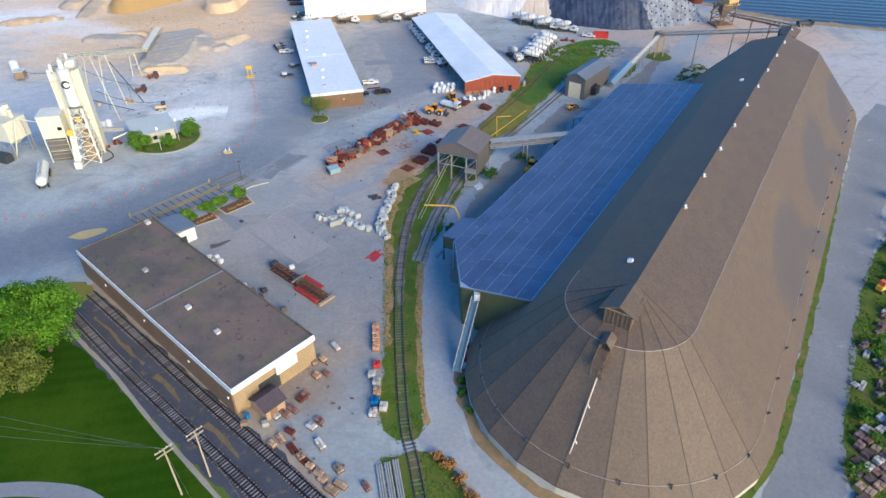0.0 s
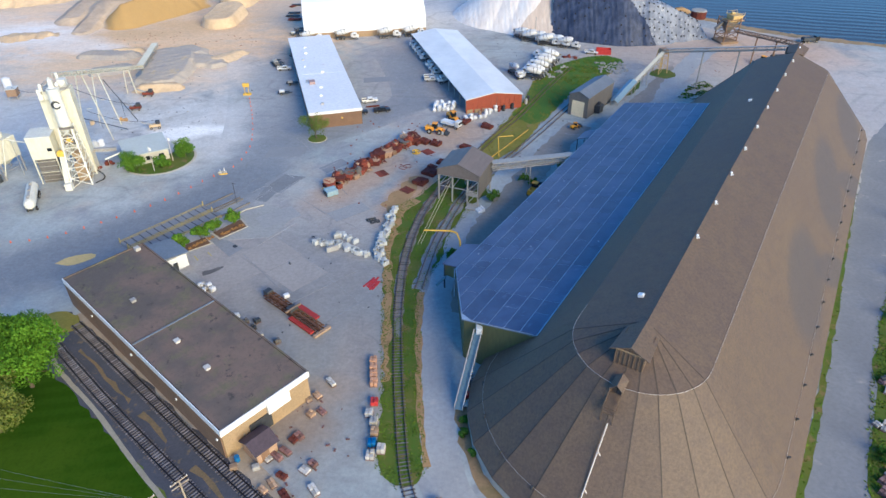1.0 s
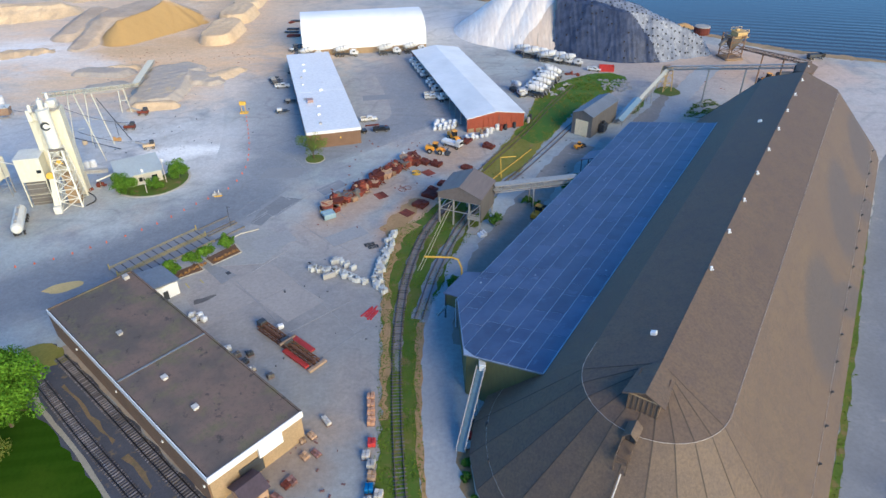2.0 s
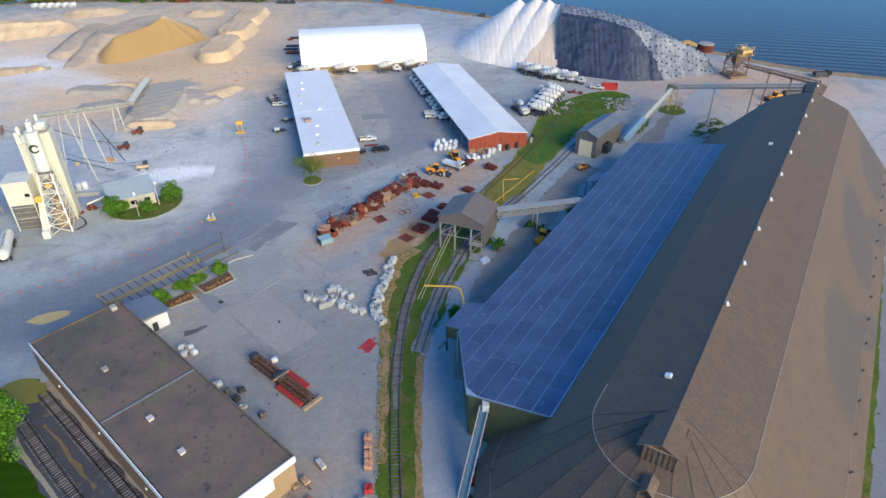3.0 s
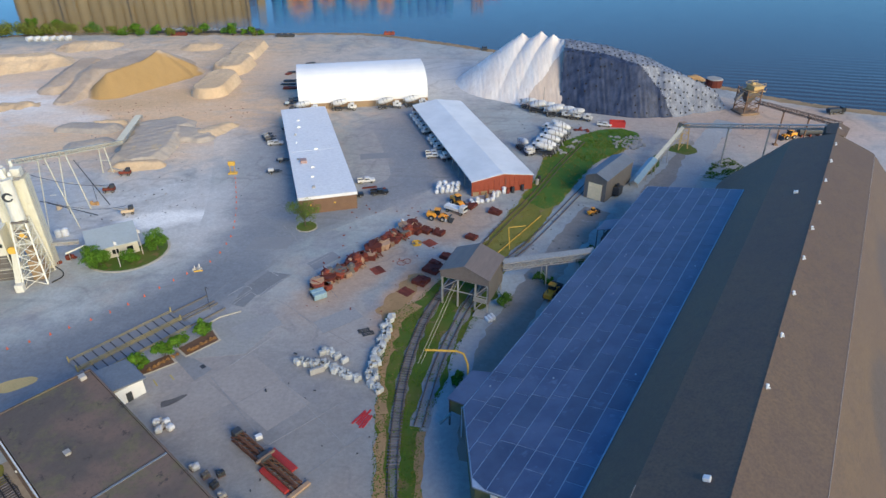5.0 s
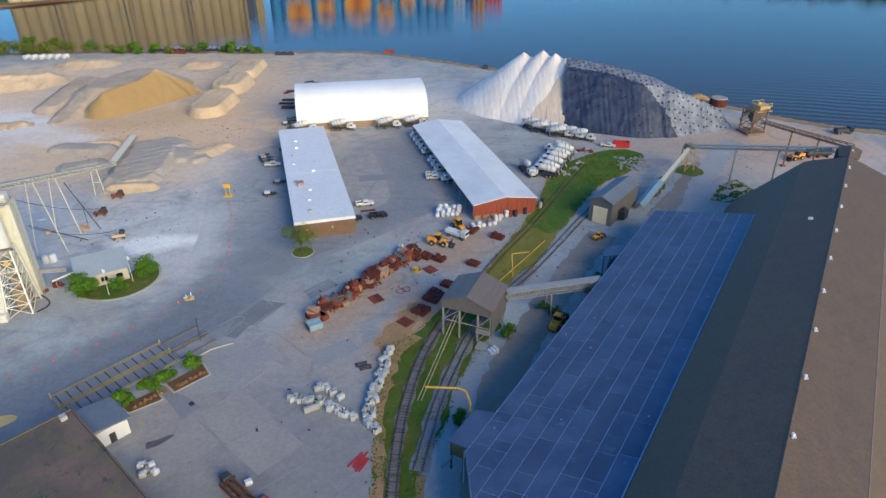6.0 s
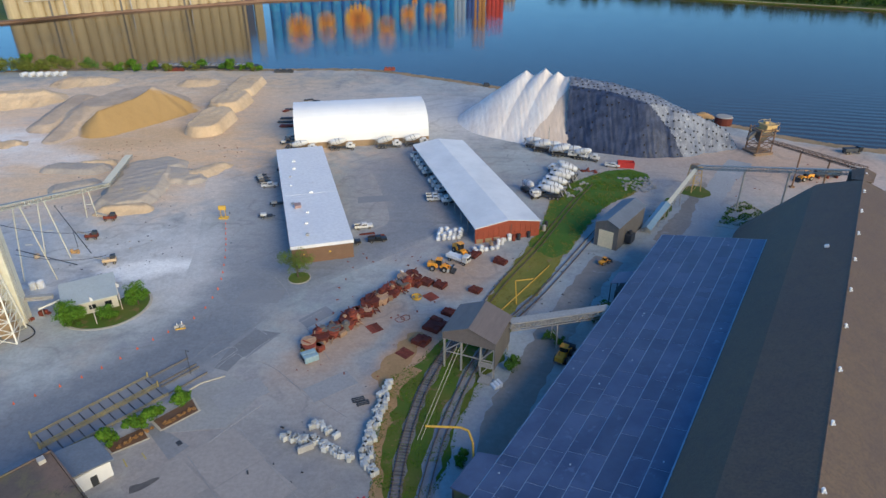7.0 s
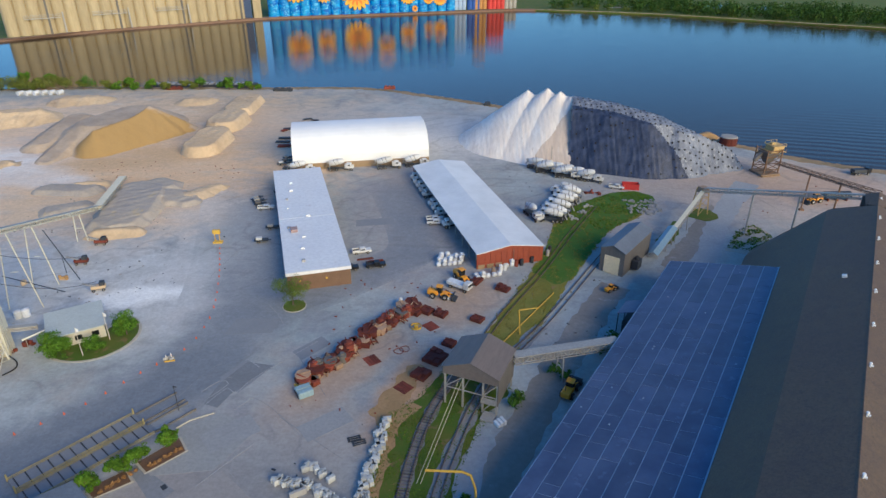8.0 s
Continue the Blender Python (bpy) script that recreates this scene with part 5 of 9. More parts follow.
truss("conveyor_bridge", (12.6, 157.9, 6.8), (35.9, 166.0, 5.2), 2.2, 1.8, "pale steel conveyor bridge between hopper shed and annex", bays=14, legs=((0.45, 0.5),), roofed=True)
truss("conveyor_bridge", (84.0, 248.2, 8.4), (109.4, 207.6, 22.6), 1.5, 1.3, "grey steel conveyor bridge climbing to the barn ridge", ("steel", "steel"), 26, ((0.35, 0.0), (0.64, 0.0)), True)
truss("conveyor_bridge", (125.2, 284.8, 5.2), (112.3, 208.6, 23.2), 1.6, 1.3, "brown lattice conveyor climbing from the loading tower to the barn ridge", ("brick", "greywall"), 30, ((0.42, 0.0), (0.72, 0.0)))
hd = part("head_house", BM(), M["greywall"], barn, "grey sheet-metal conveyor head house")
b = BM()
box(b, -1.6, Y1 + 7.9, 20.4, 3.4, 2.2, 3.2, bevel=0.06)
b.to_mesh(hd.data)
b.free()
for x in (-3.2, 0.0):
    b = BM()
    bar(b, (x, Y1 + 8.8, roof_z(14.0) - 2.0), (x, Y1 + 8.8, 20.5), 0.2)
    part("leg", b, M["dark"], hd)
b = BM()
bar(b, (-3.4, Y1 + 9.2, 24.5), (0.4, Y1 + 9.2, 24.5), 0.1)
for x in (-3.4, -1.5, 0.4):
    bar(b, (x, Y1 + 9.2, 23.5), (x, Y1 + 9.2, 24.5), 0.08)
part("railing", b, M["pipe"], hd)
truss("conveyor_bridge", (83.6, 248.6, 7.6), (61.0, 219.0, 0.8), 1.3, 1.0, "pale covered conveyor running down to the grey shed", ("steel", "feedcover"), 16, ((0.4, 0.3), (0.75, 0.3)), True)
t = thing("conveyor_hood", pose(0, 0, 0), "pale blue sheet-metal hood over the low end of the conveyor", "hood")
along = Vector((0.607, 0.795, 0))
out = Vector((0.795, -0.607, 0))
foot = Vector((58.8, 216.6, 0))
b = BM()
for s_ in (-1, 1):
    slab(b, [tuple(foot + out * (s_ * 1.5) + Vector((0, 0, 1.5))), tuple(foot + Vector((0, 0, 2.3))), tuple(foot + along * 15 + Vector((0, 0, 5.4))), tuple(foot + along * 15 + out * (s_ * 1.5) + Vector((0, 0, 4.6)))], 0.12)
part("roof", b, mat("pale_blue_sheet", (0.30, 0.42, 0.52), (0.24, 0.34, 0.43), 0.5, coarse=0.4, fine=2, bump=0.1), t)
for k in (0.4, 7.0, 14.4):
    b = BM()
    for s_ in (-1.35, 1.35):
        q = foot + along * k + out * s_
        bar(b, (q.x, q.y, 0), (q.x, q.y, 1.5 + 3.1 * k / 15), 0.16)
    part("post", b, M["steel"], t)

# ---- small grey shed by the siding ----
GS = pose(50.4, 215.4, 0, 0, 0, -37)
gs = thing("grey_shed", GS, "grey corrugated shed with a large white door", "shed")
b = BM()
gable(b, -3.5, 3.5, -9.6, 9.6, 0, 7.2, 8.6)
part("wall", b, M["greywall"], gs)
b = BM()
for s in (-1, 1):
    slab(b, [(s * 3.8, -9.9, 7.2), (0, -9.9, 8.8), (0, 9.9, 8.8), (s * 3.8, 9.9, 7.2)], 0.12)
part("roof", b, M["greyroof"], gs)
b = BM()
for k in range(5):
    box(b, 0, -9.7, 0.1 + k * 1.06, 4.4, 0.12, 1.0)
part("door", b, mat("cream_door", (0.90, 0.76, 0.48), (0.84, 0.70, 0.44), 0.6), gs, "cream sectional door")
b = BM()
box(b, 4.6, -3, 0.6, 2.0, 3.0, 2.6, bevel=0.06)
cyl(b, 4.6, -3, 3.2, 0.5, 0.9)
part("side_unit", b, M["dark"], gs, "dark machinery against the wall")

# ---- transfer tower, loading tower, shore tank ----
ochre = mat("ochre_paint", (0.60, 0.43, 0.17), (0.44, 0.30, 0.12), 0.7)
t2 = thing("transfer_tower", pose(84, 250, 0, 0, 0, 20), "ochre steel conveyor transfer tower", "tower")
for x in (-1.3, 1.3):
    for y in (-1.3, 1.3):
        b = BM()
        bar(b, (x * 1.5, y * 1.5, 0), (x, y, 9.0), 0.34)
        part("leg", b, ochre, t2)
b = BM()
for z in (3, 6):
    for s in (-1.4, 1.4):
        bar(b, (-1.4, s, z), (1.4, s, z), 0.16)
        bar(b, (s, -1.4, z), (s, 1.4, z), 0.16)
        bar(b, (-1.4, s, z - 3), (1.4, s, z), 0.12)
part("bracing", b, ochre, t2)
b = BM()
box(b, 0, 0, 7.4, 2.6, 2.6, 2.0, bevel=0.1)
part("head_box", b, M["wood"], t2)

t3 = thing("loading_tower", pose(123.4, 289.2, 0, 0, 0, 15) @ Matrix.Diagonal((1.08, 1.08, 0.95, 1)), "yellow-brown ship loading tower with a hopper", "tower")
for x in (-3, 3):
    for y in (-3, 3):
        b = BM()
        bar(b, (x, y, 0), (x, y, 11), 0.35)
        part("leg", b, M["brick"], t3)
for z in (2.6, 5.2, 7.8, 10.4):
    for s in (-3, 3):
        for p, q in (((-3, s, z), (3, s, z)), ((s, -3, z), (s, 3, z)), ((-3, s, z - 2.6), (3, s, z)), ((s, 3, z - 2.6), (s, -3, z))):
            b = BM()
            bar(b, p, q, 0.2)
            part("brace", b, M["brick"], t3)
for x in (-1.6, 1.5, 4.6):
    for y in (-2.8, 2.8):
        b = BM()
        bar(b, (x, y, 9.8), (x, y, 11.2), 0.12)
        part("rail_post", b, M["brick"], t3)
b = BM()
cyl(b, 0, 0, 4.5, 1.2, 5.0, 3.8, seg=4, rz=45)
part("hopper", b, M["greywall"], t3)
b = BM()
box(b, 1.5, 0, 9.6, 6.4, 5.6, 0.2)
box(b, 2.0, 0, 9.8, 4.4, 4.4, 2.0, bevel=0.1)
box(b, 2.0, 0, 11.8, 5.0, 5.0, 0.2)
for x in (-0.4, 2.0, 4.4):
    for y in (-2.4, 2.4):
        bar(b, (x, y, 12.0), (x, y, 13.0), 0.1)
for y in (-2.4, 2.4):
    bar(b, (-0.4, y, 13.0), (4.4, y, 13.0), 0.1)
box(b, 1.2, 0.6, 12.0, 1.4, 1.2, 0.9, bevel=0.08)
part("cabin", b, ochre, t3, "ochre cabin on top")
b = BM()
bar(b, (-3, 0, 9), (-6.5, -1, 6.5), 1.0, 1.2)
part("chute", b, M["greywall"], t3)
b = BM()
bar(b, (-5, -4, 1.0), (3, -4, 1.0), 0.4)
box(b, 0, 0, 0, 7.5, 7.5, 0.8, bevel=0.1)
part("base", b, M["wood"], t3)

tk = thing("shore_tank", pose(123.5, 326.0, 0), "low rusty round tank at the water edge", "tank")
b = BM()
cyl(b, 0, 0, 0, 3.6, 3.4, seg=24)
part("shell", b, M["darkred"], tk)
for k in range(12):
    a = 2 * math.pi * k / 12
    b = BM()
    bar(b, (3.62 * math.cos(a), 3.62 * math.sin(a), 0), (3.62 * math.cos(a), 3.62 * math.sin(a), 3.4), 0.14)
    part("rib", b, M["darkred"], tk)
b = BM()
cyl(b, 0, 0, 3.4, 3.8, 0.35, 3.3, seg=24)
part("lid", b, M["concrete"], tk)

# ---- concrete batching plant ----
bp = thing("batching_plant", pose(-101.0, 165.0, 0, 0, 0, 14), "tall cream concrete batching plant with silo and lattice tower", "batching plant")
b = BM()
cyl(b, -0.3, 0.3, 15.6, 1.5, 10.2, seg=20)
cyl(b, -0.3, 0.3, 13.6, 0.6, 2.0, 1.5, seg=20)
for z in (17.0, 19.4, 24.4):
    cyl(b, -0.3, 0.3, z, 1.56, 0.14, seg=20)
part("silo", b, M["silo_white"], bp, "round off-white cement silo")
b = BM()
box(b, 1.3, 4.3, 0.0, 3.2, 3.8, 24.6, bevel=0.08)
part("elevator_shaft", b, M["cream"], bp, "tall cream elevator casing")
b = BM()
box(b, -2.9, 4.9, 5.6, 4.4, 4.2, 16.6, bevel=0.1)
part("aggregate_bin", b, M["cream"], bp, "cream aggregate bin block")
for z in (9.5, 13.5, 18.0, 21.4):
    b = BM()
    box(b, -2.9, 2.74, z, 4.4, 0.14, 0.28)
    part("stiffener", b, M["cream"], bp)
for x in (-5.0, -3.6, -2.2, -0.8):
    b = BM()
    box(b, x, 2.76, 5.6, 0.16, 0.1, 16.4)
    part("stiffener", b, M["cream"], bp)
for z in (6.0, 12.0, 18.0):
    b = BM()
    box(b, 1.3, 2.36, z, 3.3, 0.1, 0.22)
    part("stiffener", b, M["cream"], bp)
for x, y in ((-4.9, 3.0), (-4.9, 6.8), (-0.9, 6.8)):
    b = BM()
    bar(b, (x, y, 0), (x, y, 5.8), 0.3)
    part("bin_leg", b, M["cream"], bp)
b = BM()
box(b, -7.4, 1.2, 7.3, 6.0, 6.4, 6.4, bevel=0.08)
part("mixer_house", b, M["cream"], bp, "cream sheet-metal mixer house")
b = BM()
box(b, -7.4, 1.2, 13.7, 6.3, 6.7, 0.16)
part("house_roof", b, M["silo_white"], bp)
b = BM()
box(b, -5.4, -2.06, 9.6, 1.1, 0.12, 0.9)
part("house_window", b, M["glass"], bp)
b = BM()
box(b, -7.6, 0.4, 0, 4.6, 2.8, 7.2)
part("lower_house", b, M["greywall"], bp, "grey corrugated truck bay wall")
for x in (-10.2, -4.6):
    for y in (-1.8, 4.2):
        b = BM()
        bar(b, (x, y, 0), (x, y, 7.4), 0.28)
        part("house_leg", b, M["cream"], bp)
for z in (3.4, 6.6):
    b = BM()
    bar(b, (-10.2, -1.8, z), (-4.6, -1.8, z), 0.14)
    part("rail", b, M["cream"], bp)
LEGS = [((-1.8, -6.4, 0), (-1.7, -1.2, 15.4)), ((3.0, -5.2, 0), (1.3, -1.2, 15.4)), ((-1.8, 1.6, 0), (-1.7, 1.6, 15.4)), ((3.0, 1.4, 0), (1.3, 1.6, 15.4))]
for p, q in LEGS:
    b = BM()
    bar(b, p, q, 0.34)
    part("leg", b, M["silo_white"], bp)
at = lambda k, f: Vector(LEGS[k][0]).lerp(Vector(LEGS[k][1]), f)
for k in range(6):
    f0, f1 = k / 6, (k + 1) / 6
    for a, c in ((0, 1), (0, 2), (1, 3)):
        for p, q, w in ((at(a, f1), at(c, f1), 0.2), (at(a, f0), at(c, f1), 0.14), (at(c, f0), at(a, f1), 0.14)):
            b = BM()
            bar(b, p, q, w)
            part("brace", b, M["silo_white"], bp)
b = BM()
box(b, 0.2, -1.2, 15.0, 3.6, 0.5, 0.5)
box(b, -0.2, -1.3, 10.6, 2.8, 0.14, 2.8)
part("sign_board", b, M["greywall"], bp, "grey sign board in the lattice")
b = BM()
cyl(b, -0.2, -1.42, 11.9, 1.15, 0.08, seg=3, rx=90)
part("warning_sign", b, M["yellow"], bp, "yellow warning triangle")
b = BM()
cyl(b, -0.3, -1.22, 21.8, 1.15, 0.12, seg=24, rx=90)
part("sign", b, M["dark"], bp, "round dark sign on the silo")
b = BM()
cyl(b, -0.1, -1.34, 21.8, 0.66, 0.1, seg=20, rx=90)
box(b, 0.55, -1.4, 21.5, 0.9, 0.1, 0.6)
part("sign_centre", b, M["silo_white"], bp)
b = BM()
box(b, 0.8, -1.6, 0.2, 3.0, 2.6, 5.2, bevel=0.08)
cyl(b, 0.8, -1.6, 5.4, 0.6, 3.2, 1.6, seg=4, rz=45)
part("weigh_hopper", b, M["tanwall"], bp, "tan weigh hopper inside the lattice")
b = BM()
cyl(b, -2.9, -2.4, 8.8, 1.0, 0.5, seg=18, rx=90)
cyl(b, -2.9, -2.0, 7.4, 0.5, 1.6, seg=12)
part("yellow_valve", b, M["yellow"], bp, "yellow round hopper mouth")
b = BM()
bar(b, (-2.6, -6.6, 1.2), (-2.7, -2.4, 8.4), 1.3, 0.5)
part("inclined_chute", b, M["cream"], bp)
b = BM()
box(b, -2.4, -6.9, 0, 1.8, 1.6, 2.0, bevel=0.1)
part("control_cabinet", b, M["silo_white"], bp)
b = BM()
box(b, -0.6, 3.6, 24.8, 6.0, 5.2, 0.18)
part("top_platform", b, M["steel"], bp)
for z in (25.4, 25.9):
    for p, q in (((-3.5, 1.1), (2.3, 1.1)), ((-3.5, 6.1), (2.3, 6.1)), ((-3.5, 1.1), (-3.5, 6.1)), ((2.3, 1.1), (2.3, 6.1))):
        b = BM()
        bar(b, (p[0], p[1], z), (q[0], q[1], z), 0.09)
        part("top_rail", b, M["steel"], bp)
for x, y, z, sx, sy, sz in ((1.3, 4.0, 24.9, 2.0, 2.2, 2.0), (-2.6, 3.2, 22.2, 2.0, 2.0, 2.4), (-4.2, 2.4, 22.2, 1.2, 1.4, 3.0)):
    b = BM()
    box(b, x, y, z, sx, sy, sz, bevel=0.1)
    part("filter_housing", b, M["silo_white"], bp)
for x, y, z, r, h in ((-0.6, 1.0, 25.8, 0.7, 2.2), (0.1, 5.4, 25.0, 0.5, 3.2), (-1.8, 5.2, 25.0, 0.8, 1.6)):
    b = BM()
    cyl(b, x, y, z, r, h, r * 0.7, seg=12)
    part("filter", b, M["silo_white"], bp)
b = BM()
pts = smooth_line([(-1.8, 1.2, 26.6), (-3.2, 1.6, 26.0), (-4.0, 2.0, 23.0)], 0.8)
for p, q in zip(pts[:-1], pts[1:]):
    bar(b, p, q, 0.4, seg=8)
part("duct", b, M["steel"], bp)

for k in range(5):
    b = BM()
    z = 1.2 + k * 1.35
    bar(b, (-10.4, -2.0, z), (-10.4, 4.4, z), 0.1)
    bar(b, (-10.4, -2.0, z), (-4.4, -2.0, z), 0.1)
    part("bay_rail", b, M["steel"], bp)
b = BM()
for x in (2.96, 3.5):
    bar(b, (x, 3.0, 0.2), (x, 3.0, 24.6), 0.09)
for k in range(40):
    bar(b, (2.96, 3.0, 0.6 + 0.6 * k), (3.5, 3.0, 0.6 + 0.6 * k), 0.06)
part("ladder", b, M["steel"], bp, "steel access ladder")
b = BM()
pts = smooth_line([(3.4, 1.0, 1.2), (5.2, -0.6, 0.4), (5.6, -3.0, 0.3), (3.8, -5.0, 0.3)], 0.6)
for p, q in zip(pts[:-1], pts[1:]):
    bar(b, p, q, 0.28, seg=8)
part("hose", b, M["rubber"], bp, "black hose on the ground")
for x, y, z in ((-3.4, 1.4, 24.9), (-2.2, 6.0, 24.9), (0.6, 1.6, 24.9)):
    b = BM()
    cyl(b, x, y, z, 0.45, 1.6, seg=12)
    cyl(b, x, y, z + 1.6, 0.45, 0.4, 0.15, seg=12)
    part("filter", b, M["silo_white"], bp)

# second plant at the edge, silo lorry
p2 = thing("aggregate_plant", pose(-124, 165, 0, 0, 0, -20), "smaller cream aggregate plant beside the batching plant", "plant")
b = BM()
box(b, 0, 2, 5.0, 6.4, 7.0, 6.0, bevel=0.1)
part("bin", b, M["cream"], p2)
for x in (-2.9, 2.9):
    for y in (-1.2, 5.2):
        b = BM()
        bar(b, (x, y, 0), (x, y, 5.2), 0.3)
        part("leg", b, M["steel"], p2)
b = BM()
bar(b, (-2.9, -1.2, 0.2), (2.9, -1.2, 5), 0.16)
bar(b, (2.9, -1.2, 0.2), (-2.9, -1.2, 5), 0.16)
part("brace", b, M["steel"], p2)
b = BM()
cyl(b, -1.0, 4, 11.0, 0.9, 3.0)
cyl(b, 1.2, 3, 11.0, 0.6, 2.2)
part("filter", b, M["cream"], p2)
b = BM()
pts = smooth_line([(3.0, 3.0, 11.2), (4.6, 1.0, 11.0), (5.0, -1.0, 6.0), (4.4, -2.0, 2.0)], 0.8)
for p, q in zip(pts[:-1], pts[1:]):
    bar(b, p, q, 0.35, seg=8)
part("pipe", b, M["cream"], p2)
b = BM()
box(b, 0.5, -3.4, 0, 4.4, 2.6, 2.2)
part("grate", b, M["dark"], p2)
b = BM()
cyl(b, 0, 2, 3.0, 1.0, 2.2, 3.6, seg=4, rz=45)
part("hopper", b, M["cream"], p2)
for z in (2.4, 3.8):
    b = BM()
    for p, q in (((-3.4, -1.6), (3.4, -1.6)), ((3.4, -1.6), (3.4, 5.6)), ((-3.4, -1.6), (-3.4, 5.6))):
        bar(b, (p[0], p[1], z), (q[0], q[1], z), 0.1)
    part("guard_rail", b, M["steel"], p2)
b = BM()
box(b, -2.2, 4.0, 11.0, 2.2, 2.2, 2.4, bevel=0.1)
part("dust_collector", b, M["silo_white"], p2)

for a, c, w, lab in (((-120.4, 166.5, 10.8), (-108.6, 165.0, 9.6), 0.3, "white pipe run between the two plants"), ((-97.2, 171.0, 2.4), (-93.2, 173.6, 3.4), 0.5, "pale pipe from plant to office hut")):
    t = thing("pipe_run", pose(0, 0, 0), lab, "pipe")
    b = BM()
    bar(b, a, c, w, seg=8)
    part("pipe", b, M["silo_white"], t)
    b = BM()
    for f in (0.15, 0.85):
        p = Vector(a).lerp(Vector(c), f)
        bar(b, (p.x, p.y, 0), p, 0.14)
    part("support", b, M["steel"], t)
for a, c in (((-103.6, 169.4, 24.6), (-151.8, 222.0, 4.0)), ((-97.4, 170.4, 17.5), (-92.5, 196.4, 3.2)), ((-103.6, 172.0, 25.2), (-104.6, 211.4, 2.6))):
    pts = [Vector(a).lerp(Vector(c), k / 10) - Vector((0, 0, 1.6 * (k / 10) * (1 - k / 10) * 4)) for k in range(11)]
    b = BM()
    tube(b, pts, 0.065)
    single("cable", b, M["dark"], "slack black cable hung from the batching plant", "cable")
truss("conveyor_bridge", (-105.0, 174.5, 25.4), (-114.3, 242.9, 3.6), 1.9, 1.2, "long pale conveyor from the sand pile to the batching plant", ("cream", "steel"), 34, ((0.2, 3.2), (0.37, 2.4), (0.76, 0.7)), True)
truss("conveyor_bridge", (-115.4, 244.5, 3.2), (-121.2, 275.0, 2.2), 2.4, 0.8, "cream covered feed conveyor through the sand", ("steel", "feedcover"), 10, ((0.3, 0.2), (0.8, 0.2)), True)

# ---- plant office on its island ----
of = thing("plant_office", pose(-88, 177.2, 0, 0, 0, 31), "small pale office hut with a grey-green roof", "office hut")
b = BM()
box(b, 0, 0, 0, 11.2, 9.4, 3.7)
part("wall", b, mat("pale_siding", (0.58, 0.56, 0.50), (0.50, 0.48, 0.42), 0.7), of)
b = BM()
slab(b, [(-6.2, -5.6, 3.8), (6.2, -5.6, 3.8), (6.2, 5.6, 4.5), (-6.2, 5.6, 4.5)], 0.2)
part("roof", b, mat("grey_green_roof", (0.52, 0.56, 0.55), (0.45, 0.48, 0.47), 0.6), of)
for x in (-3.5, 0, 3.5):
    b = BM()
    box(b, x, -4.72, 1.2, 1.5, 0.1, 1.2)
    part("window", b, M["glass"], of)
b = BM()
box(b, 5.65, -1.0, 0, 0.1, 1.0, 2.1)
part("door", b, M["dark"], of)
truss("walkway", (-94.5, 173.5, 4.2), (-100.5, 170.5, 5.2), 1.2, 0.7, "short pale walkway from office to plant", bays=4, legs=(), roofed=True, cat="walkway")
isl = [(-93.8, 172.2), (-91.6, 168.8), (-87, 166.2), (-82, 166), (-77.4, 168), (-74.2, 172.5), (-73.6, 177.5), (-75.4, 182), (-79, 184), (-84, 176), (-90, 174)]
sheet("kerb", isl, 0.16, M["kerb"], "pale concrete kerb round the planted island", "kerb", rounded=1.5)
cx, cy = -83.5, 175
sheet("planting_island", [(cx + (x - cx) * 0.94, cy + (y - cy) * 0.94) for x, y in isl], 0.2, M["grass"], "planted island of grass and shrubs", "planting", rounded=1.5)

# ---- stockpiles ----
def bumps(x, y, seed, scale):
    r = np.random.RandomState(seed)
    z = np.zeros_like(x)
    for k in range(14):
        a, w = r.uniform(0, 2 * np.pi), scale * r.uniform(0.5, 3.0)
        z += np.sin((x * np.cos(a) + y * np.sin(a)) * w + r.uniform(0, 6.28)) / (1 + 0.6 * k)
    return z / 3.0


def heap_height(x, y, segs, seed, rough, scale, run=1.0):
    h = np.full_like(x, -5.0)
    warp = 1.3 if run == 1.0 else 0.3
    x, y = x + warp * bumps(x, y, seed + 11, 0.3), y + warp * bumps(x, y, seed + 12, 0.35)
    for x0, y0, h0, x1, y1, h1, slope, flat in segs:
        dx, dy = x1 - x0, y1 - y0
        t = np.clip(((x - x0) * dx + (y - y0) * dy) / (dx * dx + dy * dy + 1e-9), 0, 1)
        d = np.hypot(x - x0 - t * dx, y - y0 - t * dy)
        h = np.maximum(h, h0 + (h1 - h0) * t - slope * np.maximum(d - flat, 0) - 0.02 * d)
    y = y * run
    return h + rough * bumps(x, y, seed, scale) + rough * 0.5 * bumps(x, y, seed + 50, scale * 3.1) + rough * 0.3 * bumps(x, y, seed + 80, scale * 7.7)


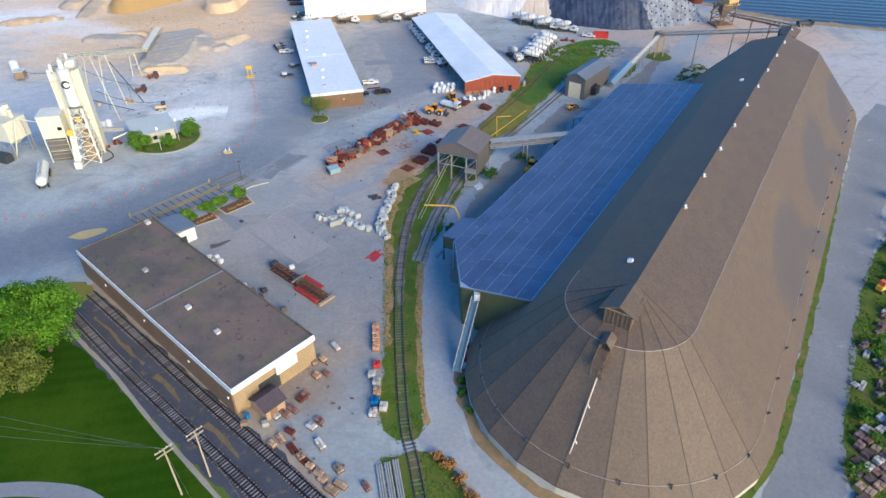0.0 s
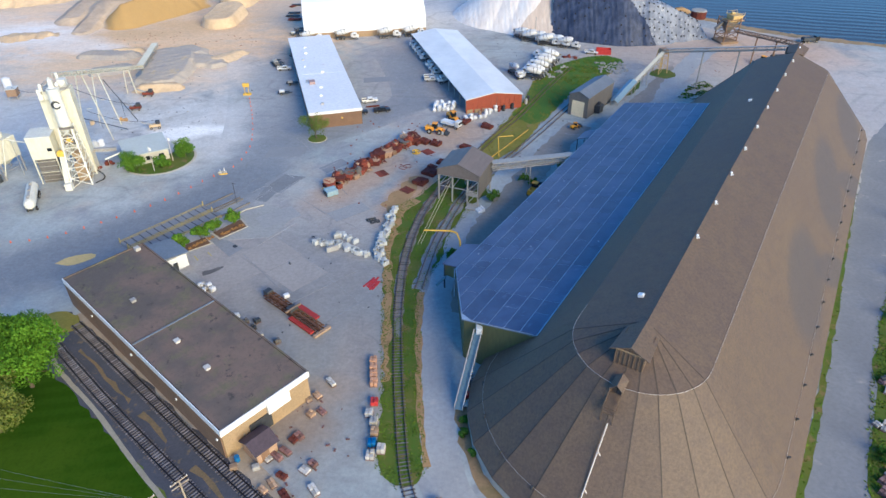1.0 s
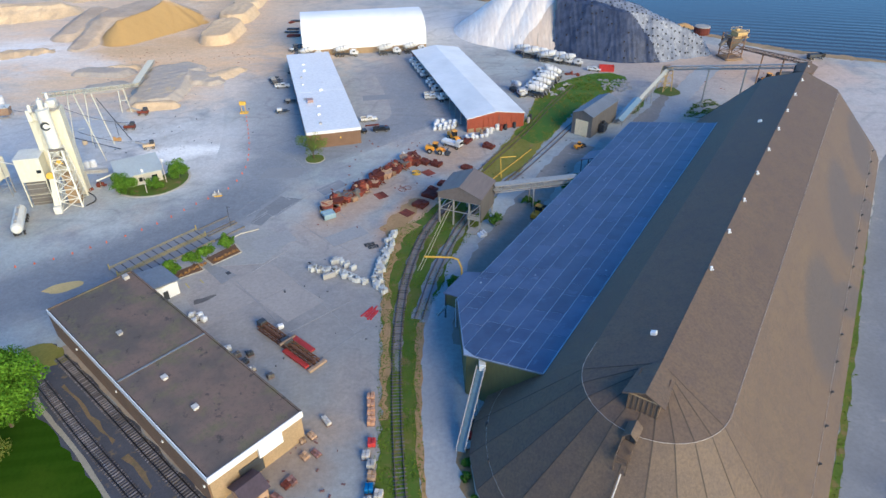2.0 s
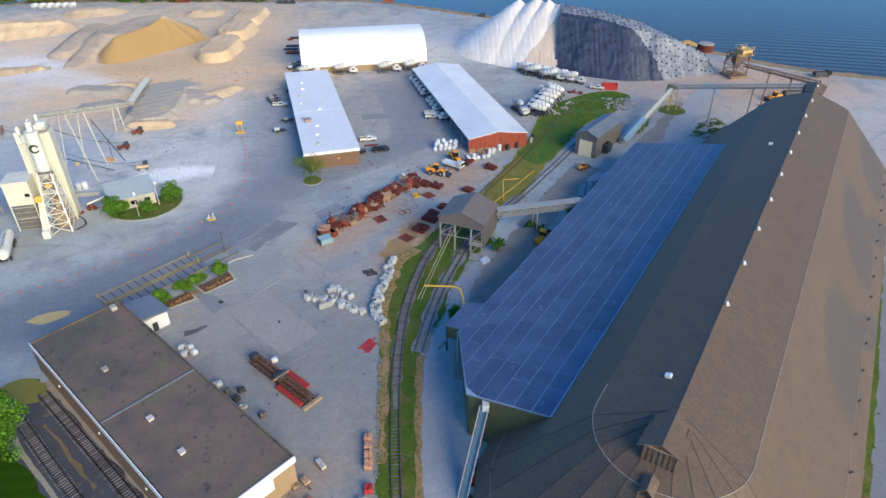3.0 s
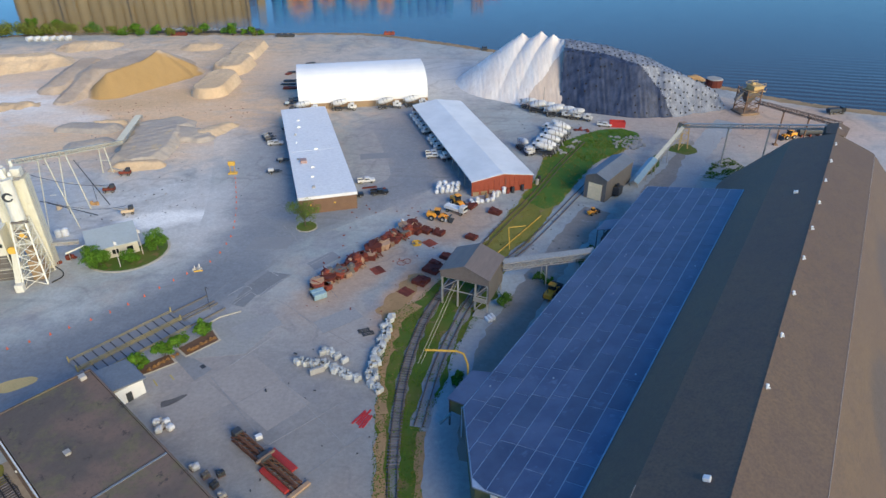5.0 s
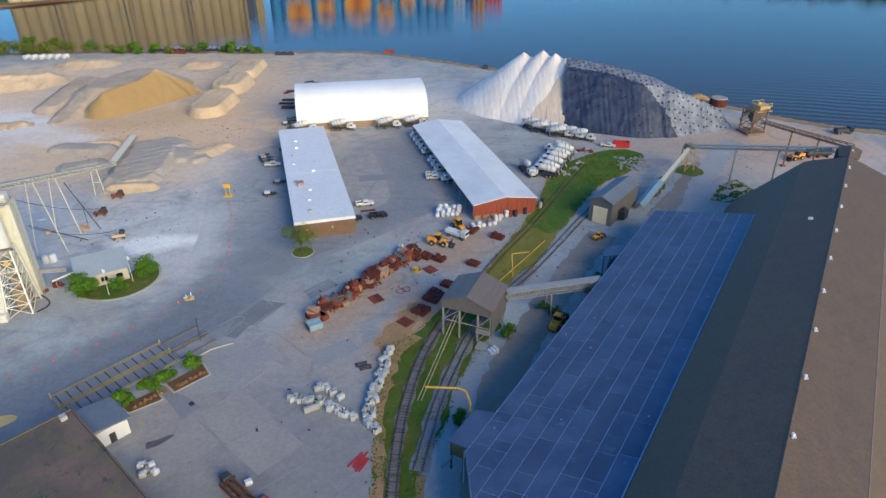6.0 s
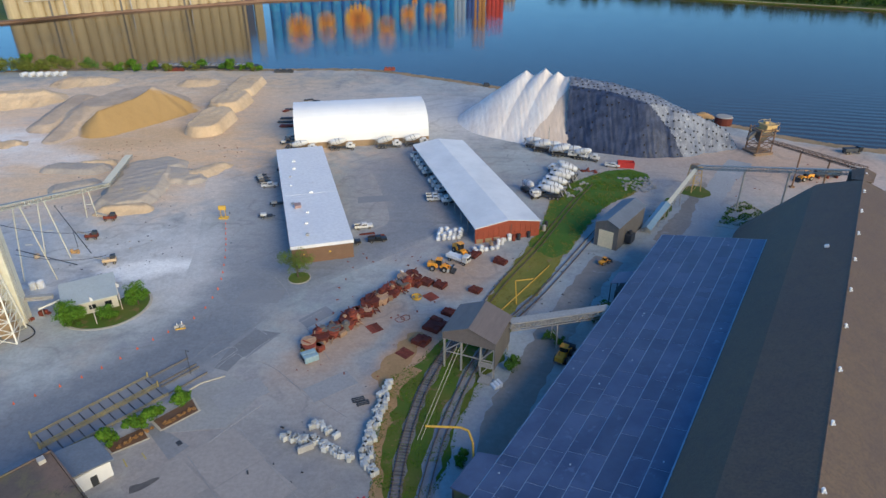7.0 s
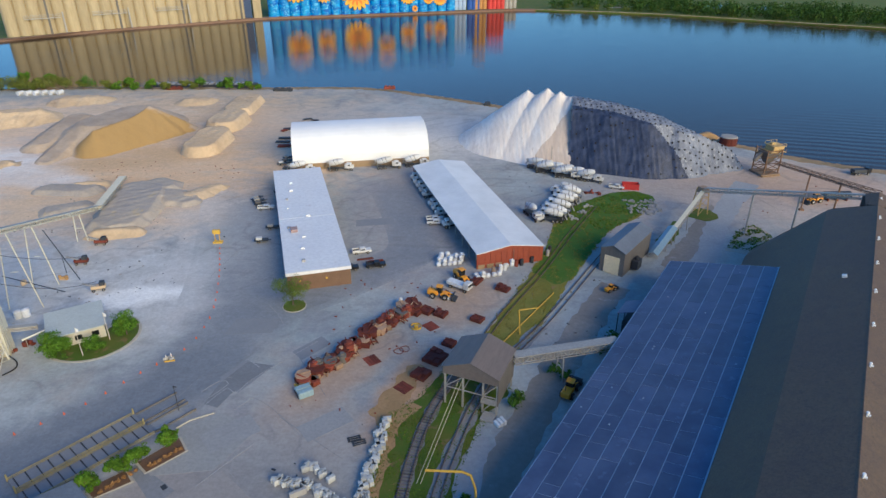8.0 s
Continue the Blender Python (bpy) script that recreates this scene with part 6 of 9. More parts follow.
def heap(name, segs, material, label, category, step=1.0, seed=1, rough=0.4, scale=0.5, keep=None, run=1.0, height=None):
    """A heap of loose material from ridge lines (x, y, height at both ends, slope, half-width of the flat top)."""
    reach = [max(s[2], s[5]) / s[6] + s[7] + 2 for s in segs]
    x0, x1 = min(min(s[0], s[3]) - r for s, r in zip(segs, reach)), max(max(s[0], s[3]) + r for s, r in zip(segs, reach))
    y0, y1 = min(min(s[1], s[4]) - r for s, r in zip(segs, reach)), max(max(s[1], s[4]) + r for s, r in zip(segs, reach))
    nx, ny = int((x1 - x0) / step) + 1, int((y1 - y0) / step) + 1
    X, Y = np.meshgrid(np.linspace(x0, x1, nx), np.linspace(y0, y1, ny))
    Z = height(X, Y) if height else heap_height(X, Y, segs, seed, rough, scale, run)
    verts = np.stack([X.ravel(), Y.ravel(), np.maximum(Z.ravel(), -0.3)], 1)
    k0 = (np.arange(ny - 1)[:, None] * nx + np.arange(nx - 1)[None, :]).ravel()
    Q = np.stack([k0, k0 + 1, k0 + nx + 1, k0 + nx], 1)
    ok = verts[Q][:, :, 2].max(1) > -0.2
    if keep is not None:
        mid = verts[Q].mean(1)
        ok &= keep(mid[:, 0], mid[:, 1])
    Q = Q[ok]
    used, idx = np.unique(Q.ravel(), return_inverse=True)
    ob = new(name, arrays(name, verts[used].tolist(), idx.reshape(-1, 4).tolist(), material, True))
    return tagged(ob, label, category, kind="stuff")


SALT = [(34.2, 331, 22.6, 34.8, 333, 22.0, 0.74, 0), (41.8, 326, 24.4, 42.3, 329, 24.0, 0.80, 0), (46.6, 321, 24.2, 47.1, 323.5, 23.8, 0.84, 0.0), (35, 332, 20.4, 50, 320, 22.4, 0.8, 0.0), (51.5, 318, 22.6, 67, 310.5, 21.6, 0.86, 1.4), (67, 310.5, 21.6, 79, 304, 19.6, 0.84, 1.4), (79, 304, 19.6, 90, 298.5, 12.4, 0.9, 0.8), (90, 298.5, 12.4, 104, 297, 4.2, 0.8, 0.5), (104, 297, 4.2, 112, 297, 1.0, 0.6, 0.3)]
edge = lambda x, y: (x - 47.5) - (y - 296) * 0.18
soiled = lambda x, y: edge(x, y) + 0.9 * (314 - y) + 1.6 * bumps(x, y * 0.3, 9, 0.4)
heap("salt_pile", SALT, M["salt"], "white road salt pile with furrowed slopes", "salt pile", 0.5, 3, 0.14, 1.3, lambda x, y: soiled(x, y) < 0, 0.12)
heap("salt_pile", SALT, mat("dirty_salt", (0.66, 0.56, 0.47), (0.56, 0.46, 0.38), 0.9, coarse=0.16, fine=1.2, amount=0.8, bump=0.5, stain=(0.76, 0.71, 0.66), stain_at=0.58, stretch=(1, 0.25, 0.06)), "tan dirty salt beside the tarpaulin", "salt pile", 0.5, 3, 0.14, 1.3, lambda x, y: (soiled(x, y) >= 0) & (edge(x, y) < 0.9), 0.12)
crest = SALT[4:]
low = [(a, b_, c + 0.25, d, e, f + 0.25, 0.34, h) for a, b_, c, d, e, f, g, h in crest]
high = [(a, b_, c + 7.0, d, e, f + 6.0, 1.2, h) for a, b_, c, d, e, f, g, h in crest]
cover_h = lambda x, y: np.minimum(heap_height(x, y, low, 3, 0.25, 0.9, 0.5), heap_height(x, y, high, 3, 0.26, 1.3, 0.22))
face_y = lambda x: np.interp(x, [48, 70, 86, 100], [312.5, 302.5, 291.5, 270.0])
cover = thing("tarpaulin_cover", pose(0, 0, 0), "dark grey tarpaulin weighted with tyres over the salt pile", "tarpaulin")
# tone by facing is put into the colour: near-black front, pale top and flank
M["tarp_pale"] = mat("pale_tarpaulin", (0.27, 0.29, 0.35), (0.12, 0.135, 0.185), 0.5, coarse=0.25, fine=1.1, amount=0.9, bump=0.7, stain=(0.42, 0.43, 0.45), stain_at=0.56, stretch=(1, 1, 0.15))
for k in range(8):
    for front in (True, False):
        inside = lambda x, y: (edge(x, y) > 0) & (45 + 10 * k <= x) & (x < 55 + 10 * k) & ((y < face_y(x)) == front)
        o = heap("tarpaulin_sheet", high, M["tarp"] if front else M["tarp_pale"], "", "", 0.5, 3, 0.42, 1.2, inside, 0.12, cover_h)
        if not o.data.polygons:
            bpy.data.objects.remove(o)
            continue
        o.parent = cover
        del o["kind"]
rng = np.random.RandomState(5)
bm = BM()
for i in range(34):
    for j in range(22):
        x, y = 47 + i * 2.1 + rng.uniform(-0.4, 0.4), 276 + j * 2.3 + rng.uniform(-0.4, 0.4)
        if edge(x, y) < 0.4 or (y < face_y(x) - 0.5 and rng.rand() < 0.7):
            continue
        h = lambda a, c: float(cover_h(np.array([a]), np.array([c]))[0])
        z = h(x, y)
        if z > 0.6:
            n = Vector((h(x - 0.4, y) - h(x + 0.4, y), h(x, y - 0.4) - h(x, y + 0.4), 0.8)).normalized()
            m = Matrix.Translation((x, y, z - 0.08)) @ n.to_track_quat("Z", "Y").to_matrix().to_4x4()
            bmesh.ops.create_cone(bm, cap_ends=True, segments=8, radius1=0.46, radius2=0.36, depth=0.4, matrix=m)
single("tyres", bm, M["rubber"], "black tyres holding down the tarpaulin", "tyres", kind="stuff")


def sandpile_mat():
    m, nt, b = empty_mat("stockpile_sand", 0.95)
    co = coords(nt, local=False)
    n1, n2 = noise_node(nt, co, 0.08, 5), noise_node(nt, co, 0.9, 6, 0.7)
    c = mix_node(nt, ramp_node(nt, n1, 0.35, 0.65), (0.56, 0.45, 0.33), (0.42, 0.34, 0.26))
    g = ellipse_mask(nt, co, -137.5, 323.5, 27, 11.5, 53, 0.12, n1)
    c = mix_node(nt, math_node(nt, "MULTIPLY", g, 0.92), c, (0.37, 0.24, 0.075))
    c = mix_node(nt, ramp_node(nt, n2, 0.4, 0.8, 0.0, 0.35), c, (0.28, 0.18, 0.09))
    nt.links.new(c, b.inputs["Base Color"])
    bp_ = nt.nodes.new("ShaderNodeBump")
    bp_.inputs["Strength"].default_value, bp_.inputs["Distance"].default_value = 0.6, 0.3
    nt.links.new(n2, bp_.inputs["Height"])
    nt.links.new(bp_.outputs[0], b.inputs["Normal"])
    return m


heap("sand_pile", [(-150, 314, 8.6, -140.5, 331, 9.9, 0.80, 0.3), (-140.5, 331, 9.9, -137, 341.5, 12.3, 0.80, 0.3), (-137, 341.5, 12.3, -126, 346, 5.0, 0.66, 0.3), (-157, 334, 7.6, -150, 354, 7.4, 0.5, 9), (-164, 300, 0.8, -163, 338, 7.2, 0.55, 3.5), (-176, 318, 2.6, -176, 350, 5.6, 0.5, 4)], sandpile_mat(), "large golden sand stockpile with a ramp", "sand pile", 0.6, 7, 0.2, 0.45, run=0.99)
heap("sand_pile", [(-105.3, 313, 4.2, -105, 330, 4.6, 2.2, 6.6)], M["palesand"], "long flat-topped pale sand stockpile", "sand pile", 0.5, 8, 0.22, 0.8, run=0.99)
heap("sand_pile", [(-106.8, 348, 4.6, -106, 360, 4.6, 2.0, 6.8)], M["palesand"], "flat-topped pale sand stockpile", "sand pile", 0.5, 9, 0.25, 0.8, run=0.99)
heap("sand_pile", [(-108, 375, 3.6, -108, 398, 3.4, 1.6, 6.0)], M["palesand"], "pale sand stockpile near the shore", "sand pile", 0.5, 10, 0.25, 0.8, run=0.99)
heap("sand_pile", [(-228, 352, 6.0, -205, 362, 5.0, 0.5, 4)], M["palesand"], "broad pale sand stockpile", "sand pile", 0.6, 11, 0.5, 0.4)
heap("sand_pile", [(-192, 290, 1.4, -178, 296, 1.0, 0.3, 2)], M["palesand"], "low pale sand mound", "sand pile", 0.6, 12, 0.5, 0.5)
heap("sand_pile", [(-140, 396, 2.6, -132, 398, 2.2, 0.4, 2)], M["palesand"], "low pale mound near the shore", "sand pile", 1.2, 13, 0.5, 0.5)
heap("sand_pile", [(-206, 396, 3.0, -192, 400, 2.4, 0.35, 3)], M["palesand"], "low pale mound near the shore", "sand pile", 1.2, 14, 0.5, 0.5)
heap("aggregate_pile", [(-107, 241, 2.2, -109, 262, 2.6, 0.75, 7.5), (-112, 266, 2.4, -107, 270, 2.2, 0.7, 6.0), (-100, 262, 1.9, -92, 259, 1.3, 0.55, 4.0)], M["greysand"], "grey and tan aggregate heap beside the conveyor", "aggregate pile", 0.5, 15, 0.16, 1.6)
heap("aggregate_pile", [(-127, 252, 1.4, -133, 249, 1.2, 0.5, 3), (-131, 268, 1.5, -146, 268, 1.2, 0.5, 3)], M["greysand"], "grey aggregate heap beside the conveyor", "aggregate pile", 0.5, 16, 0.2, 2.6)
heap("aggregate_pile", [(-136, 272, 1.6, -130, 274, 1.4, 0.6, 1.5)], M["palesand"], "low tan sand heap among the aggregate", "aggregate pile", 0.6, 21, 0.2, 1.1)
heap("aggregate_pile", [(-110, 230, 2.2, -98.5, 232.5, 1.7, 0.9, 1.2)], M["palesand"], "tan sand heap at the conveyor foot", "aggregate pile", 0.6, 17, 0.2, 1.1)
heap("aggregate_pile", [(-92, 262, 1.6, -86, 270, 1.4, 0.4, 2)], M["palesand"], "low tan aggregate heap", "aggregate pile", 0.8, 18, 0.3, 1.1)
heap("earth_mound", [(114, 334, 2.2, 119, 338, 1.8, 0.5, 1)], M["sand"], "tan earth mound on the shore", "mound", 0.7, 19, 0.2, 1.0)
g_ = random.Random(66)
b = BM()
for k in range(90):
    box(b, 64 + g_.uniform(-3, 8), 252 + g_.uniform(-4, 9), 0, g_.uniform(0.3, 1.3), g_.uniform(0.3, 0.8), g_.uniform(0.2, 0.7), rz=g_.uniform(0, 180), rx=g_.uniform(-15, 15))
single("rubble", b, M["concrete"], "broken grey concrete rubble beside the grass", "rubble", kind="stuff")


# ---- vehicles ----
def wheel_mesh(r, w):
    b = BM()
    cyl(b, 0, w / 2, 0, r, w, seg=14, rx=90)
    return mesh_of("wheel", b, M["rubber"])


def hub_mesh(r, w):
    b = BM()
    cyl(b, 0, w / 2 + 0.02, 0, r * 0.5, w + 0.04, seg=10, rx=90)
    return mesh_of("rim", b, M["steel"])


def wheels(t, xs, ys, r, w):
    wm, hm = wheel_mesh(r, w), hub_mesh(r, w)
    for x in xs:
        for y in ys:
            o = shared("wheel", wm, t, pose(x, y, r))
            shared("rim", hm, o, pose(0, 0, 0))


def mixer_truck(m):
    t = thing("mixer_truck", m, "white concrete mixer truck with a round drum", "mixer truck", "parked mixer trucks")
    b = BM()
    box(b, -0.4, 0, 0.75, 8.6, 1.0, 0.4)
    box(b, 2.2, 0, 0.6, 1.8, 2.2, 0.5)
    for x in (-1.6, -2.9, -4.2):
        box(b, x, 0, 1.0, 1.2, 2.5, 0.1)
    part("chassis", b, M["dark"], t)
    b = BM()
    box(b, 3.3, 0, 1.0, 1.9, 2.35, 1.85, bevel=0.15)
    box(b, 4.6, 0, 0.9, 1.1, 1.9, 1.1, bevel=0.15)
    part("cab", b, M["vwhite"], t)
    b = BM()
    box(b, 4.2, 0, 1.95, 0.16, 2.0, 0.75, ry=-8)
    box(b, 3.4, 0, 2.0, 0.9, 2.4, 0.6)
    part("window", b, M["glass"], t)
    b = BM()
    ax = pose(-4.4, 0, 2.75, 0, 78, 0)
    prof = [(0.55, 0), (0.95, 0.5), (1.2, 2.2), (1.2, 3.6), (0.95, 5.4), (0.6, 6.2), (0.1, 6.4)]
    seg, rings = 16, []
    for r, z in prof:
        rings.append([b.verts.new(ax @ Vector((r * math.cos(2 * math.pi * k / seg), r * math.sin(2 * math.pi * k / seg), z))) for k in range(seg)])
    for A_, B_ in zip(rings[:-1], rings[1:]):
        for k in range(seg):
            b.faces.new((A_[k], A_[(k + 1) % seg], B_[(k + 1) % seg], B_[k]))
    part("drum", b, M["vwhite"], t, "white mixing drum", True)
    b = BM()
    for k in range(28):
        a = 2 * math.pi * k / 14
        z = 1.4 + k * 0.1
        a2, z2 = 2 * math.pi * (k + 1) / 14, z + 0.1
        bar(b, ax @ Vector((1.22 * math.cos(a), 1.22 * math.sin(a), z)), ax @ Vector((1.22 * math.cos(a2), 1.22 * math.sin(a2), z2)), 0.22, 0.05)
    part("drum_stripe", b, M["greywall"], t, "dark spiral stripe")
    b = BM()
    cyl(b, -4.9, 0, 2.7, 0.35, 0.8, 0.75, seg=4, rz=45)
    bar(b, (-4.9, 0.2, 2.6), (-5.8, 0.5, 1.2), 0.5, 0.15)
    for y in (-0.7, 0.7):
        bar(b, (-4.3, y, 1.0), (-4.3, y, 3.1), 0.14)
    part("chute", b, M["steel"], t)
    b = BM()
    box(b, 1.9, 0, 1.1, 0.6, 2.2, 1.3, bevel=0.1)
    part("water_tank", b, M["vwhite"], t)
    wheels(t, (4.2, -1.4, -2.7, -4.0), (-1.1, 1.1), 0.52, 0.4)
    return t


def pickup(m, paint, label):
    t = thing("pickup_truck", m, label, "pickup truck", "parked pickups")
    b = BM()
    box(b, 0, 0, 0.5, 5.6, 1.95, 0.55, bevel=0.1)
    box(b, 1.9, 0, 0.95, 1.7, 1.85, 0.25, bevel=0.1)
    box(b, -1.75, 0.88, 1.0, 2.1, 0.12, 0.4)
    box(b, -1.75, -0.88, 1.0, 2.1, 0.12, 0.4)
    box(b, -2.75, 0, 1.0, 0.1, 1.8, 0.4)
    part("body", b, paint, t)
    b = BM()
    box(b, 0.25, 0, 1.05, 1.8, 1.75, 0.75, bevel=0.2)
    part("cab", b, paint, t)
    b = BM()
    box(b, 1.12, 0, 1.1, 0.12, 1.5, 0.55, ry=-25)
    box(b, 0.25, 0, 1.22, 1.3, 1.8, 0.38)
    part("window", b, M["glass"], t)
    b = BM()
    box(b, -1.75, 0, 0.96, 1.95, 1.6, 0.12)
    part("bed_floor", b, M["dark"], t)
    b = BM()
    box(b, 2.83, 0, 0.55, 0.12, 1.8, 0.3)
    part("bumper", b, M["steel"], t)
    wheels(t, (1.75, -1.75), (-0.85, 0.85), 0.4, 0.28)
    return t


def loader(m, label):
    t = thing("wheel_loader", m, label, "wheel loader", "site loaders")
    b = BM()
    box(b, -1.9, 0, 0.9, 2.9, 1.9, 1.3, bevel=0.15)
    box(b, 1.0, 0, 0.9, 1.8, 1.5, 0.8, bevel=0.1)
    part("body", b, M["loader"], t)
    b = BM()
    box(b, -0.2, 0, 1.6, 1.5, 1.5, 1.7, bevel=0.12)
    part("cab", b, M["glass"], t)
    b = BM()
    box(b, -0.2, 0, 3.3, 1.7, 1.7, 0.15, bevel=0.04)
    part("cab_roof", b, M["loader"], t)
    b = BM()
    for y in (-0.65, 0.65):
        bar(b, (1.0, y, 1.7), (3.3, y, 0.8), 0.25, 0.35)
    part("arm", b, M["loader"], t)
    b = BM()
    prof = [(3.2, 0.15), (4.4, 0.1), (4.45, 0.25), (3.5, 0.5), (3.4, 1.2), (3.8, 1.6), (3.3, 1.5), (3.1, 0.9)]
    a = [b.verts.new((x, -1.4, z)) for x, z in prof]
    c = [b.verts.new((x, 1.4, z)) for x, z in prof]
    b.faces.new(a)
    b.faces.new(c[::-1])
    for i in range(len(prof)):
        j = (i + 1) % len(prof)
        b.faces.new((a[j], a[i], c[i], c[j]))
    part("bucket", b, M["dark"], t)
    b = BM()
    cyl(b, -2.4, 0.3, 2.2, 0.09, 0.8, seg=8)
    part("exhaust", b, M["dark"], t)
    wheels(t, (1.5, -1.8), (-1.05, 1.05), 0.8, 0.6)
    return t


mix = mixer_truck(pose(27.5, 246, 0, 0, 0, -70))
spots = []
for k in range(7):   # the slanting row beside the grass
    spots.append((42.5 - 1.55 * k + (k * 41 % 7) * 0.35 - 1, 266.5 - 4.0 * k + (k * 23 % 5) * 0.3 - 0.6, 165 + (k * 37 % 23) - 11))
for k in range(6):   # the row under the salt pile
    spots.append((35.5 + 3.5 * k, 292.5 - 2.6 * k, -25 + (k * 53 % 15) - 7))
spots += [(38.5, 288, -20), (45, 283, -15)]
for k in range(11):  # under the shelter
    if k not in (5, 9):
        spots.append((-9.7 + 1.23 * k, 281 - 4.2 * k, 197 + (k * 29 % 7) - 3))
spots += [(-42.7, 290.6, 4), (-24.2, 293.2, 10), (-13.2, 296.0, 12), (-57.5, 288.0, 6)]
for x, y, r in spots:
    copy_thing(mix, pose(x, y, 0, 0, 0, r))

pickup(pose(-26.0, 219.5, 0, 0, 0, 15), M["vwhite"], "white pickup truck with a dark bed")
pickup(pose(-21.0, 211.0, 0, 0, 0, 12), M["vblack"], "black pickup truck in the yard")
pickup(pose(-4.6, 240.2, 0, 0, 0, 5), M["vwhite"], "white pickup truck beside the shelter")
pickup(pose(-4.9, 243.0, 0, 0, 0, 8), M["vwhite"], "white pickup truck beside the shelter")
pickup(pose(-62.4, 251.6, 0, 0, 0, 10), M["vwhite"], "white pickup truck beside the workshop")
pickup(pose(61.5, 272.0, 0, 0, 0, -20), M["vwhite"], "white pickup truck beside the red skip")
pickup(pose(-28.4, 209.0, 0, 0, 0, 15), M["vblack"], "dark pickup truck against the workshop wall")
ld = loader(pose(-2.6, 194.5, 0, 0, 0, -15), "yellow wheel loader beside the bulk bags")
copy_thing(ld, pose(3.2, 203.5, 0, 0, 0, -60))
copy_thing(ld, pose(24.6, 156.6, 0, 0, 0, 60))
s = copy_thing(ld, pose(42.5, 198.2, 0, 0, 0, 35))
s.scale = (0.6, 0.6, 0.6)
copy_thing(ld, pose(127.5, 259.5, 0, 0, 0, 200))
t = thing("tanker_trailer", pose(-107.8, 150.8, 0, 0, 0, -66), "dusty white bulk cement tanker trailer", "tanker trailer")
b = BM()
prof_t = [(0.5, -6.1), (1.1, -5.8), (1.4, -5.0), (1.4, 5.0), (1.1, 5.8), (0.5, 6.1)]
for (r0, x0), (r1, x1) in zip(prof_t[:-1], prof_t[1:]):
    bmesh.ops.create_cone(b, cap_ends=True, segments=20, radius1=r0, radius2=r1, depth=x1 - x0, matrix=pose((x0 + x1) / 2, 0, 2.4, 0, 90, 0))
part("tank", b, M["silo_white"], t)
for x_ in (-3.6, 0.0, 3.6):
    b = BM()
    cyl(b, x_, 0, 3.7, 0.4, 0.4, seg=10)
    part("lid", b, M["steel"], t)
b = BM()
box(b, 0, 0, 3.78, 9.4, 0.6, 0.08)
part("walkway", b, M["steel"], t)
b = BM()
box(b, 0, 0, 0.75, 11.4, 1.0, 0.35)
part("chassis", b, M["dark"], t)
wheels(t, (-4.6, -3.4, -2.2, 4.2), (-1.1, 1.1), 0.52, 0.4)
t = thing("truck", pose(2.6, 198.8, 0, 0, 0, -35), "white flatbed truck among the yellow loaders", "truck")
b = BM()
box(b, 2.4, 0, 0.9, 1.8, 2.3, 1.9, bevel=0.15)
part("cab", b, M["vwhite"], t)
b = BM()
box(b, -1.2, 0, 1.0, 5.0, 2.3, 0.9, bevel=0.05)
part("bed", b, M["vwhite"], t)
b = BM()
box(b, 3.2, 0, 1.8, 0.3, 2.0, 0.7)
part("window", b, M["glass"], t)
wheels(t, (2.2, -2.4), (-1.0, 1.0), 0.5, 0.4)

t = thing("skip", pose(66.5, 272, 0, 0, 0, -8), "red open steel skip", "skip")
b = BM()
for x, y, sx, sy in ((0, -1.3, 6, 0.15), (0, 1.3, 6, 0.15), (-2.95, 0, 0.15, 2.6), (2.95, 0, 0.15, 2.6)):
    box(b, x, y, 0, sx, sy, 2.2)
part("shell", b, M["redpaint"], t)
b = BM()
box(b, 0, 0, 0, 5.8, 2.5, 1.2)
part("load", b, M["darkred"], t)
t = thing("tipper_truck", pose(160.0, 288.0, 0, 0, 0, 8), "black tipper truck near the shore", "truck")
b = BM()
box(b, -0.8, 0, 1.0, 5.4, 2.4, 1.3, bevel=0.08)
part("body", b, M["dark"], t)
b = BM()
box(b, 3.0, 0, 0.8, 1.9, 2.3, 1.9, bevel=0.15)
part("cab", b, M["vblack"], t)
wheels(t, (2.8, -1.2, -2.5), (-1.0, 1.0), 0.5, 0.4)
t = thing("storage_tank", pose(136.6, 262.0, 0, 0, 0, 4), "long black steel tank lying on rusty saddles", "tank")
b = BM()
cyl(b, -4.6, 0, 1.9, 1.35, 9.2, seg=18, ry=90)
part("shell", b, M["dark"], t)
for x in (-3.4, 0, 3.4):
    b = BM()
    box(b, x, 0, 0, 0.5, 2.4, 1.0)
    part("saddle", b, M["rust"], t)

# ---- steel stores at the end of the fabric hall ----
def beam_stack(x, y, turn, length, n, material, label):
    t = thing("beam_stack", pose(x, y, 0, 0, 0, turn), label, "steel stack", "steel stores beside the hall")
    for s_ in (-0.3, 0.3):
        b = BM()
        box(b, s_ * length, 0, 0, 0.25, 0.5 * n, 0.25)
        part("bearer", b, M["wood"], t)
    for k in range(n):
        b = BM()
        y_, l_ = (k - (n - 1) / 2) * 0.48, length * (1 - 0.06 * (k * 3 % 4))
        box(b, 0, y_, 0.25, l_, 0.34, 0.06)
        box(b, 0, y_, 0.31, l_, 0.08, 0.34)
        box(b, 0, y_, 0.65, l_, 0.34, 0.06)
        part("beam", b, material, t)


